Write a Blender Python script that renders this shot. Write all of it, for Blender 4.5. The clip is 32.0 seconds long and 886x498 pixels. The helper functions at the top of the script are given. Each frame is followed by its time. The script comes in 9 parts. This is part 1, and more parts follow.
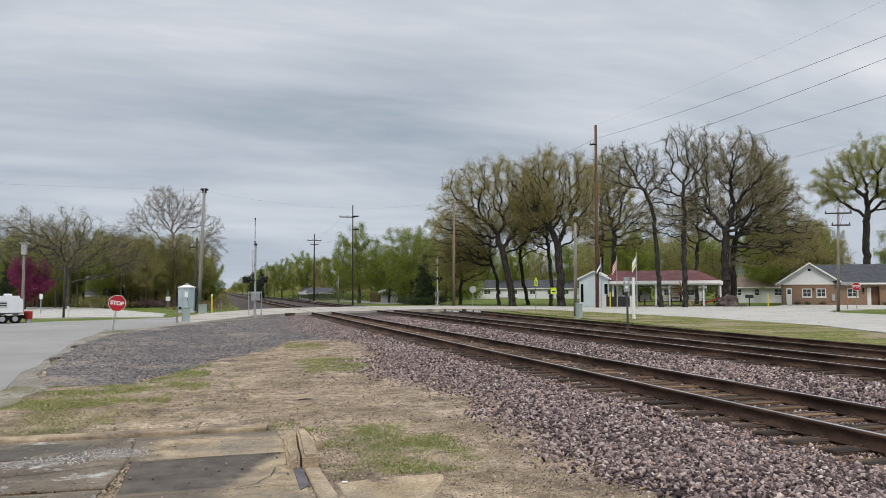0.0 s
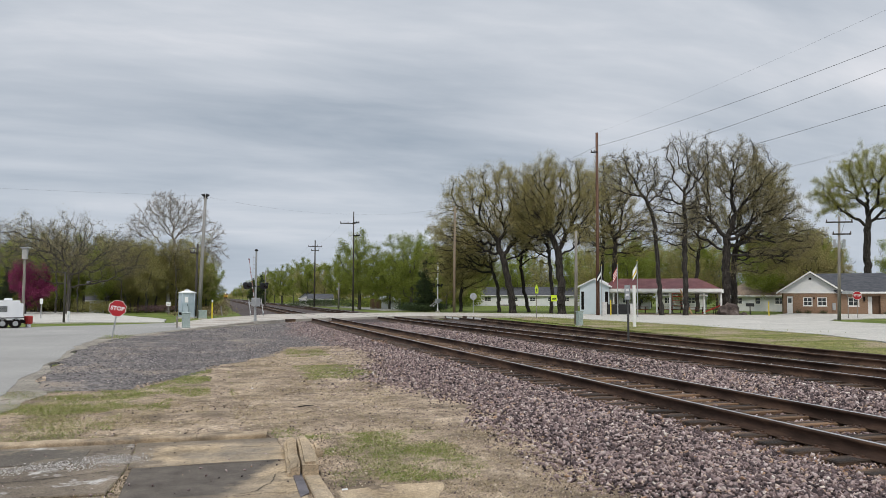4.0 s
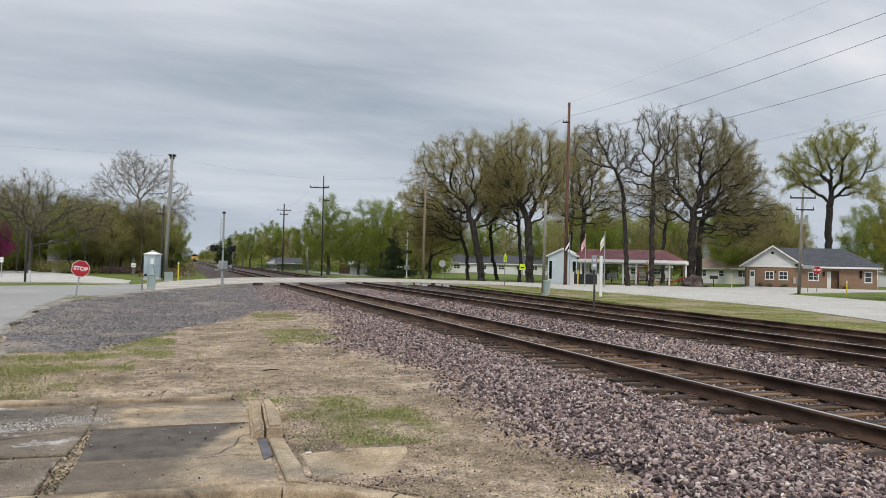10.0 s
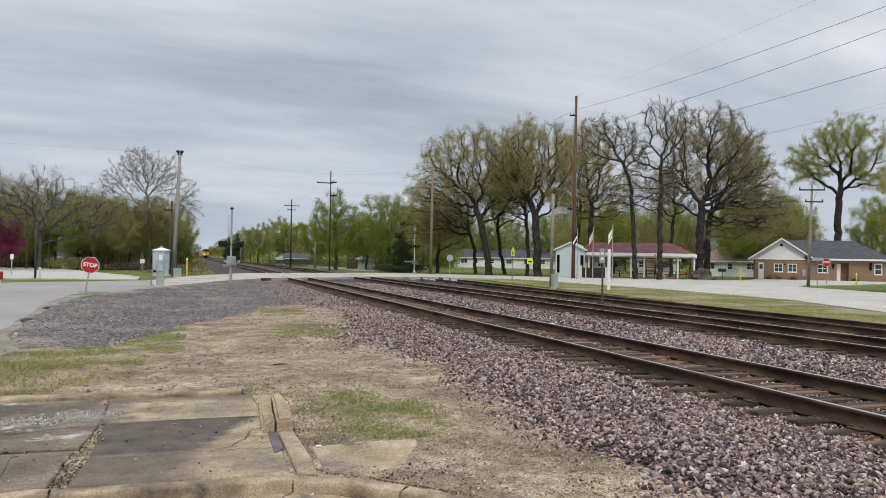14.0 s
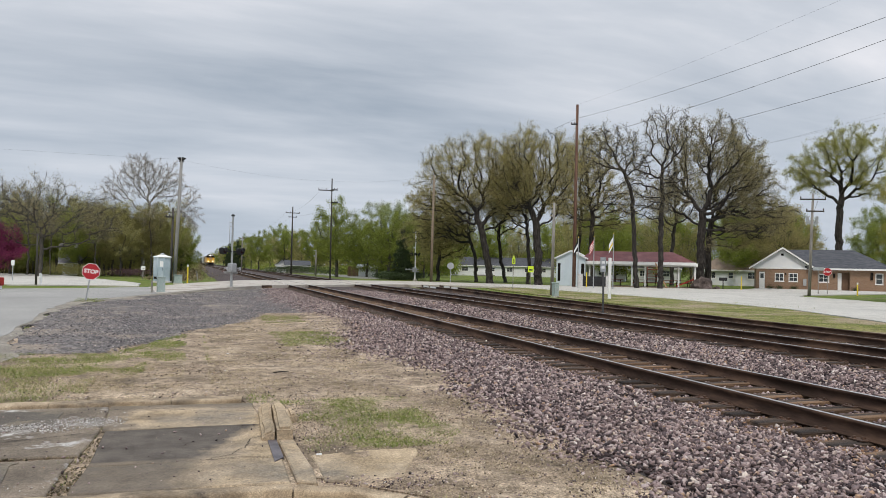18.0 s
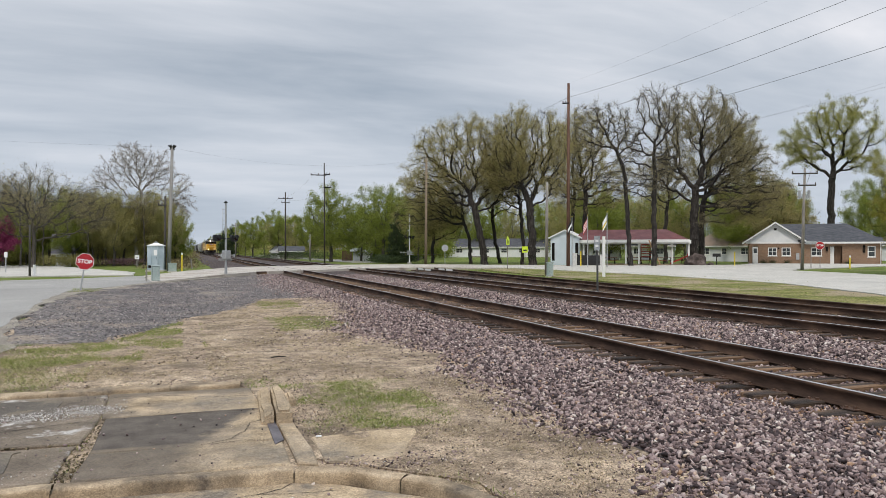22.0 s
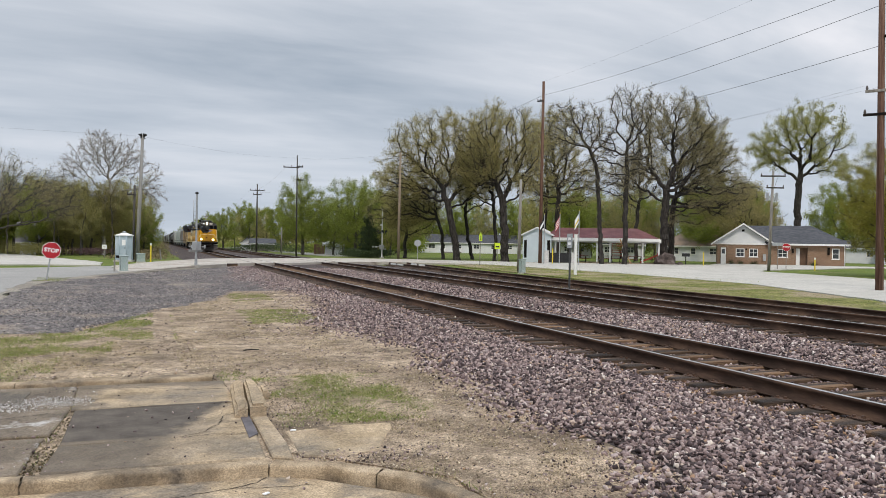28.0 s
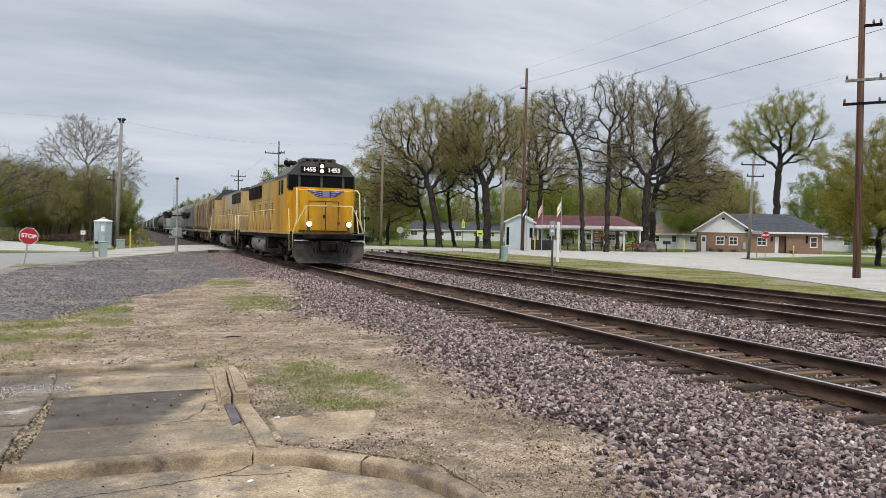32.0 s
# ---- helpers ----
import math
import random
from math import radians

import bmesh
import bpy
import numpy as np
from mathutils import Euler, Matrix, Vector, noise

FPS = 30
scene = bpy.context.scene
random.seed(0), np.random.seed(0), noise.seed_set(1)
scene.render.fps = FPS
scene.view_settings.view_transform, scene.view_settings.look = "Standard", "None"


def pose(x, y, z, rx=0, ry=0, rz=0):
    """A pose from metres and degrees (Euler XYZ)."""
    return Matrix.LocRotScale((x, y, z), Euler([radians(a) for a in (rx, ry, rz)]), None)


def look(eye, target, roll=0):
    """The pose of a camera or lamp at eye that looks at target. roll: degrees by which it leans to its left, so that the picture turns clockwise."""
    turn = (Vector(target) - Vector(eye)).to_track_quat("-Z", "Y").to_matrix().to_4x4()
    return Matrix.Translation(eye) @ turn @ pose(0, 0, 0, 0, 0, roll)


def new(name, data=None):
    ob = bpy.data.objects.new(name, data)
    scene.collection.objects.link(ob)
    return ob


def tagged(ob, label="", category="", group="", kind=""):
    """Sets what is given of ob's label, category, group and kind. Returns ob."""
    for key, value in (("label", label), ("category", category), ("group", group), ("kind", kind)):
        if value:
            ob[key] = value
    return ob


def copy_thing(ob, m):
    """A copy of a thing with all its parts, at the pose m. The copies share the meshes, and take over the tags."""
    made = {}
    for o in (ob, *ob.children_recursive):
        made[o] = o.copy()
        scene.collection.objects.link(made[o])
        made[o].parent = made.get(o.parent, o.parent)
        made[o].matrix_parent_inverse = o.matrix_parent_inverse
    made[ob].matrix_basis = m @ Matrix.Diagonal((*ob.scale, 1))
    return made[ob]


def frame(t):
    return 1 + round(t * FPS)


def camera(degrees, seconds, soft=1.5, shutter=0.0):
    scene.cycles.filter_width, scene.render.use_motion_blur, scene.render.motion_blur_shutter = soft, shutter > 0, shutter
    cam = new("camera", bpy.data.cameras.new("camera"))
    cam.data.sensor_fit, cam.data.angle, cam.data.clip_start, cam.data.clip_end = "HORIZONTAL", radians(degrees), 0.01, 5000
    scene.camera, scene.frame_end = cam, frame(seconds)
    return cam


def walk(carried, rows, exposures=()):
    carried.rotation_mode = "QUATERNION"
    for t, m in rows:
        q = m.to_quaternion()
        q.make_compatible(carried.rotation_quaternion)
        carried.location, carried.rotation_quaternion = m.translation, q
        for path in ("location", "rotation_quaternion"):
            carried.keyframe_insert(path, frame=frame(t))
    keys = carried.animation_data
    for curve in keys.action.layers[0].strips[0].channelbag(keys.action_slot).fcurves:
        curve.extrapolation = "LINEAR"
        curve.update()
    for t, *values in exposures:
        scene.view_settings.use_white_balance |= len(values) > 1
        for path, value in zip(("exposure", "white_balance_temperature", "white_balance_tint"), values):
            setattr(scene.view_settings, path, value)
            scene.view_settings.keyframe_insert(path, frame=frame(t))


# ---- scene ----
# ---- the camera: held in the hand, a slow turn to the right ----
cam = camera(60.96, 32.0, soft=0.5)
PATH = [
    (0.0, pose(0.084, -0.012, 1.708, 93.186, 0.117, -16.736)),
    (0.5, pose(0.083, -0.009, 1.708, 93.120, 0.144, -16.726)),
    (1.0, pose(0.081, -0.010, 1.704, 93.016, 0.192, -16.562)),
    (1.5, pose(0.076, -0.017, 1.708, 92.889, 0.192, -16.376)),
    (2.0, pose(0.075, -0.021, 1.704, 92.906, 0.132, -16.263)),
    (2.5, pose(0.077, -0.019, 1.702, 93.022, 0.013, -16.244)),
    (3.0, pose(0.075, -0.020, 1.705, 93.250, -0.160, -16.309)),
    (3.5, pose(0.080, -0.017, 1.709, 93.517, -0.285, -16.459)),
    (5.5, pose(0.049, 0.034, 1.727, 93.825, 0.552, -17.683)),
    (6.0, pose(0.094, -0.011, 1.726, 93.537, 0.382, -17.801)),
    (6.5, pose(0.186, -0.073, 1.721, 93.203, 0.072, -17.809)),
    (7.0, pose(0.148, -0.025, 1.726, 92.796, -0.295, -18.020)),
    (7.5, pose(0.073, 0.015, 1.716, 92.372, -0.707, -18.378)),
    (8.0, pose(0.087, -0.008, 1.712, 91.999, -1.168, -18.839)),
    (8.5, pose(0.102, -0.022, 1.716, 91.685, -1.581, -19.162)),
    (9.0, pose(0.091, -0.026, 1.716, 91.434, -1.725, -19.231)),
    (9.5, pose(0.091, -0.018, 1.711, 91.292, -1.586, -19.151)),
    (10.0, pose(0.093, -0.023, 1.719, 91.211, -1.321, -19.048)),
    (10.5, pose(0.096, -0.019, 1.717, 91.229, -1.083, -19.087)),
    (11.0, pose(0.097, -0.022, 1.718, 91.272, -0.981, -19.243)),
    (11.5, pose(0.100, -0.022, 1.718, 91.287, -0.981, -19.405)),
    (12.0, pose(0.093, -0.023, 1.719, 91.231, -1.039, -19.424)),
    (12.5, pose(0.096, -0.016, 1.715, 91.134, -1.056, -19.267)),
    (13.0, pose(0.090, -0.020, 1.716, 90.996, -1.033, -18.994)),
    (13.5, pose(0.086, -0.023, 1.711, 90.883, -1.007, -18.716)),
    (14.0, pose(0.083, -0.023, 1.707, 90.785, -0.986, -18.478)),
    (14.5, pose(0.076, -0.025, 1.711, 90.697, -0.993, -18.343)),
    (16.5, pose(0.079, -0.018, 1.713, 90.862, -0.992, -18.539)),
    (17.0, pose(0.081, -0.024, 1.716, 91.016, -1.059, -18.561)),
    (17.5, pose(0.080, -0.022, 1.714, 91.206, -1.168, -18.531)),
    (18.0, pose(0.077, -0.024, 1.715, 91.378, -1.235, -18.426)),
    (18.5, pose(0.078, -0.020, 1.715, 91.440, -1.185, -18.343)),
    (19.0, pose(0.079, -0.018, 1.714, 91.353, -1.033, -18.272)),
    (19.5, pose(0.080, -0.014, 1.712, 91.111, -0.754, -18.302)),
    (20.0, pose(0.058, -0.001, 1.711, 90.766, -0.554, -18.420)),
    (20.5, pose(0.032, 0.032, 1.703, 90.377, -0.426, -18.530)),
    (21.0, pose(0.071, -0.019, 1.705, 90.102, -0.261, -18.620)),
    (21.5, pose(0.126, -0.089, 1.704, 89.992, -0.058, -18.686)),
    (22.0, pose(0.067, -0.060, 1.703, 90.038, 0.063, -18.853)),
    (22.5, pose(0.025, -0.030, 1.700, 90.136, -0.030, -19.114)),
    (23.0, pose(0.017, -0.036, 1.706, 90.237, -0.343, -19.451)),
    (23.5, pose(0.016, -0.040, 1.706, 90.237, -0.732, -19.763)),
    (24.0, pose(0.019, -0.024, 1.702, 90.170, -1.015, -20.016)),
    (24.5, pose(0.011, -0.026, 1.702, 90.085, -1.104, -20.213)),
    (25.0, pose(0.013, -0.029, 1.702, 90.019, -1.125, -20.334)),
    (25.5, pose(0.013, -0.030, 1.703, 90.008, -1.115, -20.441)),
    (27.5, pose(0.014, -0.038, 1.706, 89.824, -1.062, -20.896)),
    (28.0, pose(0.012, -0.038, 1.703, 89.697, -0.958, -20.976)),
    (28.5, pose(0.019, -0.033, 1.699, 89.551, -0.818, -21.019)),
    (29.0, pose(0.031, -0.019, 1.707, 89.407, -0.703, -21.071)),
    (29.5, pose(0.027, -0.019, 1.704, 89.321, -0.698, -21.184)),
    (30.0, pose(0.025, -0.021, 1.704, 89.275, -0.757, -21.365)),
    (30.5, pose(0.027, -0.018, 1.701, 89.215, -0.881, -21.489)),
    (31.0, pose(0.026, -0.010, 1.701, 89.117, -0.953, -21.599)),
    (31.5, pose(0.010, -0.010, 1.700, 88.939, -1.005, -21.774)),
    (32.0, pose(0.000, 0.000, 1.700, 88.735, -1.150, -22.322)),
]
walk(cam, PATH, [(0.0, 0.0, 6500, 11.5), (9.0, 0.02, 6500, 11.5), (20.0, 0.08, 6500, 12), (32.0, 0.13, 6500, 12)])

# ---- sky and light: an overcast spring day ----
SUN_ELEV, SUN_AZ = 52.0, 205.0
scene.view_settings.exposure = 0.0


def make_world():
    w = bpy.data.worlds.new("overcast_sky")
    scene.world = w
    w.use_nodes = True
    nt = w.node_tree
    nt.nodes.clear()
    N = nt.nodes.new
    L = nt.links.new
    out = N("ShaderNodeOutputWorld")
    sky = N("ShaderNodeTexSky")
    sky.sky_type = 'NISHITA'
    sky.sun_disc = False
    sky.sun_elevation = radians(SUN_ELEV)
    sky.sun_rotation = radians(SUN_AZ)
    sky.air_density, sky.dust_density = 1.0, 2.0
    tc = N("ShaderNodeTexCoord")
    sep = N("ShaderNodeSeparateXYZ")
    L(tc.outputs["Generated"], sep.inputs[0])

    def math_(op, a, b=None, clamp=False):
        n = N("ShaderNodeMath")
        n.operation, n.use_clamp = op, clamp
        for i, v in enumerate((a, b)):
            if v is None:
                continue
            if isinstance(v, (int, float)):
                n.inputs[i].default_value = v
            else:
                L(v, n.inputs[i])
        return n.outputs[0]
    # cloud deck: the direction laid out on a flat layer overhead
    zz = math_('ADD', math_('MAXIMUM', sep.outputs[2], 0.0), 0.16)
    px, py = math_('DIVIDE', sep.outputs[0], zz), math_('DIVIDE', sep.outputs[1], zz)
    com = N("ShaderNodeCombineXYZ")
    L(px, com.inputs[0]), L(py, com.inputs[1])

    def clouds(loc, rot, sc, detail, rough, dist):
        mp = N("ShaderNodeMapping")
        mp.inputs["Location"].default_value = loc
        mp.inputs["Rotation"].default_value = (0, 0, radians(rot))
        mp.inputs["Scale"].default_value = sc
        L(com.outputs[0], mp.inputs[0])
        tx = N("ShaderNodeTexNoise")
        tx.inputs["Scale"].default_value = 1.0
        tx.inputs["Detail"].default_value = detail
        tx.inputs["Roughness"].default_value = rough
        tx.inputs["Distortion"].default_value = dist
        L(mp.outputs[0], tx.inputs["Vector"])
        return tx.outputs[0]
    big = clouds((3.1, 1.7, 0.4), 18, (0.42, 0.95, 1), 5, 0.52, 0.5)
    fine = clouds((7.3, 2.2, 1.9), 12, (1.0, 2.6, 1), 7, 0.58, 0.3)
    mixv = math_('ADD', math_('MULTIPLY', big, 0.66), math_('MULTIPLY', fine, 0.34))
    ramp = N("ShaderNodeValToRGB")
    e = ramp.color_ramp.elements
    e[0].position, e[0].color = 0.37, (0.38, 0.45, 0.53, 1)
    e[1].position, e[1].color = 0.66, (0.86, 0.88, 0.92, 1)
    m = ramp.color_ramp.elements.new(0.48)
    m.color = (0.54, 0.60, 0.67, 1)
    m = ramp.color_ramp.elements.new(0.56)
    m.color = (0.66, 0.71, 0.77, 1)
    L(mixv, ramp.inputs[0])
    # an even, brighter veil towards the horizon
    hz = N("ShaderNodeMapRange")
    hz.inputs["From Min"].default_value, hz.inputs["From Max"].default_value = 0.0, 0.24
    hz.inputs["To Min"].default_value, hz.inputs["To Max"].default_value = 0.7, 0.0
    L(sep.outputs[2], hz.inputs[0])
    veil = N("ShaderNodeMix")
    veil.data_type = 'RGBA'
    L(hz.outputs[0], veil.inputs[0])
    L(ramp.outputs[0], veil.inputs[6])
    veil.inputs[7].default_value = (0.55, 0.63, 0.72, 1)
    # an overcast sky is about three times as bright overhead as at the horizon
    zen = N("ShaderNodeMapRange")
    zen.inputs["From Min"].default_value, zen.inputs["From Max"].default_value = 0.42, 0.95
    zen.inputs["To Min"].default_value, zen.inputs["To Max"].default_value = SKY, SKY * 3.0
    L(sep.outputs[2], zen.inputs[0])
    b1, b2 = N("ShaderNodeBackground"), N("ShaderNodeBackground")
    L(sky.outputs[0], b1.inputs[0])
    b1.inputs[1].default_value = 0.05
    L(veil.outputs[2], b2.inputs[0])
    L(zen.outputs[0], b2.inputs[1])
    mx = N("ShaderNodeMixShader")
    mx.inputs[0].default_value = 0.95
    L(b1.outputs[0], mx.inputs[1]), L(b2.outputs[0], mx.inputs[2])
    L(mx.outputs[0], out.inputs[0])


SKY = 0.92
make_world()
sun_data = bpy.data.lights.new("sun", 'SUN')
sun_data.energy, sun_data.angle, sun_data.color = 1.5, radians(14), (1.0, 0.91, 0.79)
sun = new("sun", sun_data)
_az, _el = radians(SUN_AZ), radians(SUN_ELEV)
sun.matrix_world = look((60 * math.sin(_az) * math.cos(_el), 60 * math.cos(_az) * math.cos(_el), 60 * math.sin(_el)), (0, 0, 0))


# ---- materials ----
MATS = {}


def mat(name, c1, c2=None, c3=None, scale=2.0, fine=40.0, rough=0.8, bump=0.3, metal=0.0, lo=0.38, hi=0.62,
        island=0.0, obj=0.0, emit=None, space="Object", spec=0.4, stretch=(1, 1, 1), fine_amt=0.35, dist=0.02):
    """A surface of two or three colours mixed by noise at two sizes, with fine relief."""
    if name in MATS:
        return MATS[name]
    m = bpy.data.materials.new(name)
    MATS[name] = m
    m.use_nodes = True
    nt = m.node_tree
    N, L = nt.nodes.new, nt.links.new
    b = nt.nodes["Principled BSDF"]
    b.inputs["Roughness"].default_value = rough
    b.inputs["Metallic"].default_value = metal
    b.inputs["Specular IOR Level"].default_value = spec
    c2 = c2 or tuple(v * 0.75 for v in c1)
    if space == "World":
        vec = N("ShaderNodeNewGeometry").outputs["Position"]
    else:
        vec = N("ShaderNodeTexCoord").outputs["Object"]
    mp = N("ShaderNodeMapping")
    mp.inputs["Scale"].default_value = stretch
    L(vec, mp.inputs[0])
    n1, n2 = N("ShaderNodeTexNoise"), N("ShaderNodeTexNoise")
    for n, s, d in ((n1, scale, 4), (n2, fine, 5)):
        n.inputs["Scale"].default_value = s
        n.inputs["Detail"].default_value = d
        n.inputs["Roughness"].default_value = 0.6
        L(mp.outputs[0], n.inputs["Vector"])
    r = N("ShaderNodeValToRGB")
    e = r.color_ramp.elements
    e[0].position, e[0].color = lo, (*c1, 1)
    e[1].position, e[1].color = hi, (*(c3 or c2), 1)
    if c3:
        k = r.color_ramp.elements.new((lo + hi) / 2)
        k.color = (*c2, 1)
    L(n1.outputs[0], r.inputs[0])
    col = r.outputs[0]

    def scaled(col, fac_socket, a, bb):
        mr = N("ShaderNodeMapRange")
        mr.inputs["From Min"].default_value, mr.inputs["From Max"].default_value = 0.0, 1.0
        mr.inputs["To Min"].default_value, mr.inputs["To Max"].default_value = a, bb
        L(fac_socket, mr.inputs[0])
        mu = N("ShaderNodeMix")
        mu.data_type, mu.blend_type = 'RGBA', 'MULTIPLY'
        mu.inputs[0].default_value = 1.0
        L(col, mu.inputs[6]), L(mr.outputs[0], mu.inputs[7])
        return mu.outputs[2]
    col = scaled(col, n2.outputs[0], 1 - fine_amt * 1.4, 1 + fine_amt * 1.4)
    if island:
        col = scaled(col, N("ShaderNodeNewGeometry").outputs["Random Per Island"], 1 - island, 1 + island)
    if obj:
        col = scaled(col, N("ShaderNodeObjectInfo").outputs["Random"], 1 - obj, 1 + obj)
    L(col, b.inputs["Base Color"])
    if bump:
        bp = N("ShaderNodeBump")
        bp.inputs["Strength"].default_value = bump
        bp.inputs["Distance"].default_value = dist
        L(n2.outputs[0], bp.inputs["Height"])
        L(bp.outputs[0], b.inputs["Normal"])
    if emit:
        b.inputs["Emission Color"].default_value = (*emit[0], 1)
        b.inputs["Emission Strength"].default_value = emit[1]
    return m


def glass_mat(name="window_glass", tint=(0.03, 0.035, 0.04)):
    if name in MATS:
        return MATS[name]
    m = mat(name, tint, tuple(v * 1.6 for v in tint), scale=1.5, rough=0.08, bump=0.0, spec=0.8)
    return m


# ---- mesh helpers ----
def part(name, bm, material, parent, label="", smooth=False):
    """Links a bmesh as one mesh object under parent."""
    me = bpy.data.meshes.new(name)
    bm.to_mesh(me)
    bm.free()
    if smooth:
        me.shade_smooth()
    me.materials.append(material)
    ob = new(name, me)
    if parent is not None:
        ob.parent = parent
    if label:
        ob["label"] = label
    return ob


def share(name, ob, parent, m):
    """Another piece on the mesh of ob."""
    o = new(name, ob.data)
    o.parent = parent
    o.matrix_basis = m
    return o


def thing(name, m, label, category, group="", kind=""):
    ob = new(name)
    ob.empty_display_size = 0.2
    ob.matrix_basis = m
    return tagged(ob, label, category, group, kind)


def box(bm, x0, x1, y0, y1, z0, z1, bevel=0.0, m=None):
    vs = [bm.verts.new((x, y, z)) for x in (x0, x1) for y in (y0, y1) for z in (z0, z1)]
    fs = [bm.faces.new([vs[i] for i in q]) for q in ((0, 1, 3, 2), (4, 6, 7, 5), (0, 4, 5, 1), (2, 3, 7, 6), (0, 2, 6, 4), (1, 5, 7, 3))]
    if bevel:
        es = list({e for f in fs for e in f.edges})
        g = bmesh.ops.bevel(bm, geom=es, offset=bevel, segments=1, affect='EDGES')
        vs = list({v for f in g["faces"] for v in f.verts} | {v for v in vs if v.is_valid})
    if m is not None:
        bmesh.ops.transform(bm, matrix=m, verts=[v for v in vs if v.is_valid])
    return bm


def tube(bm, pts, radii, n=8, cap=True):
    """A tapered tube through points."""
    pts = [Vector(p) for p in pts]
    rings = []
    for i, p in enumerate(pts):
        d = (pts[min(i + 1, len(pts) - 1)] - pts[max(i - 1, 0)]).normalized()
        a = d.orthogonal().normalized() if i == 0 else (prev - d * prev.dot(d)).normalized()
        prev = a
        b = d.cross(a)
        r = radii[i] if isinstance(radii, (list, tuple)) else radii
        rings.append([bm.verts.new(p + (a * math.cos(2 * math.pi * k / n) + b * math.sin(2 * math.pi * k / n)) * r) for k in range(n)])
    for q, w in zip(rings, rings[1:]):
        for k in range(n):
            bm.faces.new((q[k], q[(k + 1) % n], w[(k + 1) % n], w[k]))
    if cap:
        bm.faces.new(rings[0][::-1]), bm.faces.new(rings[-1])
    return bm


def prism(bm, poly, y0, y1, axis="y"):
    """A polygon of (a, b) pairs pushed along an axis: y gives (a, y, b), x gives (x, a, b), z gives (a, b, z)."""
    put = {"y": lambda a, b, s: (a, s, b), "x": lambda a, b, s: (s, a, b), "z": lambda a, b, s: (a, b, s)}[axis]
    p0 = [bm.verts.new(put(a, b, y0)) for a, b in poly]
    p1 = [bm.verts.new(put(a, b, y1)) for a, b in poly]
    n = len(poly)
    bm.faces.new(p0), bm.faces.new(p1[::-1])
    for i in range(n):
        bm.faces.new((p0[i], p1[i], p1[(i + 1) % n], p0[(i + 1) % n]))
    bmesh.ops.recalc_face_normals(bm, faces=bm.faces)
    return bm


def B():
    return bmesh.new()


def cbox(name, parent, material, x0, x1, y0, y1, z0, z1, bevel=0.0, label="", m=None):
    return part(name, box(B(), x0, x1, y0, y1, z0, z1, bevel, m), material, parent, label)


def ctube(name, parent, material, pts, r, n=8, label="", smooth=True):
    return part(name, tube(B(), pts, r, n), material, parent, label, smooth)


def raw_mesh(name, verts, faces, material, smooth=False):
    """A mesh from arrays: verts (n, 3), faces (m, k)."""
    me = bpy.data.meshes.new(name)
    verts, faces = np.asarray(verts, np.float32), np.asarray(faces, np.int32)
    k = faces.shape[1]
    me.vertices.add(len(verts)), me.loops.add(faces.size), me.polygons.add(len(faces))
    me.vertices.foreach_set("co", verts.ravel())
    me.loops.foreach_set("vertex_index", faces.ravel())
    me.polygons.foreach_set("loop_start", np.arange(0, faces.size, k, dtype=np.int32))
    me.polygons.foreach_set("loop_total", np.full(len(faces), k, np.int32))
    me.update(calc_edges=True)
    if smooth:
        me.shade_smooth()
    me.materials.append(material)
    return me


TRACKS = (7.55, 13.15)


def soft(v):
    return 12.0 * math.log1p(math.exp(min(v / 12.0, 40.0)))


def bend(y):
    """The railway swings a little to the west far up the line."""
    return -0.002 * soft(y - 60.0)


def grade(y):
    return 0.0


def side_x(y):
    """Middle of the old siding."""
    return 16.6 + 2.2 * (max(y, 0.0) / 57.0) ** 2

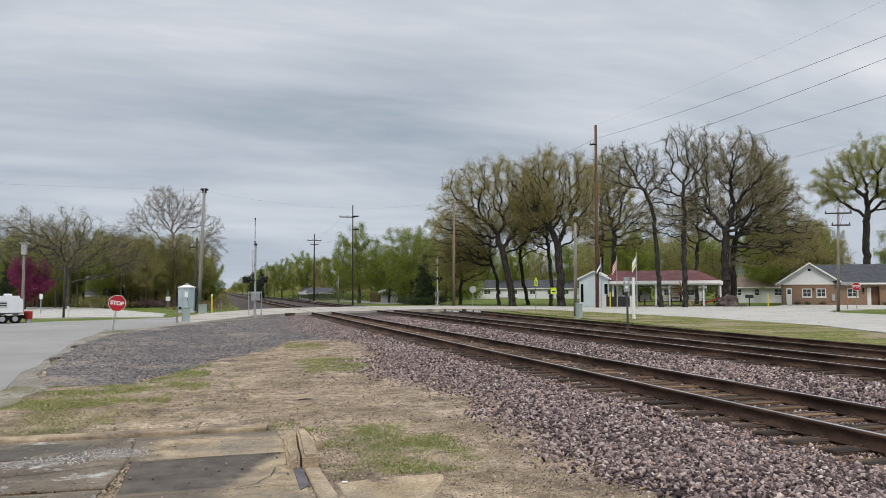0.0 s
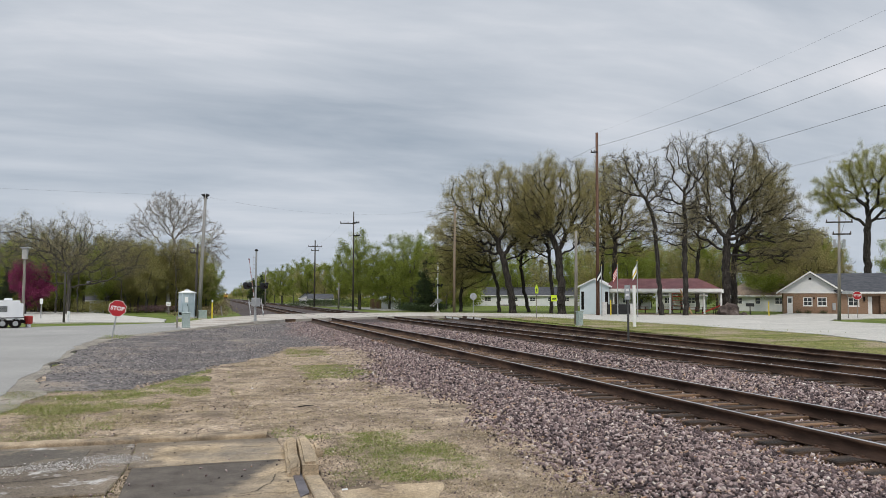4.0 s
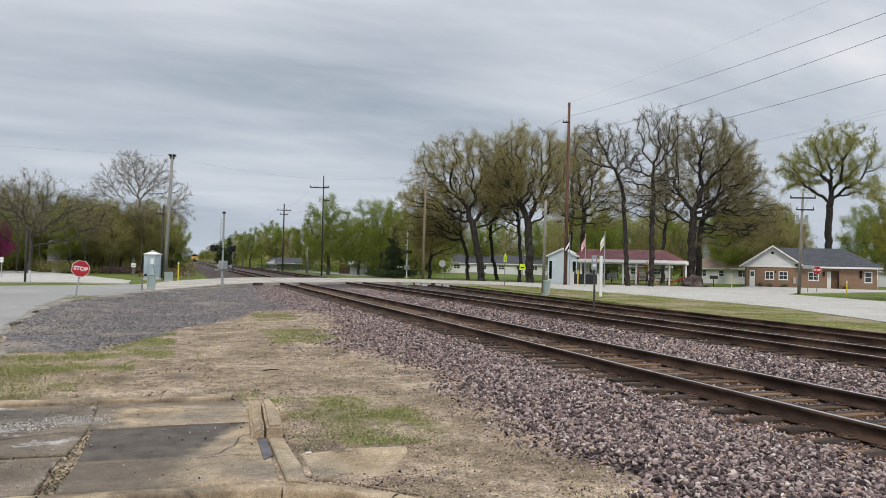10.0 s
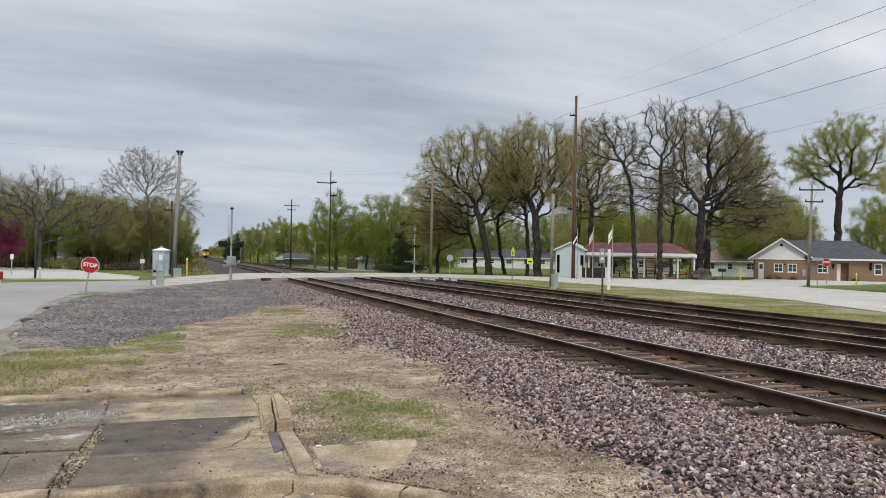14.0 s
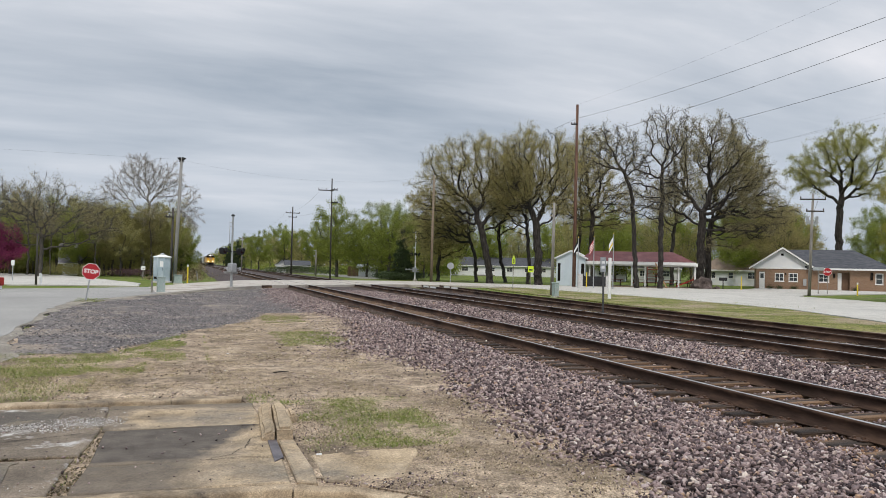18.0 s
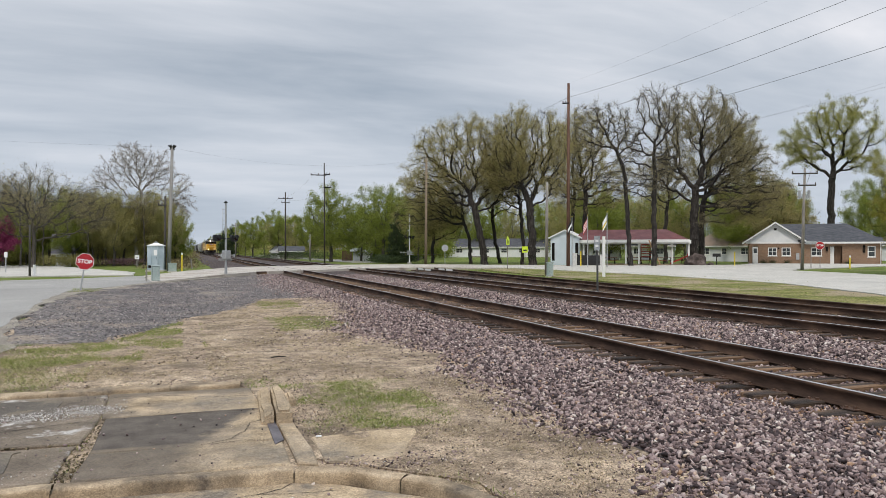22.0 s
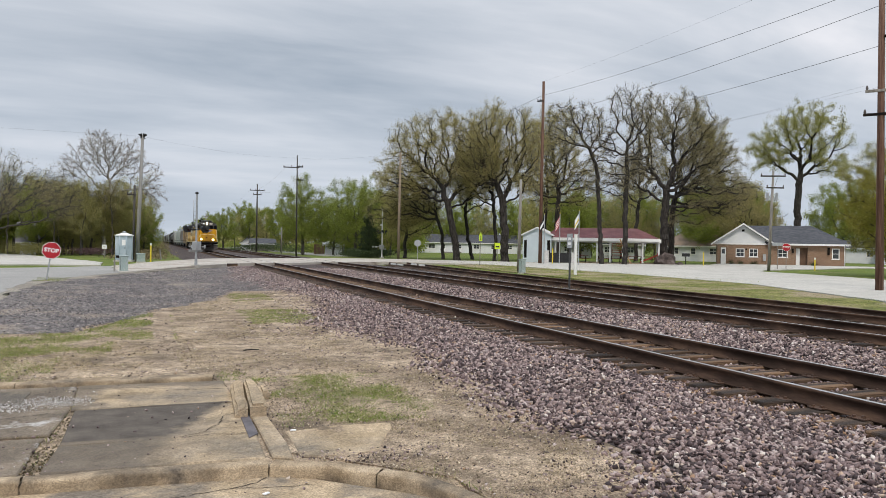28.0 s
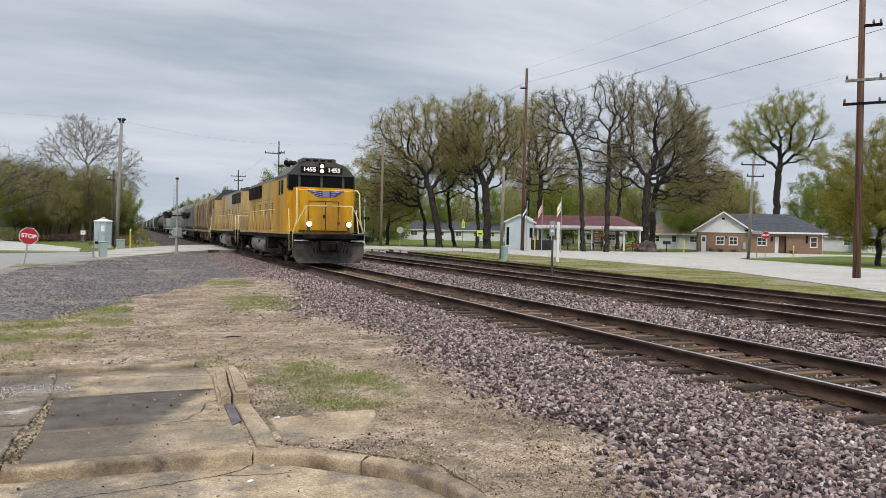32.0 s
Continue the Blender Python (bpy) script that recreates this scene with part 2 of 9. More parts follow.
# ---- ground, roads, railway ----
def island_mat(name, stops, rough=0.85, bump=0.4, fine=60.0, obj=False, leaf=False):
    """Every loose piece takes its own colour from the stops."""
    m = bpy.data.materials.new(name)
    MATS[name] = m
    m.use_nodes = True
    nt = m.node_tree
    N, L = nt.nodes.new, nt.links.new
    b = nt.nodes["Principled BSDF"]
    b.inputs["Roughness"].default_value = rough
    b.inputs["Specular IOR Level"].default_value = 0.3
    r = N("ShaderNodeValToRGB")
    els = r.color_ramp.elements
    els[0].position, els[0].color = stops[0][0], (*stops[0][1], 1)
    els[1].position, els[1].color = stops[-1][0], (*stops[-1][1], 1)
    for p, c in stops[1:-1]:
        els.new(p).color = (*c, 1)
    src = N("ShaderNodeObjectInfo").outputs["Random"] if obj else N("ShaderNodeNewGeometry").outputs["Random Per Island"]
    L(src, r.inputs[0])
    tx = N("ShaderNodeTexNoise")
    tx.inputs["Scale"].default_value = fine
    tx.inputs["Detail"].default_value = 4
    L(N("ShaderNodeTexCoord").outputs["Object"], tx.inputs["Vector"])
    mr = N("ShaderNodeMapRange")
    mr.inputs["To Min"].default_value, mr.inputs["To Max"].default_value = 0.6, 1.4
    L(tx.outputs[0], mr.inputs[0])
    mu = N("ShaderNodeMix")
    mu.data_type, mu.blend_type = 'RGBA', 'MULTIPLY'
    mu.inputs[0].default_value = 1.0
    L(r.outputs[0], mu.inputs[6]), L(mr.outputs[0], mu.inputs[7])
    L(mu.outputs[2], b.inputs["Base Color"])
    if leaf:
        tl, mx = N("ShaderNodeBsdfTranslucent"), N("ShaderNodeMixShader")
        L(mu.outputs[2], tl.inputs[0])
        mx.inputs[0].default_value = 0.4
        L(b.outputs[0], mx.inputs[1]), L(tl.outputs[0], mx.inputs[2])
        L(mx.outputs[0], nt.nodes["Material Output"].inputs[0])
    if bump:
        bp = N("ShaderNodeBump")
        bp.inputs["Strength"].default_value = bump
        bp.inputs["Distance"].default_value = 0.01
        L(tx.outputs[0], bp.inputs["Height"])
        L(bp.outputs[0], b.inputs["Normal"])
    return m


def cover_mat(name, base, grains, big, patch=None, stone=18.0, bump=0.5, mottle=None):
    """Ground cover: grains by small cells, larger blotches, and a second cover in patches."""
    m = bpy.data.materials.new(name)
    MATS[name] = m
    m.use_nodes = True
    nt = m.node_tree
    N, L = nt.nodes.new, nt.links.new
    b = nt.nodes["Principled BSDF"]
    b.inputs["Roughness"].default_value = 0.95
    b.inputs["Specular IOR Level"].default_value = 0.2
    pos = N("ShaderNodeNewGeometry").outputs["Position"]

    def noise_(scale, detail=5, rough=0.6):
        n = N("ShaderNodeTexNoise")
        n.inputs["Scale"].default_value, n.inputs["Detail"].default_value = scale, detail
        n.inputs["Roughness"].default_value = rough
        L(pos, n.inputs["Vector"])
        return n.outputs[0]

    def ramp_(v, stops):
        r = N("ShaderNodeValToRGB")
        els = r.color_ramp.elements
        els[0].position, els[0].color = stops[0][0], (*stops[0][1], 1)
        els[1].position, els[1].color = stops[-1][0], (*stops[-1][1], 1)
        for p, c in stops[1:-1]:
            els.new(p).color = (*c, 1)
        L(v, r.inputs[0])
        return r.outputs[0]

    def mul(a, c):
        mu = N("ShaderNodeMix")
        mu.data_type, mu.blend_type = 'RGBA', 'MULTIPLY'
        mu.inputs[0].default_value = 1.0
        L(a, mu.inputs[6]), L(c, mu.inputs[7])
        return mu.outputs[2]
    vo = N("ShaderNodeTexVoronoi")
    vo.inputs["Scale"].default_value = stone
    L(pos, vo.inputs["Vector"])
    sepc = N("ShaderNodeSeparateColor")
    L(vo.outputs["Color"], sepc.inputs[0])
    col = ramp_(noise_(big), base)
    g = ramp_(sepc.outputs[0], [(0.0, (1 - grains,) * 3), (1.0, (1 + grains,) * 3)])
    col = mul(col, g)
    col = mul(col, ramp_(noise_(stone * 3.0, 3), [(0.3, (0.72,) * 3), (0.7, (1.28,) * 3)]))
    if mottle:
        sc, dark, pale = mottle
        col = mul(col, ramp_(noise_(sc, 8, 0.72), [(0.36, (dark,) * 3), (0.5, (1.0,) * 3), (0.66, (pale,) * 3)]))
    if patch:
        lo, hi, stops, sc = patch
        pc = mul(ramp_(noise_(14.0, 6, 0.7), stops), ramp_(noise_(70.0, 3), [(0.3, (0.6,) * 3), (0.7, (1.4,) * 3)]))
        fac = ramp_(noise_(sc, 6, 0.65), [(lo, (0, 0, 0)), (hi, (1, 1, 1))])
        mx = N("ShaderNodeMix")
        mx.data_type = 'RGBA'
        L(fac, mx.inputs[0]), L(col, mx.inputs[6]), L(pc, mx.inputs[7])
        col = mx.outputs[2]
    L(col, b.inputs["Base Color"])
    bp = N("ShaderNodeBump")
    bp.inputs["Strength"].default_value, bp.inputs["Distance"].default_value = bump, 0.04
    L(vo.outputs["Distance"] if stone < 80 else noise_(34.0, 6, 0.7), bp.inputs["Height"])
    L(bp.outputs[0], b.inputs["Normal"])
    return m


LAWN = cover_mat("lawn", [(0.3, (0.075, 0.11, 0.018)), (0.5, (0.115, 0.15, 0.027)), (0.7, (0.17, 0.185, 0.045))], 0.25, 0.35,
                 (0.56, 0.72, [(0.3, (0.16, 0.13, 0.07)), (0.7, (0.2, 0.19, 0.08))], 0.22), stone=30.0)
DIRT = cover_mat("worn_dirt", [(0.3, (0.205, 0.153, 0.106)), (0.5, (0.345, 0.263, 0.183)), (0.7, (0.5, 0.39, 0.278))], 0.5, 0.9,
                 (0.5, 0.64, [(0.35, (0.095, 0.071, 0.049)), (0.65, (0.21, 0.16, 0.109))], 0.8), stone=85.0, bump=0.7, mottle=(5.0, 0.5, 1.35))
STRIP = cover_mat("patchy_strip", [(0.3, (0.085, 0.105, 0.02)), (0.5, (0.155, 0.155, 0.042)), (0.7, (0.25, 0.215, 0.09))], 0.45, 0.7,
                  (0.49, 0.58, [(0.35, (0.2, 0.155, 0.095)), (0.65, (0.36, 0.29, 0.19))], 0.3), stone=14.0, mottle=(2.2, 0.62, 1.25))
BALLAST = cover_mat("ballast_bed", [(0.3, (0.045, 0.036, 0.034)), (0.7, (0.12, 0.094, 0.086))], 0.8, 0.6, None, stone=16.0, bump=1.0)
LOT = cover_mat("gravel_lot", [(0.3, (0.1, 0.088, 0.084)), (0.5, (0.155, 0.138, 0.13)), (0.68, (0.235, 0.203, 0.175))], 0.6, 0.5, (0.5, 0.64, [(0.3, (0.2, 0.165, 0.13)), (0.7, (0.34, 0.28, 0.22))], 0.5), stone=15.0, bump=0.9)
CONC = cover_mat("concrete_paving", [(0.3, (0.4, 0.378, 0.335)), (0.5, (0.447, 0.422, 0.376)), (0.7, (0.49, 0.465, 0.415))], 0.06, 0.25, None, stone=60.0, bump=0.15, mottle=(0.9, 0.88, 1.08))
DECK = cover_mat("dusty_deck", [(0.3, (0.31, 0.27, 0.225)), (0.5, (0.41, 0.37, 0.32)), (0.7, (0.5, 0.46, 0.41))], 0.15, 0.5, (0.6, 0.7, [(0.35, (0.12, 0.1, 0.08)), (0.65, (0.22, 0.18, 0.14))], 0.45), stone=50.0, bump=0.2)
STREET = cover_mat("street_paving", [(0.3, (0.255, 0.245, 0.225)), (0.5, (0.295, 0.283, 0.262)), (0.7, (0.335, 0.32, 0.295))], 0.08, 0.2, None, stone=50.0, bump=0.15)
SLAB = cover_mat("old_slab", [(0.28, (0.185, 0.135, 0.087)), (0.42, (0.36, 0.273, 0.172)), (0.58, (0.49, 0.375, 0.247)), (0.75, (0.57, 0.457, 0.33))], 0.34, 2.2,
                 (0.44, 0.66, [(0.3, (0.13, 0.11, 0.088)), (0.7, (0.28, 0.235, 0.18))], 0.9), stone=90.0, bump=0.45)
GREYSLAB = cover_mat("grey_slab", [(0.3, (0.1, 0.08, 0.061)), (0.5, (0.172, 0.139, 0.105)), (0.7, (0.275, 0.22, 0.165))], 0.25, 1.6,
                     (0.55, 0.63, [(0.3, (0.34, 0.31, 0.28)), (0.7, (0.55, 0.52, 0.48))], 2.0), stone=90.0, bump=0.45)
TAR = cover_mat("weathered_asphalt", [(0.3, (0.095, 0.082, 0.068)), (0.5, (0.13, 0.112, 0.092)), (0.66, (0.19, 0.16, 0.12))], 0.3, 1.4,
                (0.56, 0.7, [(0.3, (0.2, 0.165, 0.115)), (0.7, (0.33, 0.27, 0.185))], 1.9), stone=110.0, bump=0.5)

GUTTER = cover_mat("gutter_concrete", [(0.28, (0.19, 0.14, 0.09)), (0.42, (0.36, 0.273, 0.174)), (0.58, (0.49, 0.376, 0.248)), (0.75, (0.57, 0.457, 0.33))], 0.34, 2.2,
                   (0.44, 0.56, [(0.3, (0.13, 0.108, 0.084)), (0.7, (0.29, 0.242, 0.188))], 1.25), stone=90.0, bump=0.5)
KERB = cover_mat("kerb_concrete", [(0.28, (0.15, 0.113, 0.076)), (0.42, (0.29, 0.22, 0.144)), (0.58, (0.42, 0.325, 0.217)), (0.75, (0.54, 0.432, 0.305))], 0.3, 3.4,
                 (0.48, 0.62, [(0.3, (0.075, 0.06, 0.047)), (0.7, (0.2, 0.16, 0.118))], 1.1), stone=140.0, bump=0.4)
rng = np.random.default_rng(7)


def spaced(a, b, near0, near1, step, growth=1.22):
    v = list(np.arange(near0, near1 + 1e-6, step))
    s, x = step, near1
    while x < b:
        s *= growth
        x += s
        v.append(min(x, b))
    s, x = step, near0
    while x > a:
        s *= growth
        x -= s
        v.insert(0, max(x, a))
    return np.array(v)


def sheet(name, xs, ys, zf, material):
    X, Y = np.meshgrid(xs, ys)
    Z = np.array([[zf(x, y) for x in xs] for y in ys])
    n = len(xs)
    idx = np.arange(len(xs) * len(ys)).reshape(len(ys), n)
    f = np.stack([idx[:-1, :-1], idx[:-1, 1:], idx[1:, 1:], idx[1:, :-1]], -1).reshape(-1, 4)
    return raw_mesh(name, np.stack([X, Y, Z], -1).reshape(-1, 3), f, material, True)


def lump(x, y, s, a):
    return noise.noise(Vector((x * s, y * s, 1.3))) * a


def ground_z(x, y):
    z = -0.06 + lump(x, y, 0.35, 0.02)
    if y < 6.0 and x < 2.2 and y > -30:
        z = -0.2
    return z


ground = new("ground", sheet("ground", spaced(-2600, 2600, -24, 40, 1.6), spaced(-900, 3600, -4, 60, 1.6), ground_z, LAWN))
tagged(ground, "spring lawn and rough grass reaching to the horizon", "ground", kind="structure")


def ragged(poly, step=0.6, amp=0.25):
    """The outline with worn, uneven edges."""
    out = []
    n = len(poly)
    for i in range(n):
        a, b = Vector(poly[i]), Vector(poly[(i + 1) % n])
        k = max(1, int((b - a).length / step))
        nrm = Vector((-(b - a).y, (b - a).x)).normalized()
        for j in range(k):
            p = a.lerp(b, j / k)
            out.append(p + nrm * (noise.noise(Vector((p.x * 0.9, p.y * 0.9, 4.2))) * amp))
    return [(p.x, p.y) for p in out]


def plate(name, poly, z, material, label, cat, thick=0.12, step=0.6, amp=0.2, kind="structure"):
    bm = B()
    prism(bm, ragged(poly, step, amp) if amp else poly, z - thick, z, "z")
    ob = part(name, bm, material, None)
    return tagged(ob, label, cat, kind=kind)


plate("dirt_verge", [(-5.94, 8.62), (-2.09, 9.92), (0.71, 9.76), (1.03, 6.15), (2.11, 5.13), (2.14, 1.98), (2.14, -6), (3.3, -6), (3.6, 4), (3.9, 6), (4.2, 9), (4.5, 13), (5.3, 20), (5.5, 28.87), (5.6, 48.57), (2.43, 47.01), (-3.01, 32.93), (-3.92, 19.8), (-3.24, 13.19), (-5.91, 10.11)],
      -0.012, DIRT, "tan worn dirt verge with dry grass between kerb and railway", "dirt", 0.1)
plate("gravel_lot", [(-3.41, 15.2), (-1.4, 15.3), (-0.3, 18.4), (0.47, 20.5), (1.6, 23.4), (2.6, 26.7), (4.7, 27.4), (5.4, 32.0), (5.5, 46.82), (5.63, 53.28), (4.14, 51.24), (-1.24, 41.47), (-3.56, 34.79), (-4.54, 29.29), (-3.89, 21.71)],
      -0.008, LOT, "dark blue-grey crushed stone lot beside the crossing", "gravel", 0.1, 0.5, 0.5)

SHOULDER = cover_mat("dusty_shoulder", [(0.3, (0.2, 0.175, 0.145)), (0.5, (0.28, 0.25, 0.205)), (0.7, (0.36, 0.32, 0.26))], 0.35, 0.8, (0.52, 0.66, [(0.35, (0.13, 0.12, 0.11)), (0.65, (0.24, 0.2, 0.15))], 0.9), stone=40.0, bump=0.5)
plate("road_shoulder", [(-3.0, 11.5), (-2.9, 14.6), (-3.3, 17), (-3.9, 22), (-4.1, 27), (-4.0, 31), (-3.4, 34.5), (-2.3, 39), (-0.2, 44), (3.2, 50), (4.2, 52.2), (4.0, 53.6), (-2.6, 46.5), (-5.4, 38), (-5.6, 30), (-5.2, 20), (-4.6, 13)],
      0.004, SHOULDER, "dusty tan gravel shoulder along the street", "gravel", 0.1, 0.3, 0.3)
plate("dirt_under_slab", [(-5.59, 6.02), (0.97, 5.8), (2.16, 5.18), (2.18, 6.87), (1.11, 9.75), (-5.51, 10)], -0.022, DIRT, "dirt and weeds in the joints below the slabs", "dirt", 0.1, 0.5, 0.0)

# the paving: the street over the railway, the lot to the left, the roads to the right
street = thing("road", pose(0, 0, 0), "grey concrete street with gravel edges", "road", kind="structure")
bm = B()
prism(bm, ragged([(-3.34, 13.19), (-3.99, 21.71), (-4.54, 29.29), (-4.54, 34.11), (-3.42, 36.8), (-1.61, 42.21), (-2.58, 52.58), (-6.55, 48.91), (-11.24, 46.29), (-29.66, 31.36), (-64.27, 9.33), (-60, -10), (-12.22, 3.2), (-6.46, 8.13)], 0.8, 0.18), -0.1, 0.012, "z")
part("pavement", bm, STREET, street)
bm = B()
prism(bm, ragged([(-3.3, 54.36), (-6.5, 55.11), (-10.72, 54.2), (-14.46, 57.35), (-20.16, 59.96), (-59.64, 52.91), (-76.76, 88.4), (-22.94, 100.24), (-12.48, 87.37), (-6.53, 69.83), (-3.55, 61.22)], 0.9, 0.3), -0.1, 0.016, "z")
part("parking_apron", bm, CONC, street, "pale concrete apron")
PAIRS = [((-1.61, 42.21), (-2.58, 52.58), 0.015), ((1.4, 47.95), (0.15, 60.92), 0.10), ((4.52, 52.94), (4.06, 68.06), 0.18), ((5.63, 54.4), (5.69, 69.96), 0.186),
         ((9.66, 56.81), (9.62, 72.01), 0.186), ((12.89, 59.23), (12.78, 73.71), 0.186), ((16.53, 60.92), (16.34, 74.94), 0.186), ((20.48, 61.74), (20.18, 76.91), 0.16), ((28.27, 62.31), (28.09, 80.69), 0.03)]
bm = B()
top = [[bm.verts.new((*a, z)), bm.verts.new((*b, z))] for a, b, z in PAIRS]
low = [[bm.verts.new((*a, -0.12)), bm.verts.new((*b, -0.12))] for a, b, z in PAIRS]
for i in range(len(PAIRS) - 1):
    bm.faces.new((top[i][0], top[i + 1][0], top[i + 1][1], top[i][1]))
    bm.faces.new((low[i][0], low[i + 1][0], top[i + 1][0], top[i][0]))
    bm.faces.new((top[i][1], top[i + 1][1], low[i + 1][1], low[i][1]))
part("crossing_deck", bm, DECK, street, "dusty pale crossing surface with rails let into it")
bm = B()
prism(bm, ragged([(20.13, 7.58), (21.61, 14.24), (23.93, 19.41), (28.06, 29.63), (29.13, 40.99), (28.81, 53.69), (28.27, 62.31), (28.09, 80.69), (32.79, 76.78), (38.38, 71.55), (45.47, 68.87), (52, 67.42), (57.54, 67.36), (62.6, 71.89), (65.49, 73.81), (76.23, 64.64), (93.66, 49.61),
                  (89.48, 47.61), (79.53, 55.3), (70.3, 58.75), (57.81, 53.91), (49.46, 50.93), (45.58, 47.52), (44.43, 41.09), (41.58, 31.46), (36.25, 13.82), (30, -20), (14, -20)], 0.9, 0.2), -0.1, 0.014, "z")
part("side_road", bm, CONC, street, "wide pale concrete side road")
plate("side_street", [(21.2, 99.0), (26.5, 99.0), (25.6, 150.0), (25.2, 240.0), (20.4, 240.0), (20.6, 150.0)], -0.03, STREET, "pale street running along the railway beyond the crossing", "street", 0.12, 2.0, 0.3)
plate("grass_strip", [(18.69, 7.61), (19.1, 17.61), (19.9, 25.46), (21.79, 41.43), (22.84, 54.13), (24.02, 59.82), (27.96, 61.28), (28.46, 53.71), (28.78, 41.01), (27.69, 29.65), (23.47, 19.43), (21.23, 14.25), (19.93, 7.59)],
      0.02, STRIP, "patchy grass strip between side track and road", "grass", 0.15, 0.5, 0.3)

# ballast beds
bed = thing("track_bed", pose(0, 0, 0), "pinkish grey crushed stone ballast bed", "ballast", kind="structure")


def bed_z(x, y):
    d = min(x - 2.85 - 0.09 * min(max(y - 6, 0), 22), 19.8 - x)
    dip = max(0.0, 1 - max(0.0, min(abs(x - TRACKS[0]), abs(x - TRACKS[1])) - 1.25) / 0.35)
    return -0.055 + min(max(d, 0) / 1.0, 1.0) * 0.05 + lump(x, y, 1.7, 0.014) - 0.028 * dip


me = sheet("near_bed", np.arange(2.3, 20.21, 0.42), np.arange(-22, 55.1, 0.6), bed_z, BALLAST)
ob = new("near_bed", me)
ob.parent = bed


def far_bed():
    ys = np.concatenate([np.arange(54, 120, 3.0), np.geomspace(120, 2600, 40)])
    prof = [(-7.0, -0.12), (-3.4, 0.0), (-2.0, 0.02), (2.9, 0.02), (7.9, 0.02), (9.2, -0.02), (12.0, -0.15)]
    v, f = [], []
    for y in ys:
        for dx, dz in prof:
            v.append((7.5 + dx + bend(y), y, dz + (grade(y) if dz > -0.1 else 0) - (0.04 if y < 56 else 0)))
    n = len(prof)
    for i in range(len(ys) - 1):
        for k in range(n - 1):
            f.append((i * n + k, i * n + k + 1, (i + 1) * n + k + 1, (i + 1) * n + k))
    return raw_mesh("far_bed", v, f, BALLAST)


ob = new("far_bed", far_bed())
ob.parent = bed

RUST = mat("rail_rust", (0.034, 0.021, 0.015), (0.06, 0.037, 0.027), (0.11, 0.066, 0.044), scale=3.0, fine=30, rough=0.85, bump=0.2, spec=0.12, stretch=(1, 0.25, 1))
SHINE = mat("polished_rail_head", (0.5, 0.49, 0.48), (0.6, 0.59, 0.58), scale=2, fine=60, rough=0.32, bump=0.05, metal=0.9, stretch=(6, 0.2, 1))
DULL = mat("dull_rail_head", (0.10, 0.075, 0.06), (0.15, 0.12, 0.1), scale=2, fine=60, rough=0.6, bump=0.05, metal=0.3)
TIE = mat("weathered_tie", (0.03, 0.021, 0.016), (0.068, 0.046, 0.032), (0.165, 0.1, 0.058), scale=2.2, fine=26, rough=0.95, bump=0.8, obj=0.5, stretch=(0.25, 2.5, 2.5), dist=0.03)
STEEL = mat("rusty_plate", (0.06, 0.035, 0.025), (0.10, 0.055, 0.035), scale=8, fine=50, rough=0.8, bump=0.3)


def rail_path(cx, off, y0, y1, flat=False):
    ys = list(np.arange(y0, min(y1, 70), 4.0)) + ([*np.arange(70, min(y1, 220), 6.0)] if y1 > 70 else []) + ([*np.geomspace(220, y1, 26)] if y1 > 220 else [y1])
    return [(cx(y) + off, y, 0.0 if flat else grade(y)) for y in ys]


PROF = [(-0.075, 0.02), (0.075, 0.02), (0.075, 0.03), (0.012, 0.055), (0.012, 0.15), (0.037, 0.165), (0.037, 0.198), (-0.037, 0.198), (-0.037, 0.165), (-0.012, 0.15), (-0.012, 0.055), (-0.075, 0.03)]


def loft(path, prof):
    v = [(x + a, y, z + b) for x, y, z in path for a, b in prof]
    n = len(prof)
    f = [(i * n + k, i * n + (k + 1) % n, (i + 1) * n + (k + 1) % n, (i + 1) * n + k) for i in range(len(path) - 1) for k in range(n)]
    return v, f


def lay_track(label, cx, y0, y1, head, tie_to, flat=False):
    tr = thing("railway_track", pose(0, 0, 0), label, "railway track", "railway tracks", kind="structure")
    for s in (-0.775, 0.775):
        p = rail_path(cx, s, y0, y1, flat)
        r = new("rail", raw_mesh("rail", *loft(p, PROF), RUST))
        r.parent = tr
        h = new("rail_head", raw_mesh("rail_head", *loft(p, [(-0.026, 0.1975), (0.026, 0.1975), (0.024, 0.2005), (-0.024, 0.2005)]), head))
        h.parent = r
        h["label"] = "worn running surface"
    return tr


t1 = lay_track("heavy rusty steel rails on dark wooden ties in ballast", lambda y: TRACKS[0] + bend(y), -22, 2400, SHINE, 60)
t2 = lay_track("second main track with rusty steel rails", lambda y: TRACKS[1] + bend(y), -22, 2400, SHINE, 60)
t3 = lay_track("old rusty siding track cut short at the street", side_x, -22, 60.0, DULL, 60, True)


def tie_mesh():
    bm = B()
    box(bm, -1.32, 1.32, -0.115, 0.115, -0.15, 0.026, 0.012)
    me = bpy.data.meshes.new("tie")
    bm.to_mesh(me)
    bm.free()
    me.materials.append(TIE)
    return me


def plate_mesh():
    bm = B()
    for s in (-0.775, 0.775):
        box(bm, s - 0.17, s + 0.17, -0.09, 0.09, 0.0245, 0.036)
        for a in (-0.1, 0.1):
            box(bm, s + a - 0.016, s + a + 0.016, -0.055, -0.025, 0.028, 0.062)
            box(bm, s - a * 1.3 - 0.014, s - a * 1.3 + 0.014, 0.03, 0.058, 0.028, 0.058)
    me = bpy.data.meshes.new("tie_plate")
    bm.to_mesh(me)
    bm.free()
    me.materials.append(STEEL)
    return me


TM, PM = tie_mesh(), plate_mesh()


TIE_Y = {}


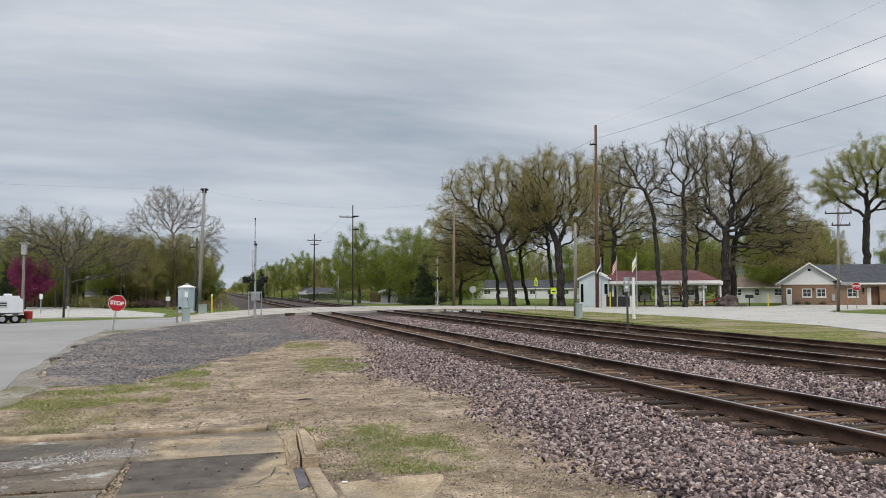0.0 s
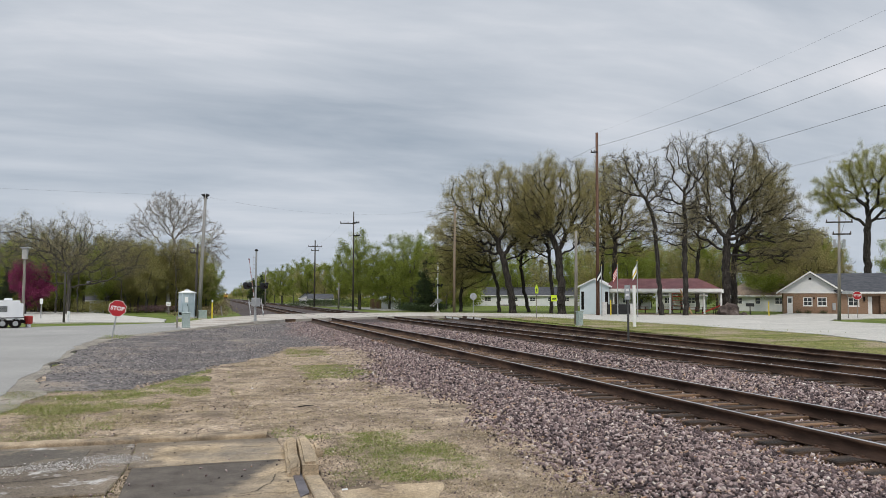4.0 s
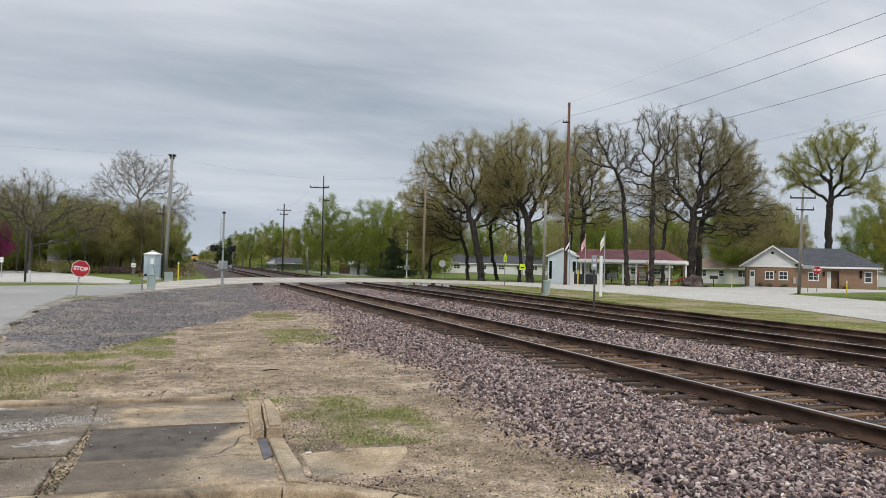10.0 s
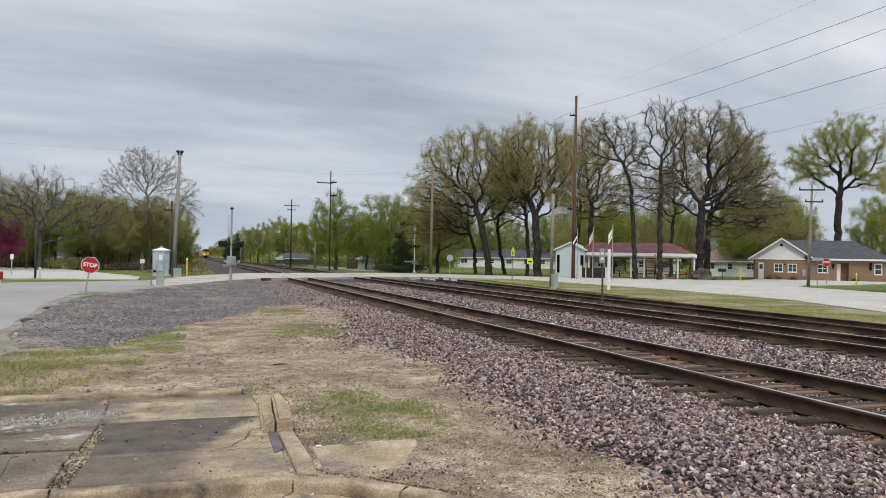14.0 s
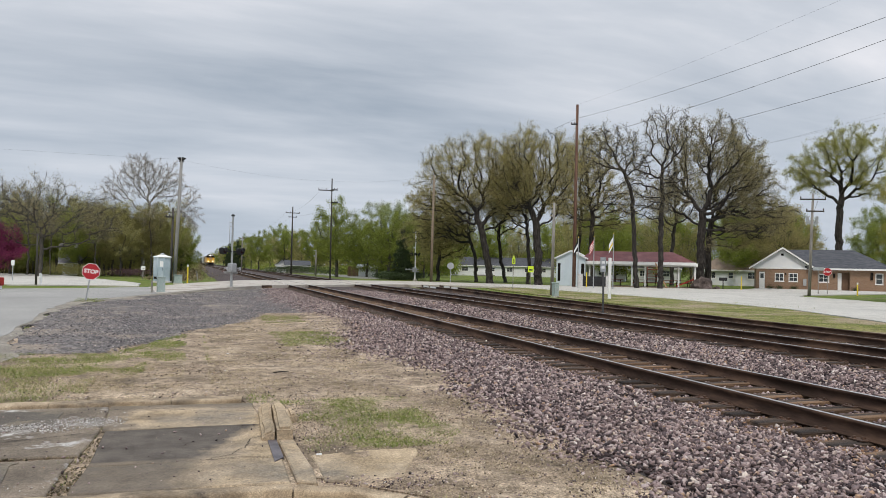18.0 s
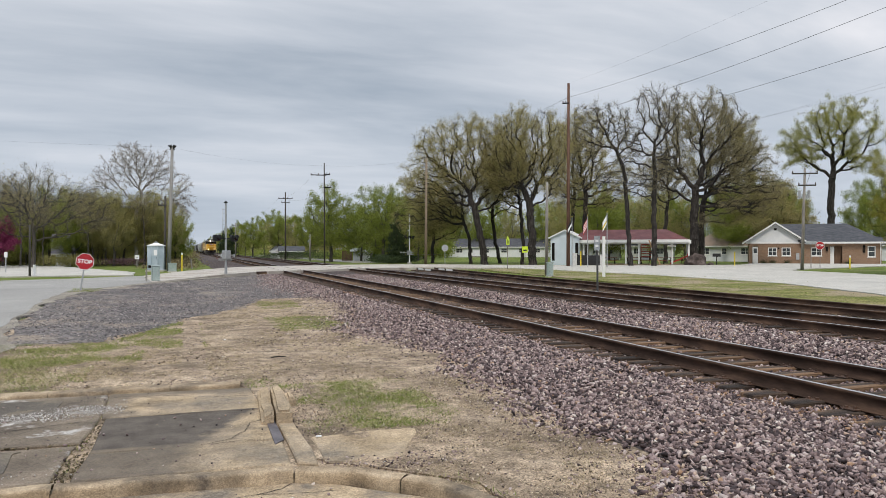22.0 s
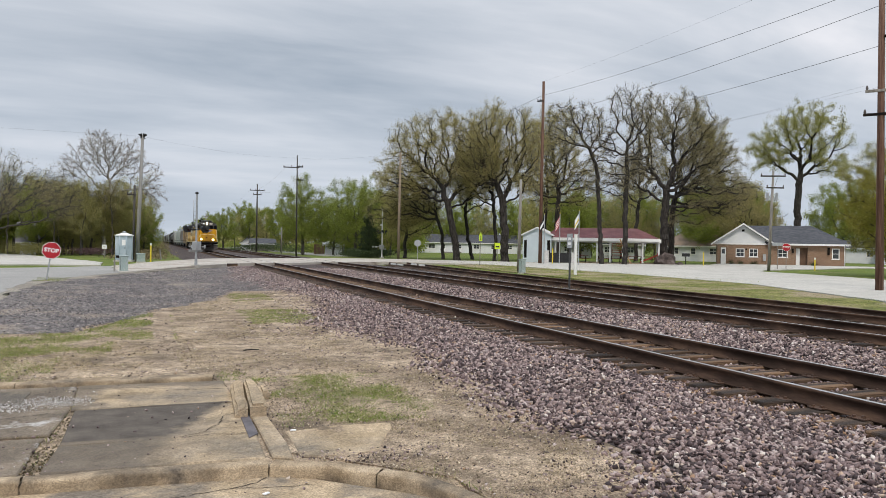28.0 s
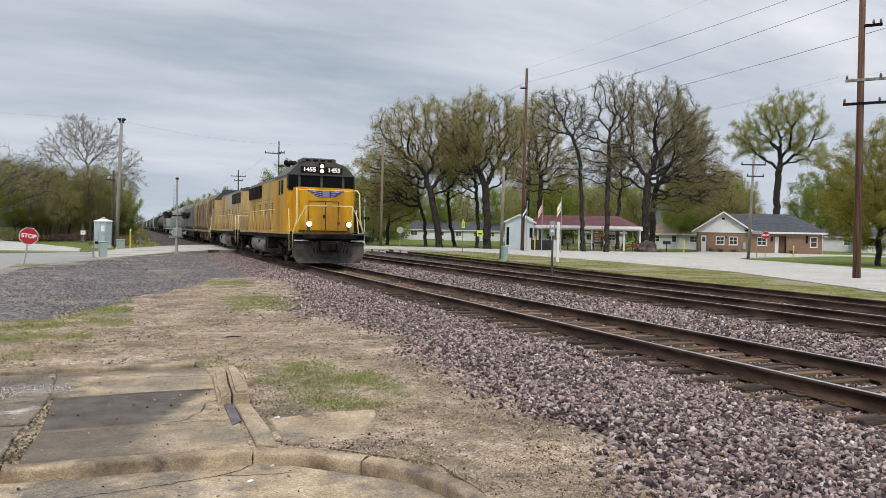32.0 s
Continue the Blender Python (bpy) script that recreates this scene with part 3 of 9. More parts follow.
def lay_ties(tr, cx, y0, y1, plates_to):
    r = random.Random(3)
    y = y0
    TIE_Y[round(cx(30.0))] = at = []
    while y < y1:
        at.append(y)
        o = new("tie", TM)
        o.parent = tr
        m = pose(cx(y) + r.uniform(-0.09, 0.09), y, r.uniform(-0.012, 0.012), 0, 0, r.uniform(-1.6, 1.6))
        o.matrix_basis = m
        if y < plates_to:
            p = new("tie_plate", PM)
            p.parent = tr
            p.matrix_basis = pose(cx(y), y, 0)
        y += 0.5 + r.uniform(-0.035, 0.035)


lay_ties(t1, lambda y: TRACKS[0], 3.0, 53.8, 34)
lay_ties(t2, lambda y: TRACKS[1], 6.0, 58.6, 30)
lay_ties(t3, side_x, 10.0, 59.6, 10)


def far_ties(cx, y0, y1, step):
    v, f = [], []
    for i, y in enumerate(np.arange(y0, y1, step)):
        x, z = cx(y), grade(y)
        for a in (-1.3, 1.3):
            for b in (-0.12, 0.12):
                for c in (0.0, 0.03):
                    v.append((x + a, y + b, z + c))
        k = i * 8
        f += [(k + 1, k + 5, k + 7, k + 3), (k, k + 1, k + 3, k + 2), (k + 4, k + 6, k + 7, k + 5), (k, k + 4, k + 5, k + 1)]
    return v, f


for tr, cx, a in ((t1, TRACKS[0], 70), (t2, TRACKS[1], 74)):
    ob = new("far_ties", raw_mesh("far_ties", *far_ties(lambda y, c=cx: c + bend(y), a, 330, 0.52), TIE))
    ob.parent = tr
    tagged(ob, kind="stuff")

# the two white-painted ends of boards beside the cut siding
WHITE = mat("white_paint", (0.74, 0.74, 0.72), (0.8, 0.8, 0.78), (0.6, 0.59, 0.55), scale=2, fine=30, rough=0.6, bump=0.1, fine_amt=0.12)

# ---- loose stones, by the thousand ----
STONE = island_mat("ballast_stone", [(0.0, (0.022, 0.016, 0.017)), (0.2, (0.08, 0.057, 0.057)), (0.5, (0.2, 0.144, 0.137)), (0.8, (0.36, 0.272, 0.25)), (0.92, (0.5, 0.42, 0.385)), (0.96, (0.36, 0.22, 0.13)), (1.0, (0.72, 0.66, 0.6))])
LOTSTONE = island_mat("lot_stone", [(0.0, (0.06, 0.056, 0.06)), (0.4, (0.15, 0.137, 0.139)), (0.8, (0.25, 0.227, 0.217)), (1.0, (0.45, 0.41, 0.38))])


def stones(name, places, sizes, material, parent, label):
    n = len(places)
    c = np.array([[x, y, z] for x in (-1, 1) for y in (-1, 1) for z in (-1, 1)], float)
    v = c[None] * (1 + rng.uniform(-0.36, 0.3, (n, 8, 3)))
    v *= np.stack([rng.uniform(0.8, 1.35, n), rng.uniform(0.65, 1.0, n), rng.uniform(0.22, 0.45, n)], -1)[:, None]
    q = rng.normal(size=(n, 4)) * np.array([1.0, 0.5, 0.5, 1.0])
    q /= np.linalg.norm(q, axis=1)[:, None]
    w, x, y, z = q.T
    R = np.stack([1 - 2 * (y * y + z * z), 2 * (x * y - w * z), 2 * (x * z + w * y), 2 * (x * y + w * z), 1 - 2 * (x * x + z * z), 2 * (y * z - w * x),
                  2 * (x * z - w * y), 2 * (y * z + w * x), 1 - 2 * (x * x + y * y)], -1).reshape(n, 3, 3)
    v = np.einsum("nij,nkj->nki", R, v) * (np.asarray(sizes)[:, None, None] * 0.5) + np.asarray(places)[:, None]
    f = np.array([(0, 1, 3, 2), (4, 6, 7, 5), (0, 4, 5, 1), (2, 3, 7, 6), (0, 2, 6, 4), (1, 5, 7, 3)])
    faces = (np.arange(n)[:, None, None] * 8 + f[None]).reshape(-1, 4)
    ob = new(name, raw_mesh(name, v.reshape(-1, 3), faces, material))
    ob.parent = parent
    tagged(ob, label, kind="stuff")
    return ob


def scatter(x0, x1, y0, y1, per_m2, zf, smin, smax, fade=None, lift=0.5):
    n = int((x1 - x0) * (y1 - y0) * per_m2)
    x, y = rng.uniform(x0, x1, n), rng.uniform(y0, y1, n)
    s = rng.uniform(smin, smax, n) ** 1.0
    if fade is not None:
        keep = rng.uniform(0, 1, n) < np.clip(fade(x, y), 0, 1)
        x, y, s = x[keep], y[keep], s[keep]
    z = np.array([zf(a, b) for a, b in zip(x, y)]) + s * rng.uniform(0.0, lift, len(s))
    return np.stack([x, y, z], -1), s


def outside_kerb(x, y):
    """1 behind the kerb's curve, 0 on the kerb and in the gutter."""
    return (x > np.interp(y, [3.4, 4.5, 4.9, 5.3, 5.6, 5.95, 6.15], [2.2, 2.15, 2.08, 1.84, 1.58, 1.06, 0.36])) * 1.0


def open_dirt(x, y):
    """Behind the kerb and off the loose slab."""
    return outside_kerb(x, y) * np.where((x > 1.12) & (x < 2.12) & (y > 5.95) & (y < 6.88), 0.06, 1.0)


# where the ballast runs out into the verge: Y, then X
EDGE = ((3, 4.6, 5.0, 5.7, 6.3, 7.85, 9.4, 10.6, 12.8, 14.2, 16, 17.6, 19, 21, 25, 29, 36, 54), (2.55, 2.85, 3.05, 3.3, 3.2, 3.15, 3.5, 3.65, 3.65, 3.0, 2.75, 3.2, 3.7, 4.2, 4.4, 3.6, 3.2, 4.6))


def edge_fade(x, y):
    e = np.interp(y, EDGE[0], EDGE[1])
    return (x - e + 0.15 * np.sin(y * 2.1) + 0.12 * np.sin(y * 0.7 + 1)) / 0.95


def between(k):
    at = np.array(TIE_Y[k])

    def fade(x, y):
        d = np.abs(y[:, None] - at[None]).min(1)
        return np.where(d < 0.125, 0.1, 1.0)
    return fade


near_gap, far_gap = between(round(TRACKS[0])), between(round(TRACKS[1]))


def side_fade(x, y):
    return edge_fade(x, y) * np.where(x > 6.15, near_gap(x, y), 1.0)


def strewn(x, y):
    e = np.interp(y, EDGE[0], EDGE[1])
    return np.exp(-np.maximum(e + 0.25 - x, 0) / 0.3)


low = lambda x, y: bed_z(x, y)
top_z = lambda x, y: max(bed_z(x, y), -0.016) if x < 6.0 else bed_z(x, y)
pl = [scatter(1.6, 6.72, 3.0, 8, 1400, top_z, 0.012, 0.05, lambda x, y: side_fade(x, y) * outside_kerb(x, y)), scatter(2.0, 6.72, 8, 13, 900, top_z, 0.018, 0.053, side_fade), scatter(2.4, 6.72, 13, 26, 420, top_z, 0.022, 0.056, side_fade),
      scatter(1.4, 3.8, 3.2, 13, 130, top_z, 0.01, 0.04, lambda x, y: strewn(x, y) * outside_kerb(x, y), 0.1), scatter(1.6, 5.4, 13, 40, 90, top_z, 0.016, 0.055, lambda x, y: np.exp(-np.maximum(np.interp(y, EDGE[0], EDGE[1]) + 0.2 - x, 0) / 0.7), 0.1),
      scatter(2.6, 6.7, 26, 53, 170, top_z, 0.025, 0.06, side_fade), scatter(6.85, 8.25, 3, 14, 480, low, 0.022, 0.055, near_gap), scatter(6.85, 8.25, 14, 34, 200, low, 0.035, 0.07, near_gap), scatter(8.4, 8.85, 3, 34, 160, low, 0.03, 0.06, near_gap),
      scatter(8.8, 11.95, 4, 16, 480, bed_z, 0.024, 0.06), scatter(8.8, 11.95, 16, 50, 160, bed_z, 0.03, 0.065), scatter(11.9, 12.3, 6, 40, 120, low, 0.03, 0.07, far_gap),
      scatter(12.45, 13.85, 6, 40, 110, low, 0.04, 0.075, far_gap), scatter(14.0, 15.5, 8, 40, 110, bed_z, 0.04, 0.08)]
rp = [scatter(6.0, 6.78, 4, 16, 900, top_z, 0.012, 0.042, lambda x, y: near_gap(x, y) * np.clip(0.35 + 0.8 * np.sin(y * 1.1 + 0.6), 0.12, 1), 0.6), scatter(6.0, 6.78, 16, 34, 300, top_z, 0.022, 0.055, lambda x, y: near_gap(x, y) * np.clip(0.3 + 0.8 * np.sin(y * 0.7), 0.1, 1), 0.6), scatter(6.85, 7.4, 4, 24, 160, low, 0.015, 0.04, near_gap, 0.4),
      scatter(11.7, 12.3, 8, 34, 120, low, 0.02, 0.05, far_gap, 0.4)]
RUSTY = island_mat("rust_stained_stone", [(0.0, (0.05, 0.027, 0.017)), (0.4, (0.15, 0.08, 0.045)), (0.75, (0.27, 0.15, 0.08)), (1.0, (0.38, 0.25, 0.16))])
stones("rusty_ballast", np.concatenate([p for p, s in rp]), np.concatenate([s for p, s in rp]), RUSTY, bed, "rust-stained brown stone beside the rails")
stones("loose_ballast", np.concatenate([p for p, s in pl]), np.concatenate([s for p, s in pl]), STONE, bed, "pinkish grey broken stone")
lp = [scatter(-4.0, 5.0, 14.5, 34, 190, lambda x, y: -0.008, 0.012, 0.038, lambda x, y: np.minimum(np.interp(x, [-4.4, -3.2, -1, 2.2], [0, 0.9, 1, 1]), (y - np.interp(x, [-3.6, -1.3, -0.85, -0.3, 0.47, 1.7, 2.6, 5], [15.1, 15.0, 16.4, 18.2, 20.2, 23.1, 26.2, 27.2])) / 0.6 + 0.35 * np.sin(x * 1.3 + y * 0.5)) * np.where(np.sin(x * 0.9 + 1.1 * np.sin(y * 0.5)) * np.sin(y * 0.42 + 0.8 * x) > 0.45, 0.15, 1.0), 0.15),
      scatter(-2.5, 5.2, 34, 52, 40, lambda x, y: -0.008, 0.025, 0.06, lambda x, y: np.minimum((y - np.interp(x, [-4, 3.6, 5], [30, 31, 31.5])) / 2, (x - np.interp(y, [34, 39, 44, 50, 52], [-3.2, -2.1, 0.0, 3.4, 4.4])) / 0.6), 0.15)]
stones("lot_gravel", np.concatenate([p for p, s in lp]), np.concatenate([s for p, s in lp]), LOTSTONE, MATS and bpy.data.objects["gravel_lot"], "blue-grey crushed stone")
dp = [scatter(-3.2, 4.0, 9.9, 15, 70, lambda x, y: -0.008, 0.006, 0.024, None, 0.2), scatter(1.0, 3.6, 3.4, 9.9, 170, lambda x, y: -0.008, 0.005, 0.018, open_dirt, 0.3), scatter(-3.0, 4.2, 14, 30, 12, lambda x, y: -0.01, 0.012, 0.036, None, 0.15),
      scatter(-4.5, 1.0, 6.1, 9.5, 20, lambda x, y: 0.003, 0.005, 0.021), scatter(-3.0, 1.9, 4.4, 5.7, 16, lambda x, y: -0.075, 0.006, 0.022), scatter(-1.1, -0.75, 6.1, 9.6, 50, lambda x, y: -0.008, 0.008, 0.028),
      scatter(1.05, 2.3, 5.6, 6.05, 420, lambda x, y: -0.006, 0.006, 0.022, outside_kerb, 0.3)]
stones("scattered_pebbles", np.concatenate([p for p, s in dp]), np.concatenate([s for p, s in dp]), STONE, bpy.data.objects["dirt_verge"], "scattered pebbles")

# clods of earth and dead leaves
CLOD = island_mat("earth_clod", [(0.0, (0.14, 0.106, 0.073)), (0.4, (0.31, 0.24, 0.168)), (0.8, (0.47, 0.375, 0.265)), (1.0, (0.66, 0.57, 0.43))])
cp = [scatter(-3.4, 3.3, 10.0, 16.5, 90, lambda x, y: -0.008, 0.006, 0.03, lambda x, y: np.where(y < np.interp(x, [-3.6, -1.3, -0.85, -0.3, 0.47, 1.7, 2.6, 5], [15.2, 15.1, 16.5, 18.3, 20.3, 23.2, 26.0, 27.0]), 0.35 + 0.65 * (np.sin(x * 2.3 + y) * np.sin(y * 1.7 - x) > 0), 0.0), 0.1),
      scatter(-0.4, 4.2, 16.5, 27, 24, lambda x, y: -0.008, 0.012, 0.042, lambda x, y: np.where(y < np.interp(x, [-0.3, 0.47, 1.7, 2.6, 5], [18.2, 20.2, 23.2, 26.0, 27.0]), 0.8, 0.0), 0.1), scatter(1.1, 3.6, 3.4, 9.9, 480, lambda x, y: -0.006, 0.004, 0.017, open_dirt, 0.2)]
stones("earth_clods", np.concatenate([p for p, s in cp]), np.concatenate([s for p, s in cp]), CLOD, bpy.data.objects["dirt_verge"], "crumbs of earth and dead leaves")
# trodden, lumpy earth over the flat of the verge
def lot_edge(x):
    return np.interp(x, [-3.6, -1.3, -0.85, -0.3, 0.47, 1.7, 2.6, 5], [15.2, 15.1, 16.5, 18.3, 20.3, 23.2, 26.0, 27.0])


def earth(x0, x1, y0, y1, step):
    def z(x, y):
        n = noise.noise(Vector((x * 1.3, y * 1.1, 3.0))) * 0.5 + noise.noise(Vector((x * 4.5, y * 3.6, 8.0))) * 0.35 + noise.noise(Vector((x * 13, y * 11, 1.0))) * 0.2
        rim = min((x - x0), (x1 - x), (y - y0), (y1 - y), (np.interp(y, EDGE[0], EDGE[1]) + 0.15 - x), (lot_edge(x) - y), (x - np.interp(y, [3.4, 4.5, 4.9, 5.3, 5.6, 5.95, 6.15, 6.2], [2.2, 2.15, 2.08, 1.84, 1.58, 1.06, 0.36, -9])) * 2) / 0.35
        return -0.009 + 0.034 * n * min(max(rim, 0.0), 1.0) - 0.05 * max(0.0, 1 - max(rim, 0.0)) - (0.2 if rim <= 0 else 0.0)
    o = new("dirt_surface", sheet("dirt_surface", np.arange(x0, x1 + 0.01, step), np.arange(y0, y1 + 0.01, step), z, DIRT))
    o.parent = bpy.data.objects["dirt_verge"]


earth(-4.2, 3.9, 9.93, 17.0, 0.055)
earth(-1.4, 5.2, 17.0, 27.0, 0.1)
earth(1.1, 3.7, 3.4, 9.92, 0.05)

# ---- grass blades ----
BLADE = island_mat("grass_blade", [(0.0, (0.1, 0.15, 0.02)), (0.5, (0.17, 0.23, 0.04)), (0.75, (0.26, 0.28, 0.075)), (1.0, (0.42, 0.36, 0.18))], bump=0)
STRAW = island_mat("dry_grass_blade", [(0.0, (0.22, 0.19, 0.085)), (0.4, (0.36, 0.285, 0.165)), (1.0, (0.52, 0.42, 0.26))], bump=0)


def blades(name, areas, material, parent, label):
    P, H = [], []
    for x0, x1, y0, y1, n, h, fade in areas:
        x, y = rng.uniform(x0, x1, n), rng.uniform(y0, y1, n)
        cl = np.array([noise.noise(Vector((a * 1.6, b * 1.6, 7.7))) for a, b in zip(x, y)])
        cx, cy = (x0 + x1) / 2, (y0 + y1) / 2
        edge = 1 - np.maximum(np.abs(x - cx) / (x1 - x0), np.abs(y - cy) / (y1 - y0)) * 2
        keep = ((cl + edge * fade) > rng.uniform(-0.2, 0.45, n)) & ((outside_kerb(x, y) > 0) | (x < 0)) & ((x > 3.0) | (y > 30) | (y < lot_edge(x) + 0.1 * np.sin(x * 9)))
        x, y = x[keep], y[keep]
        P.append(np.stack([x, y, np.full(len(x), -0.015)], -1)), H.append(rng.uniform(0.4, 1.0, len(x)) * h)
    P, H = np.concatenate(P), np.concatenate(H)
    n = len(P)
    a = rng.uniform(0, 2 * np.pi, n)
    d = np.stack([np.cos(a), np.sin(a), np.zeros(n)], -1)
    lean = np.stack([rng.normal(0, 0.85, n), rng.normal(0, 0.85, n), rng.uniform(0.5, 1.0, n)], -1)
    w = (0.0022 + H * 0.045)[:, None]
    v = np.stack([P - d * w, P + d * w, P + lean * H[:, None]], 1).reshape(-1, 3)
    ob = new(name, raw_mesh(name, v, np.arange(3 * n).reshape(n, 3), material))
    ob.parent = parent
    tagged(ob, label, kind="stuff")


DV = bpy.data.objects["dirt_verge"]
blades("grass_tufts", [(1.15, 2.8, 6.95, 9.6, 24000, 0.05, 0.7), (0.75, 1.15, 9.5, 10.1, 160, 0.07, 0.8), (1.9, 3.6, 16.0, 19.4, 11000, 0.06, 0.6), (2.1, 3.4, 22.0, 25.4, 4000, 0.07, 0.6), (-3.9, -1.2, 9.9, 13.2, 21000, 0.045, 0.3), (-3.6, -0.6, 12.2, 15.6, 38000, 0.055, 0.6), (-1.7, 0.4, 13.8, 19.4, 32000, 0.055, 0.6),
                       (1.5, 2.4, 4.7, 5.4, 300, 0.06, 0.6), (-4.6, -3.4, 33.2, 36.2, 2200, 0.1, 0.7), (-1.02, -0.72, 6.0, 9.5, 260, 0.05, 0.8)], BLADE, DV, "fresh green grass tufts")
blades("dry_grass", [(-3.8, -0.4, 10.6, 15.3, 18000, 0.05, 0.6), (-3.6, 3.2, 9.9, 15.5, 42000, 0.045, 0.35), (0.0, 3.6, 15, 26, 15000, 0.06, 0.4), (1.2, 3.5, 3.6, 9.8, 42000, 0.028, 0.4), (-0.98, -0.7, 6.0, 9.5, 300, 0.035, 1.0), (0.4, 4.2, 22, 26, 3000, 0.06, 0.3)], STRAW, DV, "dry straw-coloured grass")
blades("siding_grass", [(13.95, 15.8, 12, 40, 12000, 0.12, 0.3), (15.4, 18.2, 14, 40, 7000, 0.11, 0.3)], STRAW, bpy.data.objects["track_bed"], "pale dead grass between the far rails")
blades("strip_grass", [(19.2, 24.2, 14, 34, 9000, 0.12, 0.8), (20.5, 30.5, 30, 66, 12000, 0.15, 0.8)], BLADE, bpy.data.objects["grass_strip"], "patchy spring grass")

# ---- kerb, broken slabs and drain in the foreground ----
front = thing("concrete_gutter", pose(0, 0, 0), "pale worn concrete gutter below the kerb", "gutter", kind="structure")
part("gutter_slab", prism(B(), [(-5.99, 6.08), (0.87, 5.85), (1.91, 4.89), (2, 4.19), (2, -4), (-6, -4)], -0.2, -0.075, "z"), GUTTER, front)


def kerb_run(name, runs, w, z0, z1, label):
    """Kerbstones swept along lines, rough and rounded at the top."""
    k = thing(name, pose(0, 0, 0), label, "kerb")
    prof = [(0.0, z0), (0.002, z1 - 0.04), (0.005, z1 - 0.017), (0.01, z1 - 0.008), (0.02, z1 - 0.002), (0.034, z1), (w * 0.5, z1 + 0.002), (w - 0.03, z1), (w - 0.012, z1 - 0.004), (w - 0.004, z1 - 0.02), (w, z0)]
    for pts in runs:
        P = []
        for a, b in zip(pts, pts[1:]):
            a, b = Vector(a), Vector(b)
            n = max(2, int((b - a).length / 0.06))
            P += [a.lerp(b, i / n) for i in range(n)]
        P.append(Vector(pts[-1]))
        v, f = [], []
        for i, p in enumerate(P):
            d = (P[min(i + 3, len(P) - 1)] - P[max(i - 3, 0)]).normalized()
            nrm = Vector((-d.y, d.x))
            for s, z in prof:
                q = p + nrm * s
                e = 1.0 if z > z0 else 0.0
                v.append((q.x + lump(q.x * 3, q.y * 3 + z * 20, 4, 0.012), q.y + lump(q.y * 3, q.x * 3 + z * 20, 4, 0.016), z + e * (lump(q.x, q.y, 2.2, 0.016) + lump(q.x, q.y + s * 5, 22, 0.004))))
        m = len(prof)
        for i in range(len(P) - 1):
            for c in range(m - 1):
                f.append((i * m + c, (i + 1) * m + c, (i + 1) * m + c + 1, i * m + c + 1))
        o = new("kerbstone", raw_mesh("kerbstone", v, f, KERB, True))
        o.parent = k
    return k


kerb_run("front_kerb", [[(-4.2, 5.86), (-0.84, 5.84)], [(-0.825, 5.84), (0.84, 5.74)], [(0.85, 5.735), (1.27, 5.53), (1.56, 5.3)], [(1.565, 5.295), (1.72, 5.12), (1.84, 4.92), (1.93, 4.7), (1.97, 4.5), (2.02, 3.4), (2.02, -4.0)]], 0.155, -0.2, 0.018,
         "weathered tan concrete kerb, cracked and rounded")
kerb_run("back_kerb", [[(-5.1, 9.68), (-1.45, 9.62)], [(-1.44, 9.62), (-0.12, 9.66)], [(-0.11, 9.66), (0.7, 9.58)]], 0.26, -0.1, 0.035, "low cracked concrete kerb sunk in dirt")
slab = thing("broken_slab", pose(0, 0, 0), "cracked tan concrete slabs with dark weathered patches", "concrete slab")


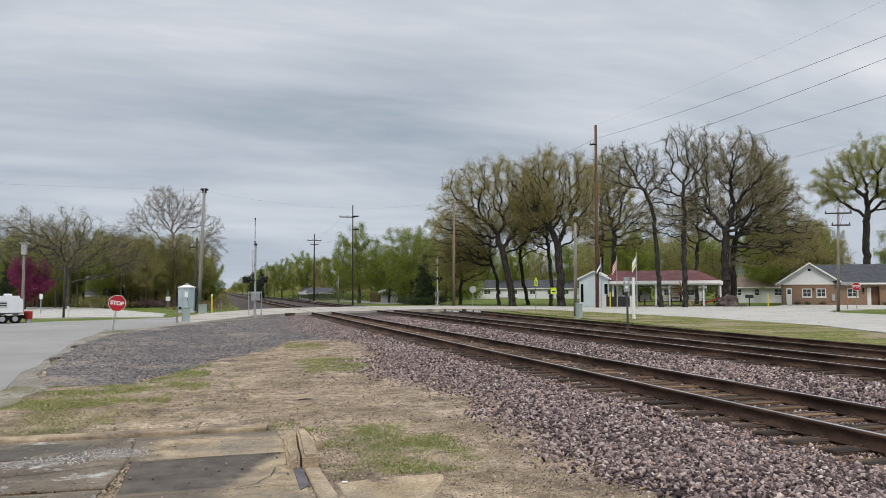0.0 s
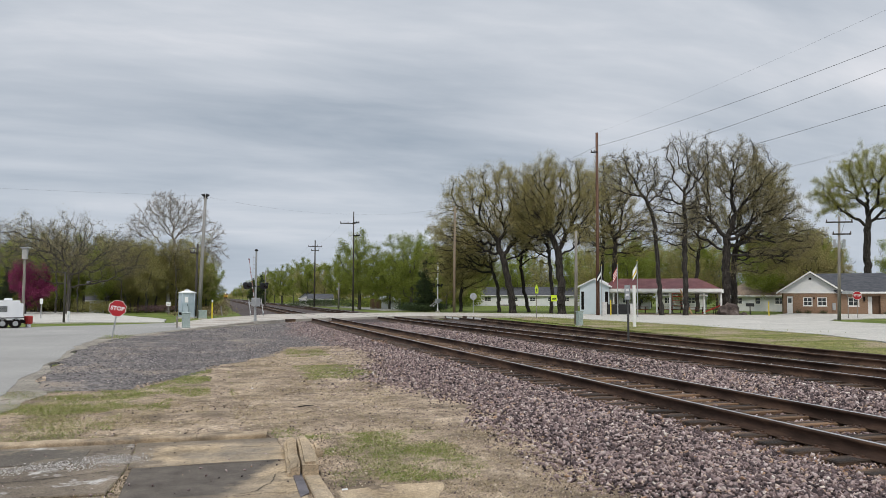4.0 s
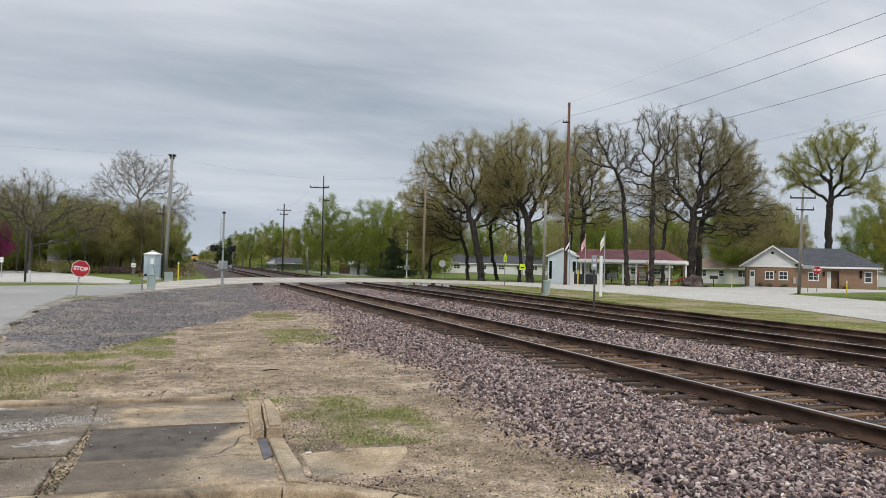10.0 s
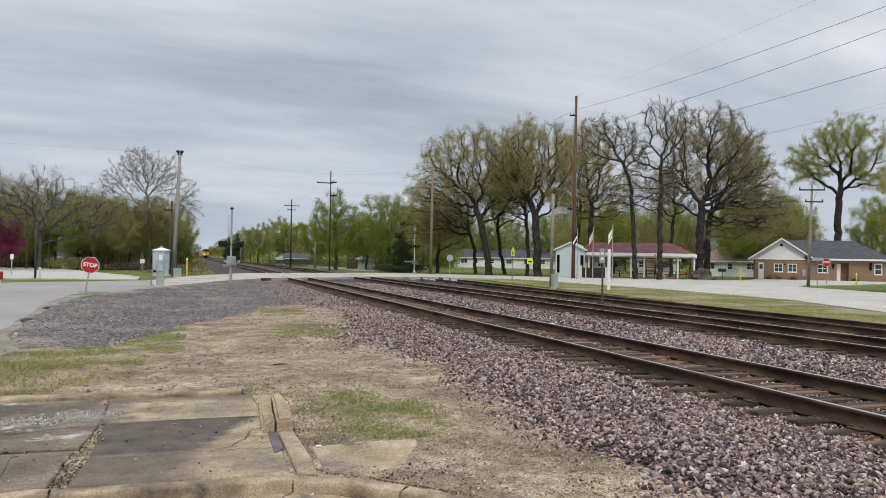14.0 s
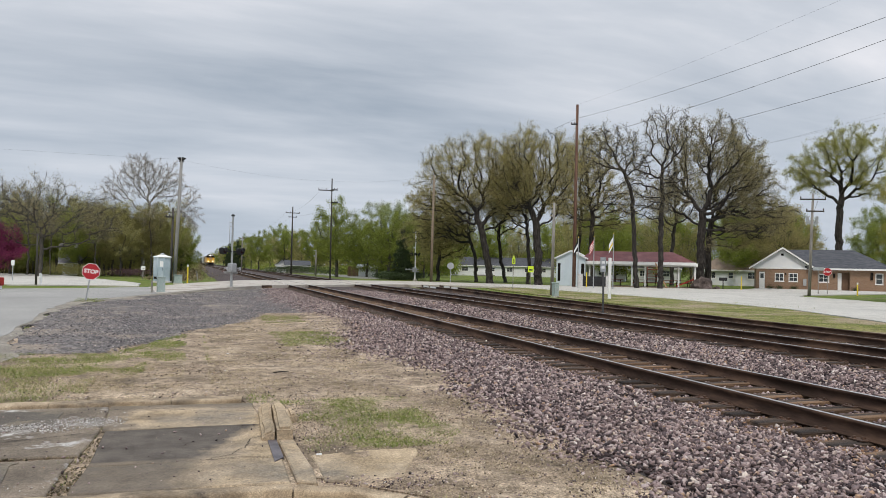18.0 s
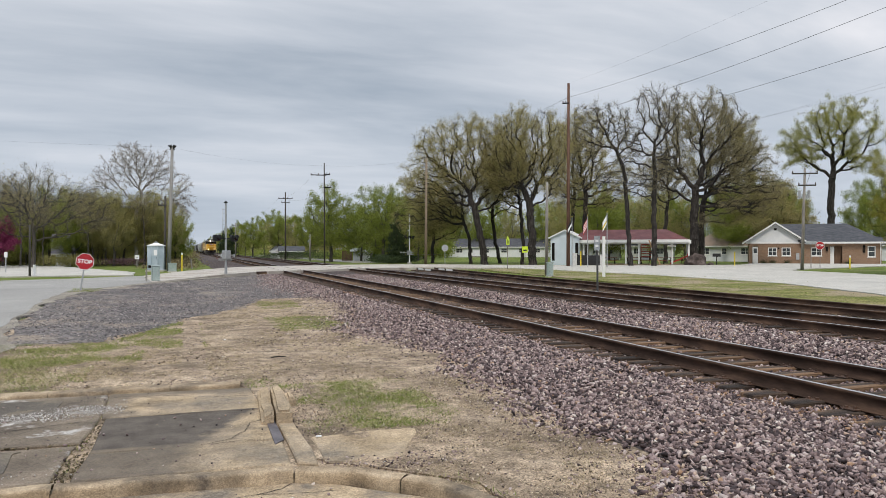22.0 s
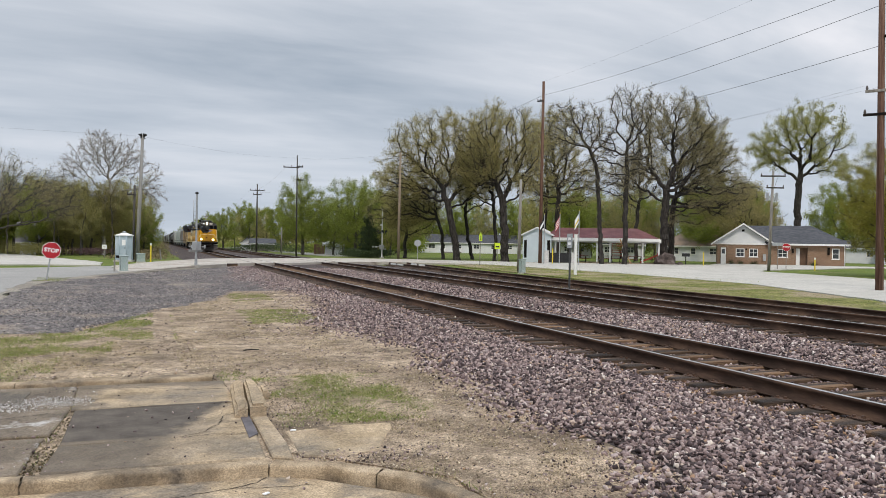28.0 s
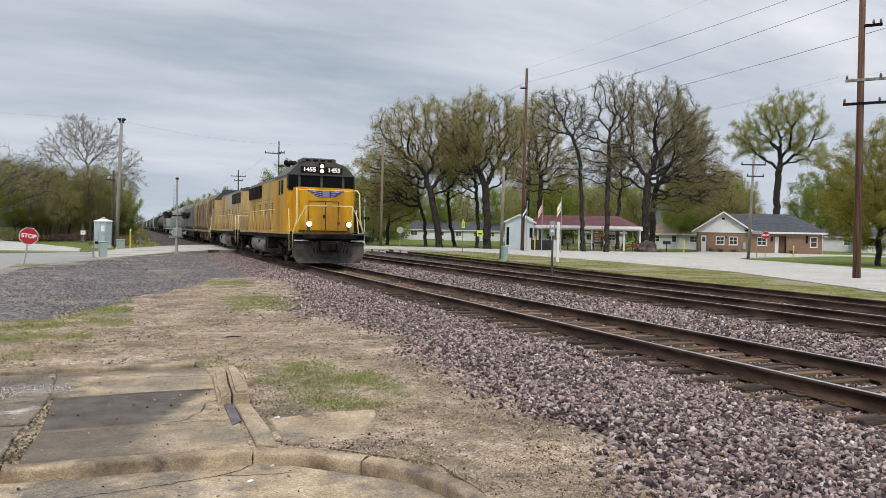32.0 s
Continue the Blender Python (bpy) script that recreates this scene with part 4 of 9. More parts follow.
def worn_slab_mat():
    """Tan concrete with the remains of an asphalt skin worn thin at its edge."""
    m = SLAB.copy()
    m.name = "worn_slab"
    nt = m.node_tree
    N, L = nt.nodes.new, nt.links.new
    b = nt.nodes["Principled BSDF"]
    tan = b.inputs["Base Color"].links[0].from_socket
    pos = N("ShaderNodeNewGeometry").outputs["Position"]

    def node(op, u, v):
        n = N("ShaderNodeMath")
        n.operation = op
        for i, w in enumerate((u, v)):
            if isinstance(w, (int, float)):
                n.inputs[i].default_value = w
            else:
                L(w, n.inputs[i])
        return n.outputs[0]

    def noise_(sc, det):
        n = N("ShaderNodeTexNoise")
        n.inputs["Scale"].default_value, n.inputs["Detail"].default_value, n.inputs["Roughness"].default_value = sc, det, 0.65
        L(pos, n.inputs["Vector"])
        return n.outputs[0]
    sx = N("ShaderNodeSeparateXYZ")
    L(pos, sx.inputs[0])
    x, y = sx.outputs[0], sx.outputs[1]
    wob = node('MULTIPLY', node('SUBTRACT', noise_(3.0, 6), 0.5), 0.5)
    right = node('SUBTRACT', node('ADD', node('MULTIPLY', x, 0.91), wob), node('ADD', node('MULTIPLY', y, 0.40), -2.56))
    d = node('MAXIMUM', right, node('MULTIPLY', node('SUBTRACT', 6.84, y), 0.9))
    mr = N("ShaderNodeMapRange")
    mr.inputs["From Min"].default_value, mr.inputs["From Max"].default_value = 0.05, -0.12
    L(d, mr.inputs[0])
    # a thinner grey wash below the crack
    d2 = node('MAXIMUM', node('ADD', x, node('MULTIPLY', wob, 2.0)), node('SUBTRACT', y, 6.84))
    mr2 = N("ShaderNodeMapRange")
    mr2.inputs["From Min"].default_value, mr2.inputs["From Max"].default_value, mr2.inputs["To Max"].default_value = 0.62, -0.1, 0.85
    L(d2, mr2.inputs[0])
    back = node('LESS_THAN', y, 8.24)
    fac = node('MULTIPLY', node('MAXIMUM', mr.outputs[0], mr2.outputs[0]), back)
    # and along the kerb and the joint of the piece beyond
    d3 = node('MINIMUM', node('ADD', node('SUBTRACT', 9.3, y), wob), node('ADD', node('ADD', x, 0.5), node('MULTIPLY', wob, 1.6)))
    mr3 = N("ShaderNodeMapRange")
    mr3.inputs["From Min"].default_value, mr3.inputs["From Max"].default_value, mr3.inputs["To Max"].default_value = 0.15, -0.1, 0.75
    L(d3, mr3.inputs[0])
    fac = node('MAXIMUM', fac, node('MULTIPLY', mr3.outputs[0], node('SUBTRACT', 1.0, back)))
    rp = N("ShaderNodeValToRGB")
    e = rp.color_ramp.elements
    e[0].position, e[0].color = 0.32, (0.075, 0.063, 0.053, 1)
    e[1].position, e[1].color = 0.7, (0.15, 0.127, 0.104, 1)
    L(noise_(3.4, 8), rp.inputs[0])
    gr = N("ShaderNodeMapRange")
    gr.inputs["From Min"].default_value, gr.inputs["From Max"].default_value = 0.3, 0.7
    gr.inputs["To Min"].default_value, gr.inputs["To Max"].default_value = 0.72, 1.28
    L(noise_(90.0, 3), gr.inputs[0])
    mu = N("ShaderNodeMix")
    mu.data_type, mu.blend_type = 'RGBA', 'MULTIPLY'
    mu.inputs[0].default_value = 1.0
    L(rp.outputs[0], mu.inputs[6]), L(gr.outputs[0], mu.inputs[7])
    mx = N("ShaderNodeMix")
    mx.data_type = 'RGBA'
    L(fac, mx.inputs[0]), L(tan, mx.inputs[6]), L(mu.outputs[2], mx.inputs[7])
    L(mx.outputs[2], b.inputs["Base Color"])
    return m


WORN = worn_slab_mat()


def slab_piece(poly, z, material, amp=0.035):
    """A slab of uneven top and chipped edges."""
    bm = B()
    prism(bm, ragged(poly, 0.12, amp), -0.1, z, "z")
    topf = [f for f in bm.faces if f.normal.z > 0.9]
    bmesh.ops.bevel(bm, geom=list({e for f in topf for e in f.edges}), offset=0.012, segments=1, affect='EDGES')
    return part("slab_piece", bm, material, slab)


slab_piece([(-5.48, 6.17), (-0.9, 6.08), (-0.84, 7.17), (-5.4, 7.25)], 0.002, GREYSLAB)
slab_piece([(-5.4, 7.31), (-0.81, 7.24), (-0.765, 8.3), (-5.4, 8.4)], 0.006, GREYSLAB)
slab_piece([(-5.4, 8.43), (-0.765, 8.33), (-0.8, 9.58), (-5.41, 9.72)], 0.0, GREYSLAB)
slab_piece([(-0.74, 6.07), (0.86, 5.98), (0.88, 6.79), (0.24, 6.8), (-0.71, 6.82)], 0.004, WORN)
slab_piece([(-0.71, 6.845), (0.24, 6.825), (0.88, 6.81), (0.89, 7.5), (0.84, 8.17), (-0.7, 8.23)], 0.0, WORN)
slab_piece([(-0.74, 8.25), (0.83, 8.19), (0.83, 9.5), (-0.78, 9.58)], 0.005, WORN)
slab_piece([(0.91, 5.98), (1.06, 5.9), (1.09, 6.39), (1.06, 7.6), (0.92, 7.5)], 0.012, SLAB, 0.02)
slab_piece([(1.13, 5.97), (1.57, 5.89), (1.81, 5.98), (1.97, 6.38), (2.14, 6.83), (1.58, 6.91), (1.12, 6.81)], -0.003, SLAB, 0.07)
for poly in ([(-4.56, 6.6), (-1.3, 6.43), (-1.24, 7.12), (-2.12, 7.2), (-4.54, 7.2)], [(-4.12, 8.58), (-1.2, 8.61), (-1.24, 9.3), (-4.1, 9.62)]):
    part("asphalt_skin", prism(B(), ragged(poly, 0.1, 0.16), -0.02, 0.0095, "z"), TAR, slab, "dark weathered asphalt skin")
SOIL = mat("crack_soil", (0.02, 0.016, 0.012), (0.04, 0.032, 0.024), scale=9, fine=50, rough=1.0, bump=0.3)


def crack(pts, w, z):
    """A dark ragged crack filled with soil."""
    P = []
    for a, b in zip(pts, pts[1:]):
        a, b = Vector(a), Vector(b)
        n = max(2, int((b - a).length / 0.04))
        P += [a.lerp(b, i / n) for i in range(n)]
    P.append(Vector(pts[-1]))
    v, f = [], []
    for i, p in enumerate(P):
        d = (P[min(i + 1, len(P) - 1)] - P[max(i - 1, 0)]).normalized()
        nrm = Vector((-d.y, d.x))
        o = lump(p.x * 5, p.y * 5, 3, 0.03)
        k = w * (0.35 + 1.3 * abs(lump(p.x * 9, p.y * 9, 2, 1.0))) * (0.3 if i in (0, len(P) - 1) else 1)
        for sgn in (-1, 1):
            q = p + nrm * (o + sgn * k)
            v.append((q.x, q.y, z))
        if i:
            j = 2 * i
            f.append((j - 2, j - 1, j + 1, j))
    o = new("crack", raw_mesh("crack", v, f, SOIL))
    o.parent = slab


crack([(0.24, 6.83), (0.45, 6.98), (0.58, 7.2), (0.66, 7.52), (0.84, 7.75)], 0.006, 0.0065)
crack([(0.24, 6.81), (0.55, 6.86), (0.88, 6.8)], 0.006, 0.0085)
crack([(-0.72, 9.35), (-0.2, 9.3), (0.35, 9.0), (0.83, 8.95)], 0.008, 0.009)
crack([(-2.6, 6.1), (-2.4, 6.7), (-2.5, 7.2)], 0.01, 0.012)
crack([(-2.9, 7.35), (-2.2, 7.8), (-1.5, 7.9), (-0.9, 8.1)], 0.01, 0.0125)
crack([(-0.9, 5.33), (-0.25, 5.4), (0.14, 5.455), (0.58, 5.54), (0.74, 5.62), (0.84, 5.74)], 0.006, -0.072)
crack([(0.58, 5.535), (0.85, 5.47), (1.13, 5.46)], 0.005, -0.0725)
GRIT = island_mat("pale_grit", [(0.0, (0.2, 0.18, 0.16)), (0.5, (0.42, 0.39, 0.36)), (1.0, (0.75, 0.72, 0.68))], 0.9, 0)
gp = [scatter(-2.6, -0.5, 8.0, 9.25, 4200, lambda x, y: 0.006, 0.004, 0.015, lambda x, y: np.clip(1.0 - np.abs(y - 8.62 - 0.3 * (x + 1.1)) / 0.34 + 0.3 * np.sin(x * 7) * np.sin(y * 9), 0, 1) * np.clip((-0.5 - x) / 0.25, 0, 1), 0.15),
      scatter(-1.9, -0.7, 6.1, 6.5, 500, lambda x, y: 0.005, 0.004, 0.012, lambda x, y: np.clip(1.0 - np.abs(y - 6.3) / 0.2, 0, 1) * 0.6, 0.15)]
stones("pale_grit", np.concatenate([p for p, s in gp]), np.concatenate([s for p, s in gp]), GRIT, slab, "pale crumbs of broken concrete")
MOSS = island_mat("joint_moss", [(0.0, (0.05, 0.042, 0.026)), (0.5, (0.11, 0.088, 0.052)), (1.0, (0.24, 0.19, 0.115))], 0.95, 0)
mp = [scatter(-0.95, -0.7, 6.05, 9.6, 900, lambda x, y: -0.015, 0.006, 0.022, lambda x, y: np.clip(0.5 + 0.8 * np.sin(y * 3.1) * np.sin(y * 1.3 + 0.5), 0.05, 1) * np.clip(1.6 - (y - 6.0) * 0.4, 0.3, 1), 0.3), scatter(-4.4, -0.85, 7.17, 7.28, 1100, lambda x, y: -0.004, 0.008, 0.024, lambda x, y: np.clip(0.4 + 0.9 * np.sin(x * 4.1) * np.sin(x * 1.7), 0.1, 1), 0.3)]
stones("joint_weeds", np.concatenate([p for p, s in mp]), np.concatenate([s for p, s in mp]), MOSS, slab, "moss and dead weeds in the joints")
blk = thing("broken_block", pose(0, 0, 0), "broken pale concrete block at the slab's end", "concrete block")


def rubble(name, poly, z0, z1, material, parent, amp=0.02, tilt=None):
    bm = B()
    prism(bm, poly, z0, z1, "z")
    bmesh.ops.bevel(bm, geom=[e for e in bm.edges if all(v.co.z > z1 - 0.01 for v in e.verts)], offset=0.025, segments=2, affect='EDGES')
    bmesh.ops.subdivide_edges(bm, edges=[e for e in bm.edges if e.calc_length() > 0.12], cuts=4)
    for v in bm.verts:
        v.co += Vector((lump(v.co.x, v.co.y, 9, amp), lump(v.co.y, v.co.z, 9, amp), lump(v.co.x, v.co.y, 5, amp)))
        if tilt:
            v.co.z += tilt * (v.co.x - poly[0][0])
    return part(name, bm, material, parent)


rubble("left_piece", [(0.76, 7.44), (0.88, 7.41), (0.96, 8.82), (0.84, 8.82)], -0.1, 0.055, SLAB, blk, tilt=0.5)
rubble("right_piece", [(0.9, 7.41), (1.05, 7.38), (1.12, 8.37), (1.1, 8.88), (0.99, 8.87)], -0.1, 0.125, SLAB, blk)
rubble("chip", [(1.12, 8.27), (1.22, 8.32), (1.21, 8.66), (1.14, 8.71)], -0.1, 0.08, SLAB, blk)
drain = thing("drain_grate", pose(0, 0, 0), "flat rusty steel drain cover let into the concrete", "drain cover")
part("cover_plate", prism(B(), [(0.8, 6.62), (0.89, 6.75), (0.9, 7.64), (0.82, 7.65)], 0.0, 0.012, "z"), mat("dark_steel", (0.10, 0.09, 0.095), (0.16, 0.14, 0.145), scale=6, fine=50, rough=0.55, metal=0.4, bump=0.2), drain)

# ---- trees ----
YAW0, YAW1, NEAR = 16.74, 22.32, 0.86


def sight(px, dist, yaw=YAW0):
    """A place by bearing (on a scale of 1568 across the lens) and distance."""
    a = radians(yaw) + math.atan((px - 784.0) / 1332.0)
    return NEAR * dist * math.sin(a), NEAR * dist * math.cos(a)


BARK = mat("oak_bark", (0.018, 0.015, 0.013), (0.034, 0.029, 0.025), (0.062, 0.054, 0.048), scale=3, fine=14, rough=0.95, bump=0.9, stretch=(3, 3, 0.6), dist=0.06)
GREY_BARK = mat("grey_bark", (0.045, 0.04, 0.034), (0.078, 0.07, 0.06), (0.12, 0.108, 0.095), scale=3, fine=14, rough=0.95, bump=0.8, stretch=(3, 3, 0.6), dist=0.05)
PALE_BARK = mat("sycamore_bark", (0.17, 0.15, 0.13), (0.31, 0.285, 0.255), (0.46, 0.43, 0.39), scale=1.5, fine=9, rough=0.9, bump=0.5, dist=0.04)
LEAVES = {
    "olive": island_mat("oak_leaves", [(0.0, (0.21, 0.185, 0.07)), (0.5, (0.37, 0.32, 0.125)), (1.0, (0.54, 0.46, 0.2))], 0.7, 0, leaf=True),
    "bud": island_mat("oak_buds", [(0.0, (0.17, 0.145, 0.075)), (0.5, (0.31, 0.265, 0.14)), (1.0, (0.47, 0.41, 0.23))], 0.7, 0, leaf=True),
    "green": island_mat("fresh_leaves", [(0.0, (0.12, 0.155, 0.022)), (0.5, (0.22, 0.265, 0.04)), (1.0, (0.36, 0.39, 0.085))], 0.65, 0, leaf=True),
    "lime": island_mat("lime_leaves", [(0.0, (0.2, 0.205, 0.04)), (0.5, (0.34, 0.33, 0.085)), (1.0, (0.5, 0.46, 0.16))], 0.65, 0, leaf=True),
    "maple": island_mat("maple_leaves", [(0.0, (0.15, 0.145, 0.02)), (0.5, (0.27, 0.25, 0.04)), (1.0, (0.42, 0.36, 0.08))], 0.65, 0, leaf=True),
    "dark": island_mat("dark_leaves", [(0.0, (0.02, 0.034, 0.014)), (0.6, (0.04, 0.062, 0.02)), (1.0, (0.065, 0.09, 0.03))], 0.7, 0),
    "pink": island_mat("pink_blossom", [(0.0, (0.17, 0.02, 0.07)), (0.5, (0.3, 0.045, 0.13)), (1.0, (0.46, 0.12, 0.24))], 0.7, 0, leaf=True),
    "brown": island_mat("brown_twigs", [(0.0, (0.215, 0.2, 0.068)), (0.5, (0.365, 0.335, 0.125)), (1.0, (0.525, 0.47, 0.195))], 0.8, 0, leaf=True),
}


def unit(v):
    return v / (np.linalg.norm(v, axis=-1, keepdims=True) + 1e-9)


def leaf_tris(c, size, r):
    """Small three-cornered leaves at the points c, turned at random."""
    n = len(c)
    a = unit(r.normal(size=(n, 3)))
    b = unit(np.cross(a, r.normal(size=(n, 3))))
    s = (size * r.uniform(0.6, 1.3, n))[:, None]
    v = np.stack([c - a * s * 0.5, c + b * s * 0.62, c + a * s * 0.5], 1).reshape(-1, 3)
    return v, np.arange(3 * n).reshape(n, 3)


def crown_points(r, n, blobs, clumps, spread, shell=0.55):
    """Points in clumps inside egg-shaped blobs (x, y, z, rx, ry, rz), crowded towards their skin."""
    vol = np.array([b[3] * b[4] * b[5] for b in blobs])
    out = []
    for b, share_ in zip(blobs, vol / vol.sum()):
        k = max(3, int(clumps * share_))
        d = unit(r.normal(size=(k, 3)))
        half = np.maximum(np.array(b[3:]) - spread * 1.2 - 0.35, np.array(b[3:]) * 0.45)
        c = np.array(b[:3]) + d * half * (r.uniform(0.12, 1, k) ** shell)[:, None]
        m = max(4, int(n * share_))
        out.append(c[r.integers(0, k, m)] + r.normal(0, spread, (m, 3)))
    return np.concatenate(out)


def grow(r, trunk, goals, step, kill, wander, lift):
    """Branches creep from the trunk towards the goals and divide between them. Gives the nodes and the parent of each."""
    P, up = [np.array(trunk[0], float)], [-1]
    for q in trunk[1:]:
        q = np.array(q, float)
        a = P[-1].copy()
        n = max(1, int(np.linalg.norm(q - a) / step))
        for i in range(1, n + 1):
            P.append(a + (q - a) * i / n + r.normal(0, 0.05, 3) * [1, 1, 0])
            up.append(len(P) - 2)
    kids = [1] * (len(P) - 1) + [0]
    low = 0
    for low, p in enumerate(P):
        if p[2] > trunk[0][2] + 0.45 * (trunk[-1][2] - trunk[0][2]):
            break
    d = np.linalg.norm(goals[:, None] - np.array(P[low:])[None], axis=2)
    near, dmin = d.argmin(1) + low, d.min(1)
    for _ in range(140):
        live = dmin > kill
        if not live.any():
            break
        idx = near[live]
        pos = np.array(P)
        pull = np.zeros((len(P), 3))
        np.add.at(pull, idx, unit(goals[live] - pos[idx]))
        fresh = []
        for i in np.unique(idx):
            if kids[i] > 2:
                continue
            run = unit(pos[i] - pos[up[i]]) if up[i] >= 0 else np.array([0, 0, 1.0])
            w = unit(unit(pull[i]) + 0.2 * run + r.normal(0, wander, 3) + np.array([0, 0, lift]))
            P.append(pos[i] + w * step * r.uniform(0.8, 1.2))
            up.append(int(i))
            kids.append(0)
            kids[i] += 1
            fresh.append(len(P) - 1)
        if not fresh:
            break
        d = np.linalg.norm(goals[:, None] - np.array([P[j] for j in fresh])[None], axis=2)
        k, m = d.argmin(1), d.min(1)
        better = m < dmin
        near[better], dmin[better] = np.array(fresh)[k[better]], m[better]
        stuck = np.array([kids[i] > 2 for i in near])
        dmin[stuck] = 0.0
    return np.array(P), np.array(up)


def limb_mesh(P, up, R, main):
    """A tapered tube for each length between two nodes."""
    V, F, base = [], [], 0
    seg = np.where(up >= 0)[0]
    a, b = P[up[seg]], P[seg]
    rb = R[seg]
    ra = np.where(main[up[seg]] == seg, R[up[seg]], np.minimum(R[up[seg]] * 0.8, rb * 1.35))
    d = unit(b - a)
    a = a - d * rb[:, None] * 0.4
    ref = np.where(np.abs(d[:, 2:3]) > 0.85, np.array([[1.0, 0.1, 0]]), np.array([[0.05, 0, 1.0]]))
    s = unit(np.cross(d, ref))
    t = np.cross(d, s)
    for lo, hi, n in ((0.11, 9, 9), (0.035, 0.11, 5), (0, 0.035, 3)):
        k = np.where((rb >= lo) & (rb < hi))[0]
        if not len(k):
            continue
        an = 2 * np.pi * np.arange(n) / n
        ring = s[k][:, None] * np.cos(an)[None, :, None] + t[k][:, None] * np.sin(an)[None, :, None]
        v = np.stack([a[k][:, None] + ring * ra[k][:, None, None], b[k][:, None] + ring * rb[k][:, None, None]], 1)
        idx = np.arange(len(k) * 2 * n).reshape(len(k), 2, n) + base
        nx = np.roll(idx, -1, axis=2)
        F.append(np.stack([idx[:, 0], nx[:, 0], nx[:, 1], idx[:, 1]], -1).reshape(-1, 4))
        V.append(v.reshape(-1, 3))
        base += len(k) * 2 * n
    return np.concatenate(V), np.concatenate(F)


def tree(name, label, m, trunk, blobs, r0, seed, bark, leaf=None, n_leaf=0, size=0.12, goals=1500, clumps=90, spread=0.8, step=0.42, kill=0.75, wander=0.28,
         lift=0.06, twigs=2, leaf_spread=0.22, shell=0.55, gaps=0.8, tip=0.011, heft=0.85, category="tree", group="trees"):
    """A tree: its trunk as a line, its crown as blobs, its branches grown between the two."""
    r = np.random.default_rng(seed)
    tr = thing(name, m, label, category, group)
    g = crown_points(r, goals, blobs, clumps, spread, shell)
    g = g[g[:, 2] > min(b[2] - b[5] for b in blobs)]
    P, up = grow(r, trunk, g, step, kill, wander, lift)
    fine, tip = tip * 0.85, tip * 1.5
    n = len(P)
    load = np.zeros(n)
    main = np.full(n, -1)
    best = np.zeros(n)
    for i in range(n - 1, -1, -1):
        load[i] = max(load[i], 1.0)
        if up[i] >= 0:
            load[up[i]] += load[i]
            if load[i] > best[up[i]]:
                best[up[i]], main[up[i]] = load[i], i
    R = tip * (r0 / tip) ** ((np.log(load) / math.log(max(load[0], 2.0))) ** heft)
    R *= 1 - 0.3 * np.clip(P[:, 2] / P[:, 2].max(), 0, 1)
    R[0] *= 1.35
    along = [0]
    while main[along[-1]] >= 0 and len(along) < 400:
        along.append(main[along[-1]])
    on_trunk = np.zeros(n, bool)
    on_trunk[[i for i in along if R[i] > r0 * 0.45]] = True
    on_trunk[0] = True
    sel = on_trunk & (np.where(up >= 0, on_trunk[np.maximum(up, 0)], False))
    for nm, keep in (("trunk", sel), ("branchwork", ~sel)):
        u = np.where(keep, up, -1)
        v, f = limb_mesh(P, u, R, main)
        if nm == "branchwork" and twigs:
            # fine twigs on the thinnest branches
            thin = np.where((R < tip * 4.0) & (up >= 0))[0]
            at = np.repeat(thin, twigs)
            base = P[at] + (P[up[at]] - P[at]) * r.uniform(0, 1, (len(at), 1))
            mid = np.mean([b[:3] for b in blobs], axis=0)
            w = unit(unit(P[at] - P[up[at]]) * 0.6 + r.normal(0, 0.65, (len(at), 3)) + unit(base - mid) * 0.3 + [0, 0, 0.1])
            L = r.uniform(0.3, 0.8, (len(at), 1)) * step * 1.8
            end = base + w * L
            q = len(at)
            v2, f2 = limb_mesh(np.concatenate([base, end]), np.concatenate([np.full(q, -1), np.arange(q)]), np.repeat([fine, fine * 0.45], q), np.concatenate([np.arange(q) + q, np.full(q, -1)]))
            v, f = np.concatenate([v, v2]), np.concatenate([f, f2 + len(v)])
            tips = np.concatenate([end, base + w * L * 0.5, P[thin]])
        o = new(nm, raw_mesh(nm, v, f, bark, nm == "trunk"))
        o.parent = tr
        if nm == "branchwork":
            tagged(o, kind="stuff")
    if leaf and n_leaf:
        tips = tips if twigs else P[R < tip * 4.0]
        thick = np.array([noise.noise(Vector(q) * 0.55) for q in tips])
        tips = tips[thick > r.uniform(-0.55, 0.25, len(tips)) * gaps - (1 - gaps) * 0.3]
        c = tips[r.integers(0, len(tips), n_leaf)] + r.normal(0, leaf_spread, (n_leaf, 3))
        o = new("crown", raw_mesh("crown", *leaf_tris(c, size, r), leaf))
        o.parent = tr
        tagged(o, kind="stuff")
    return tr


def leaf_quads(c, size, r):
    n = len(c)
    a, b = unit(r.normal(size=(n, 3))), unit(r.normal(size=(n, 3)))
    b = unit(np.cross(a, b))
    s = (size * r.uniform(0.55, 1.25, n))[:, None]
    v = np.stack([c - a * s * 0.5, c + b * s * 0.33, c + a * s * 0.5, c - b * s * 0.33], 1).reshape(-1, 3)
    return v, np.arange(4 * n).reshape(n, 4)


def place(px, dist, rz=0, s=1.0, yaw=YAW0, z=-0.08):
    x, y = sight(px, dist, yaw)
    return pose(x, y, z, 0, 0, rz) @ Matrix.Scale(s * NEAR, 4)


MID = 18.42


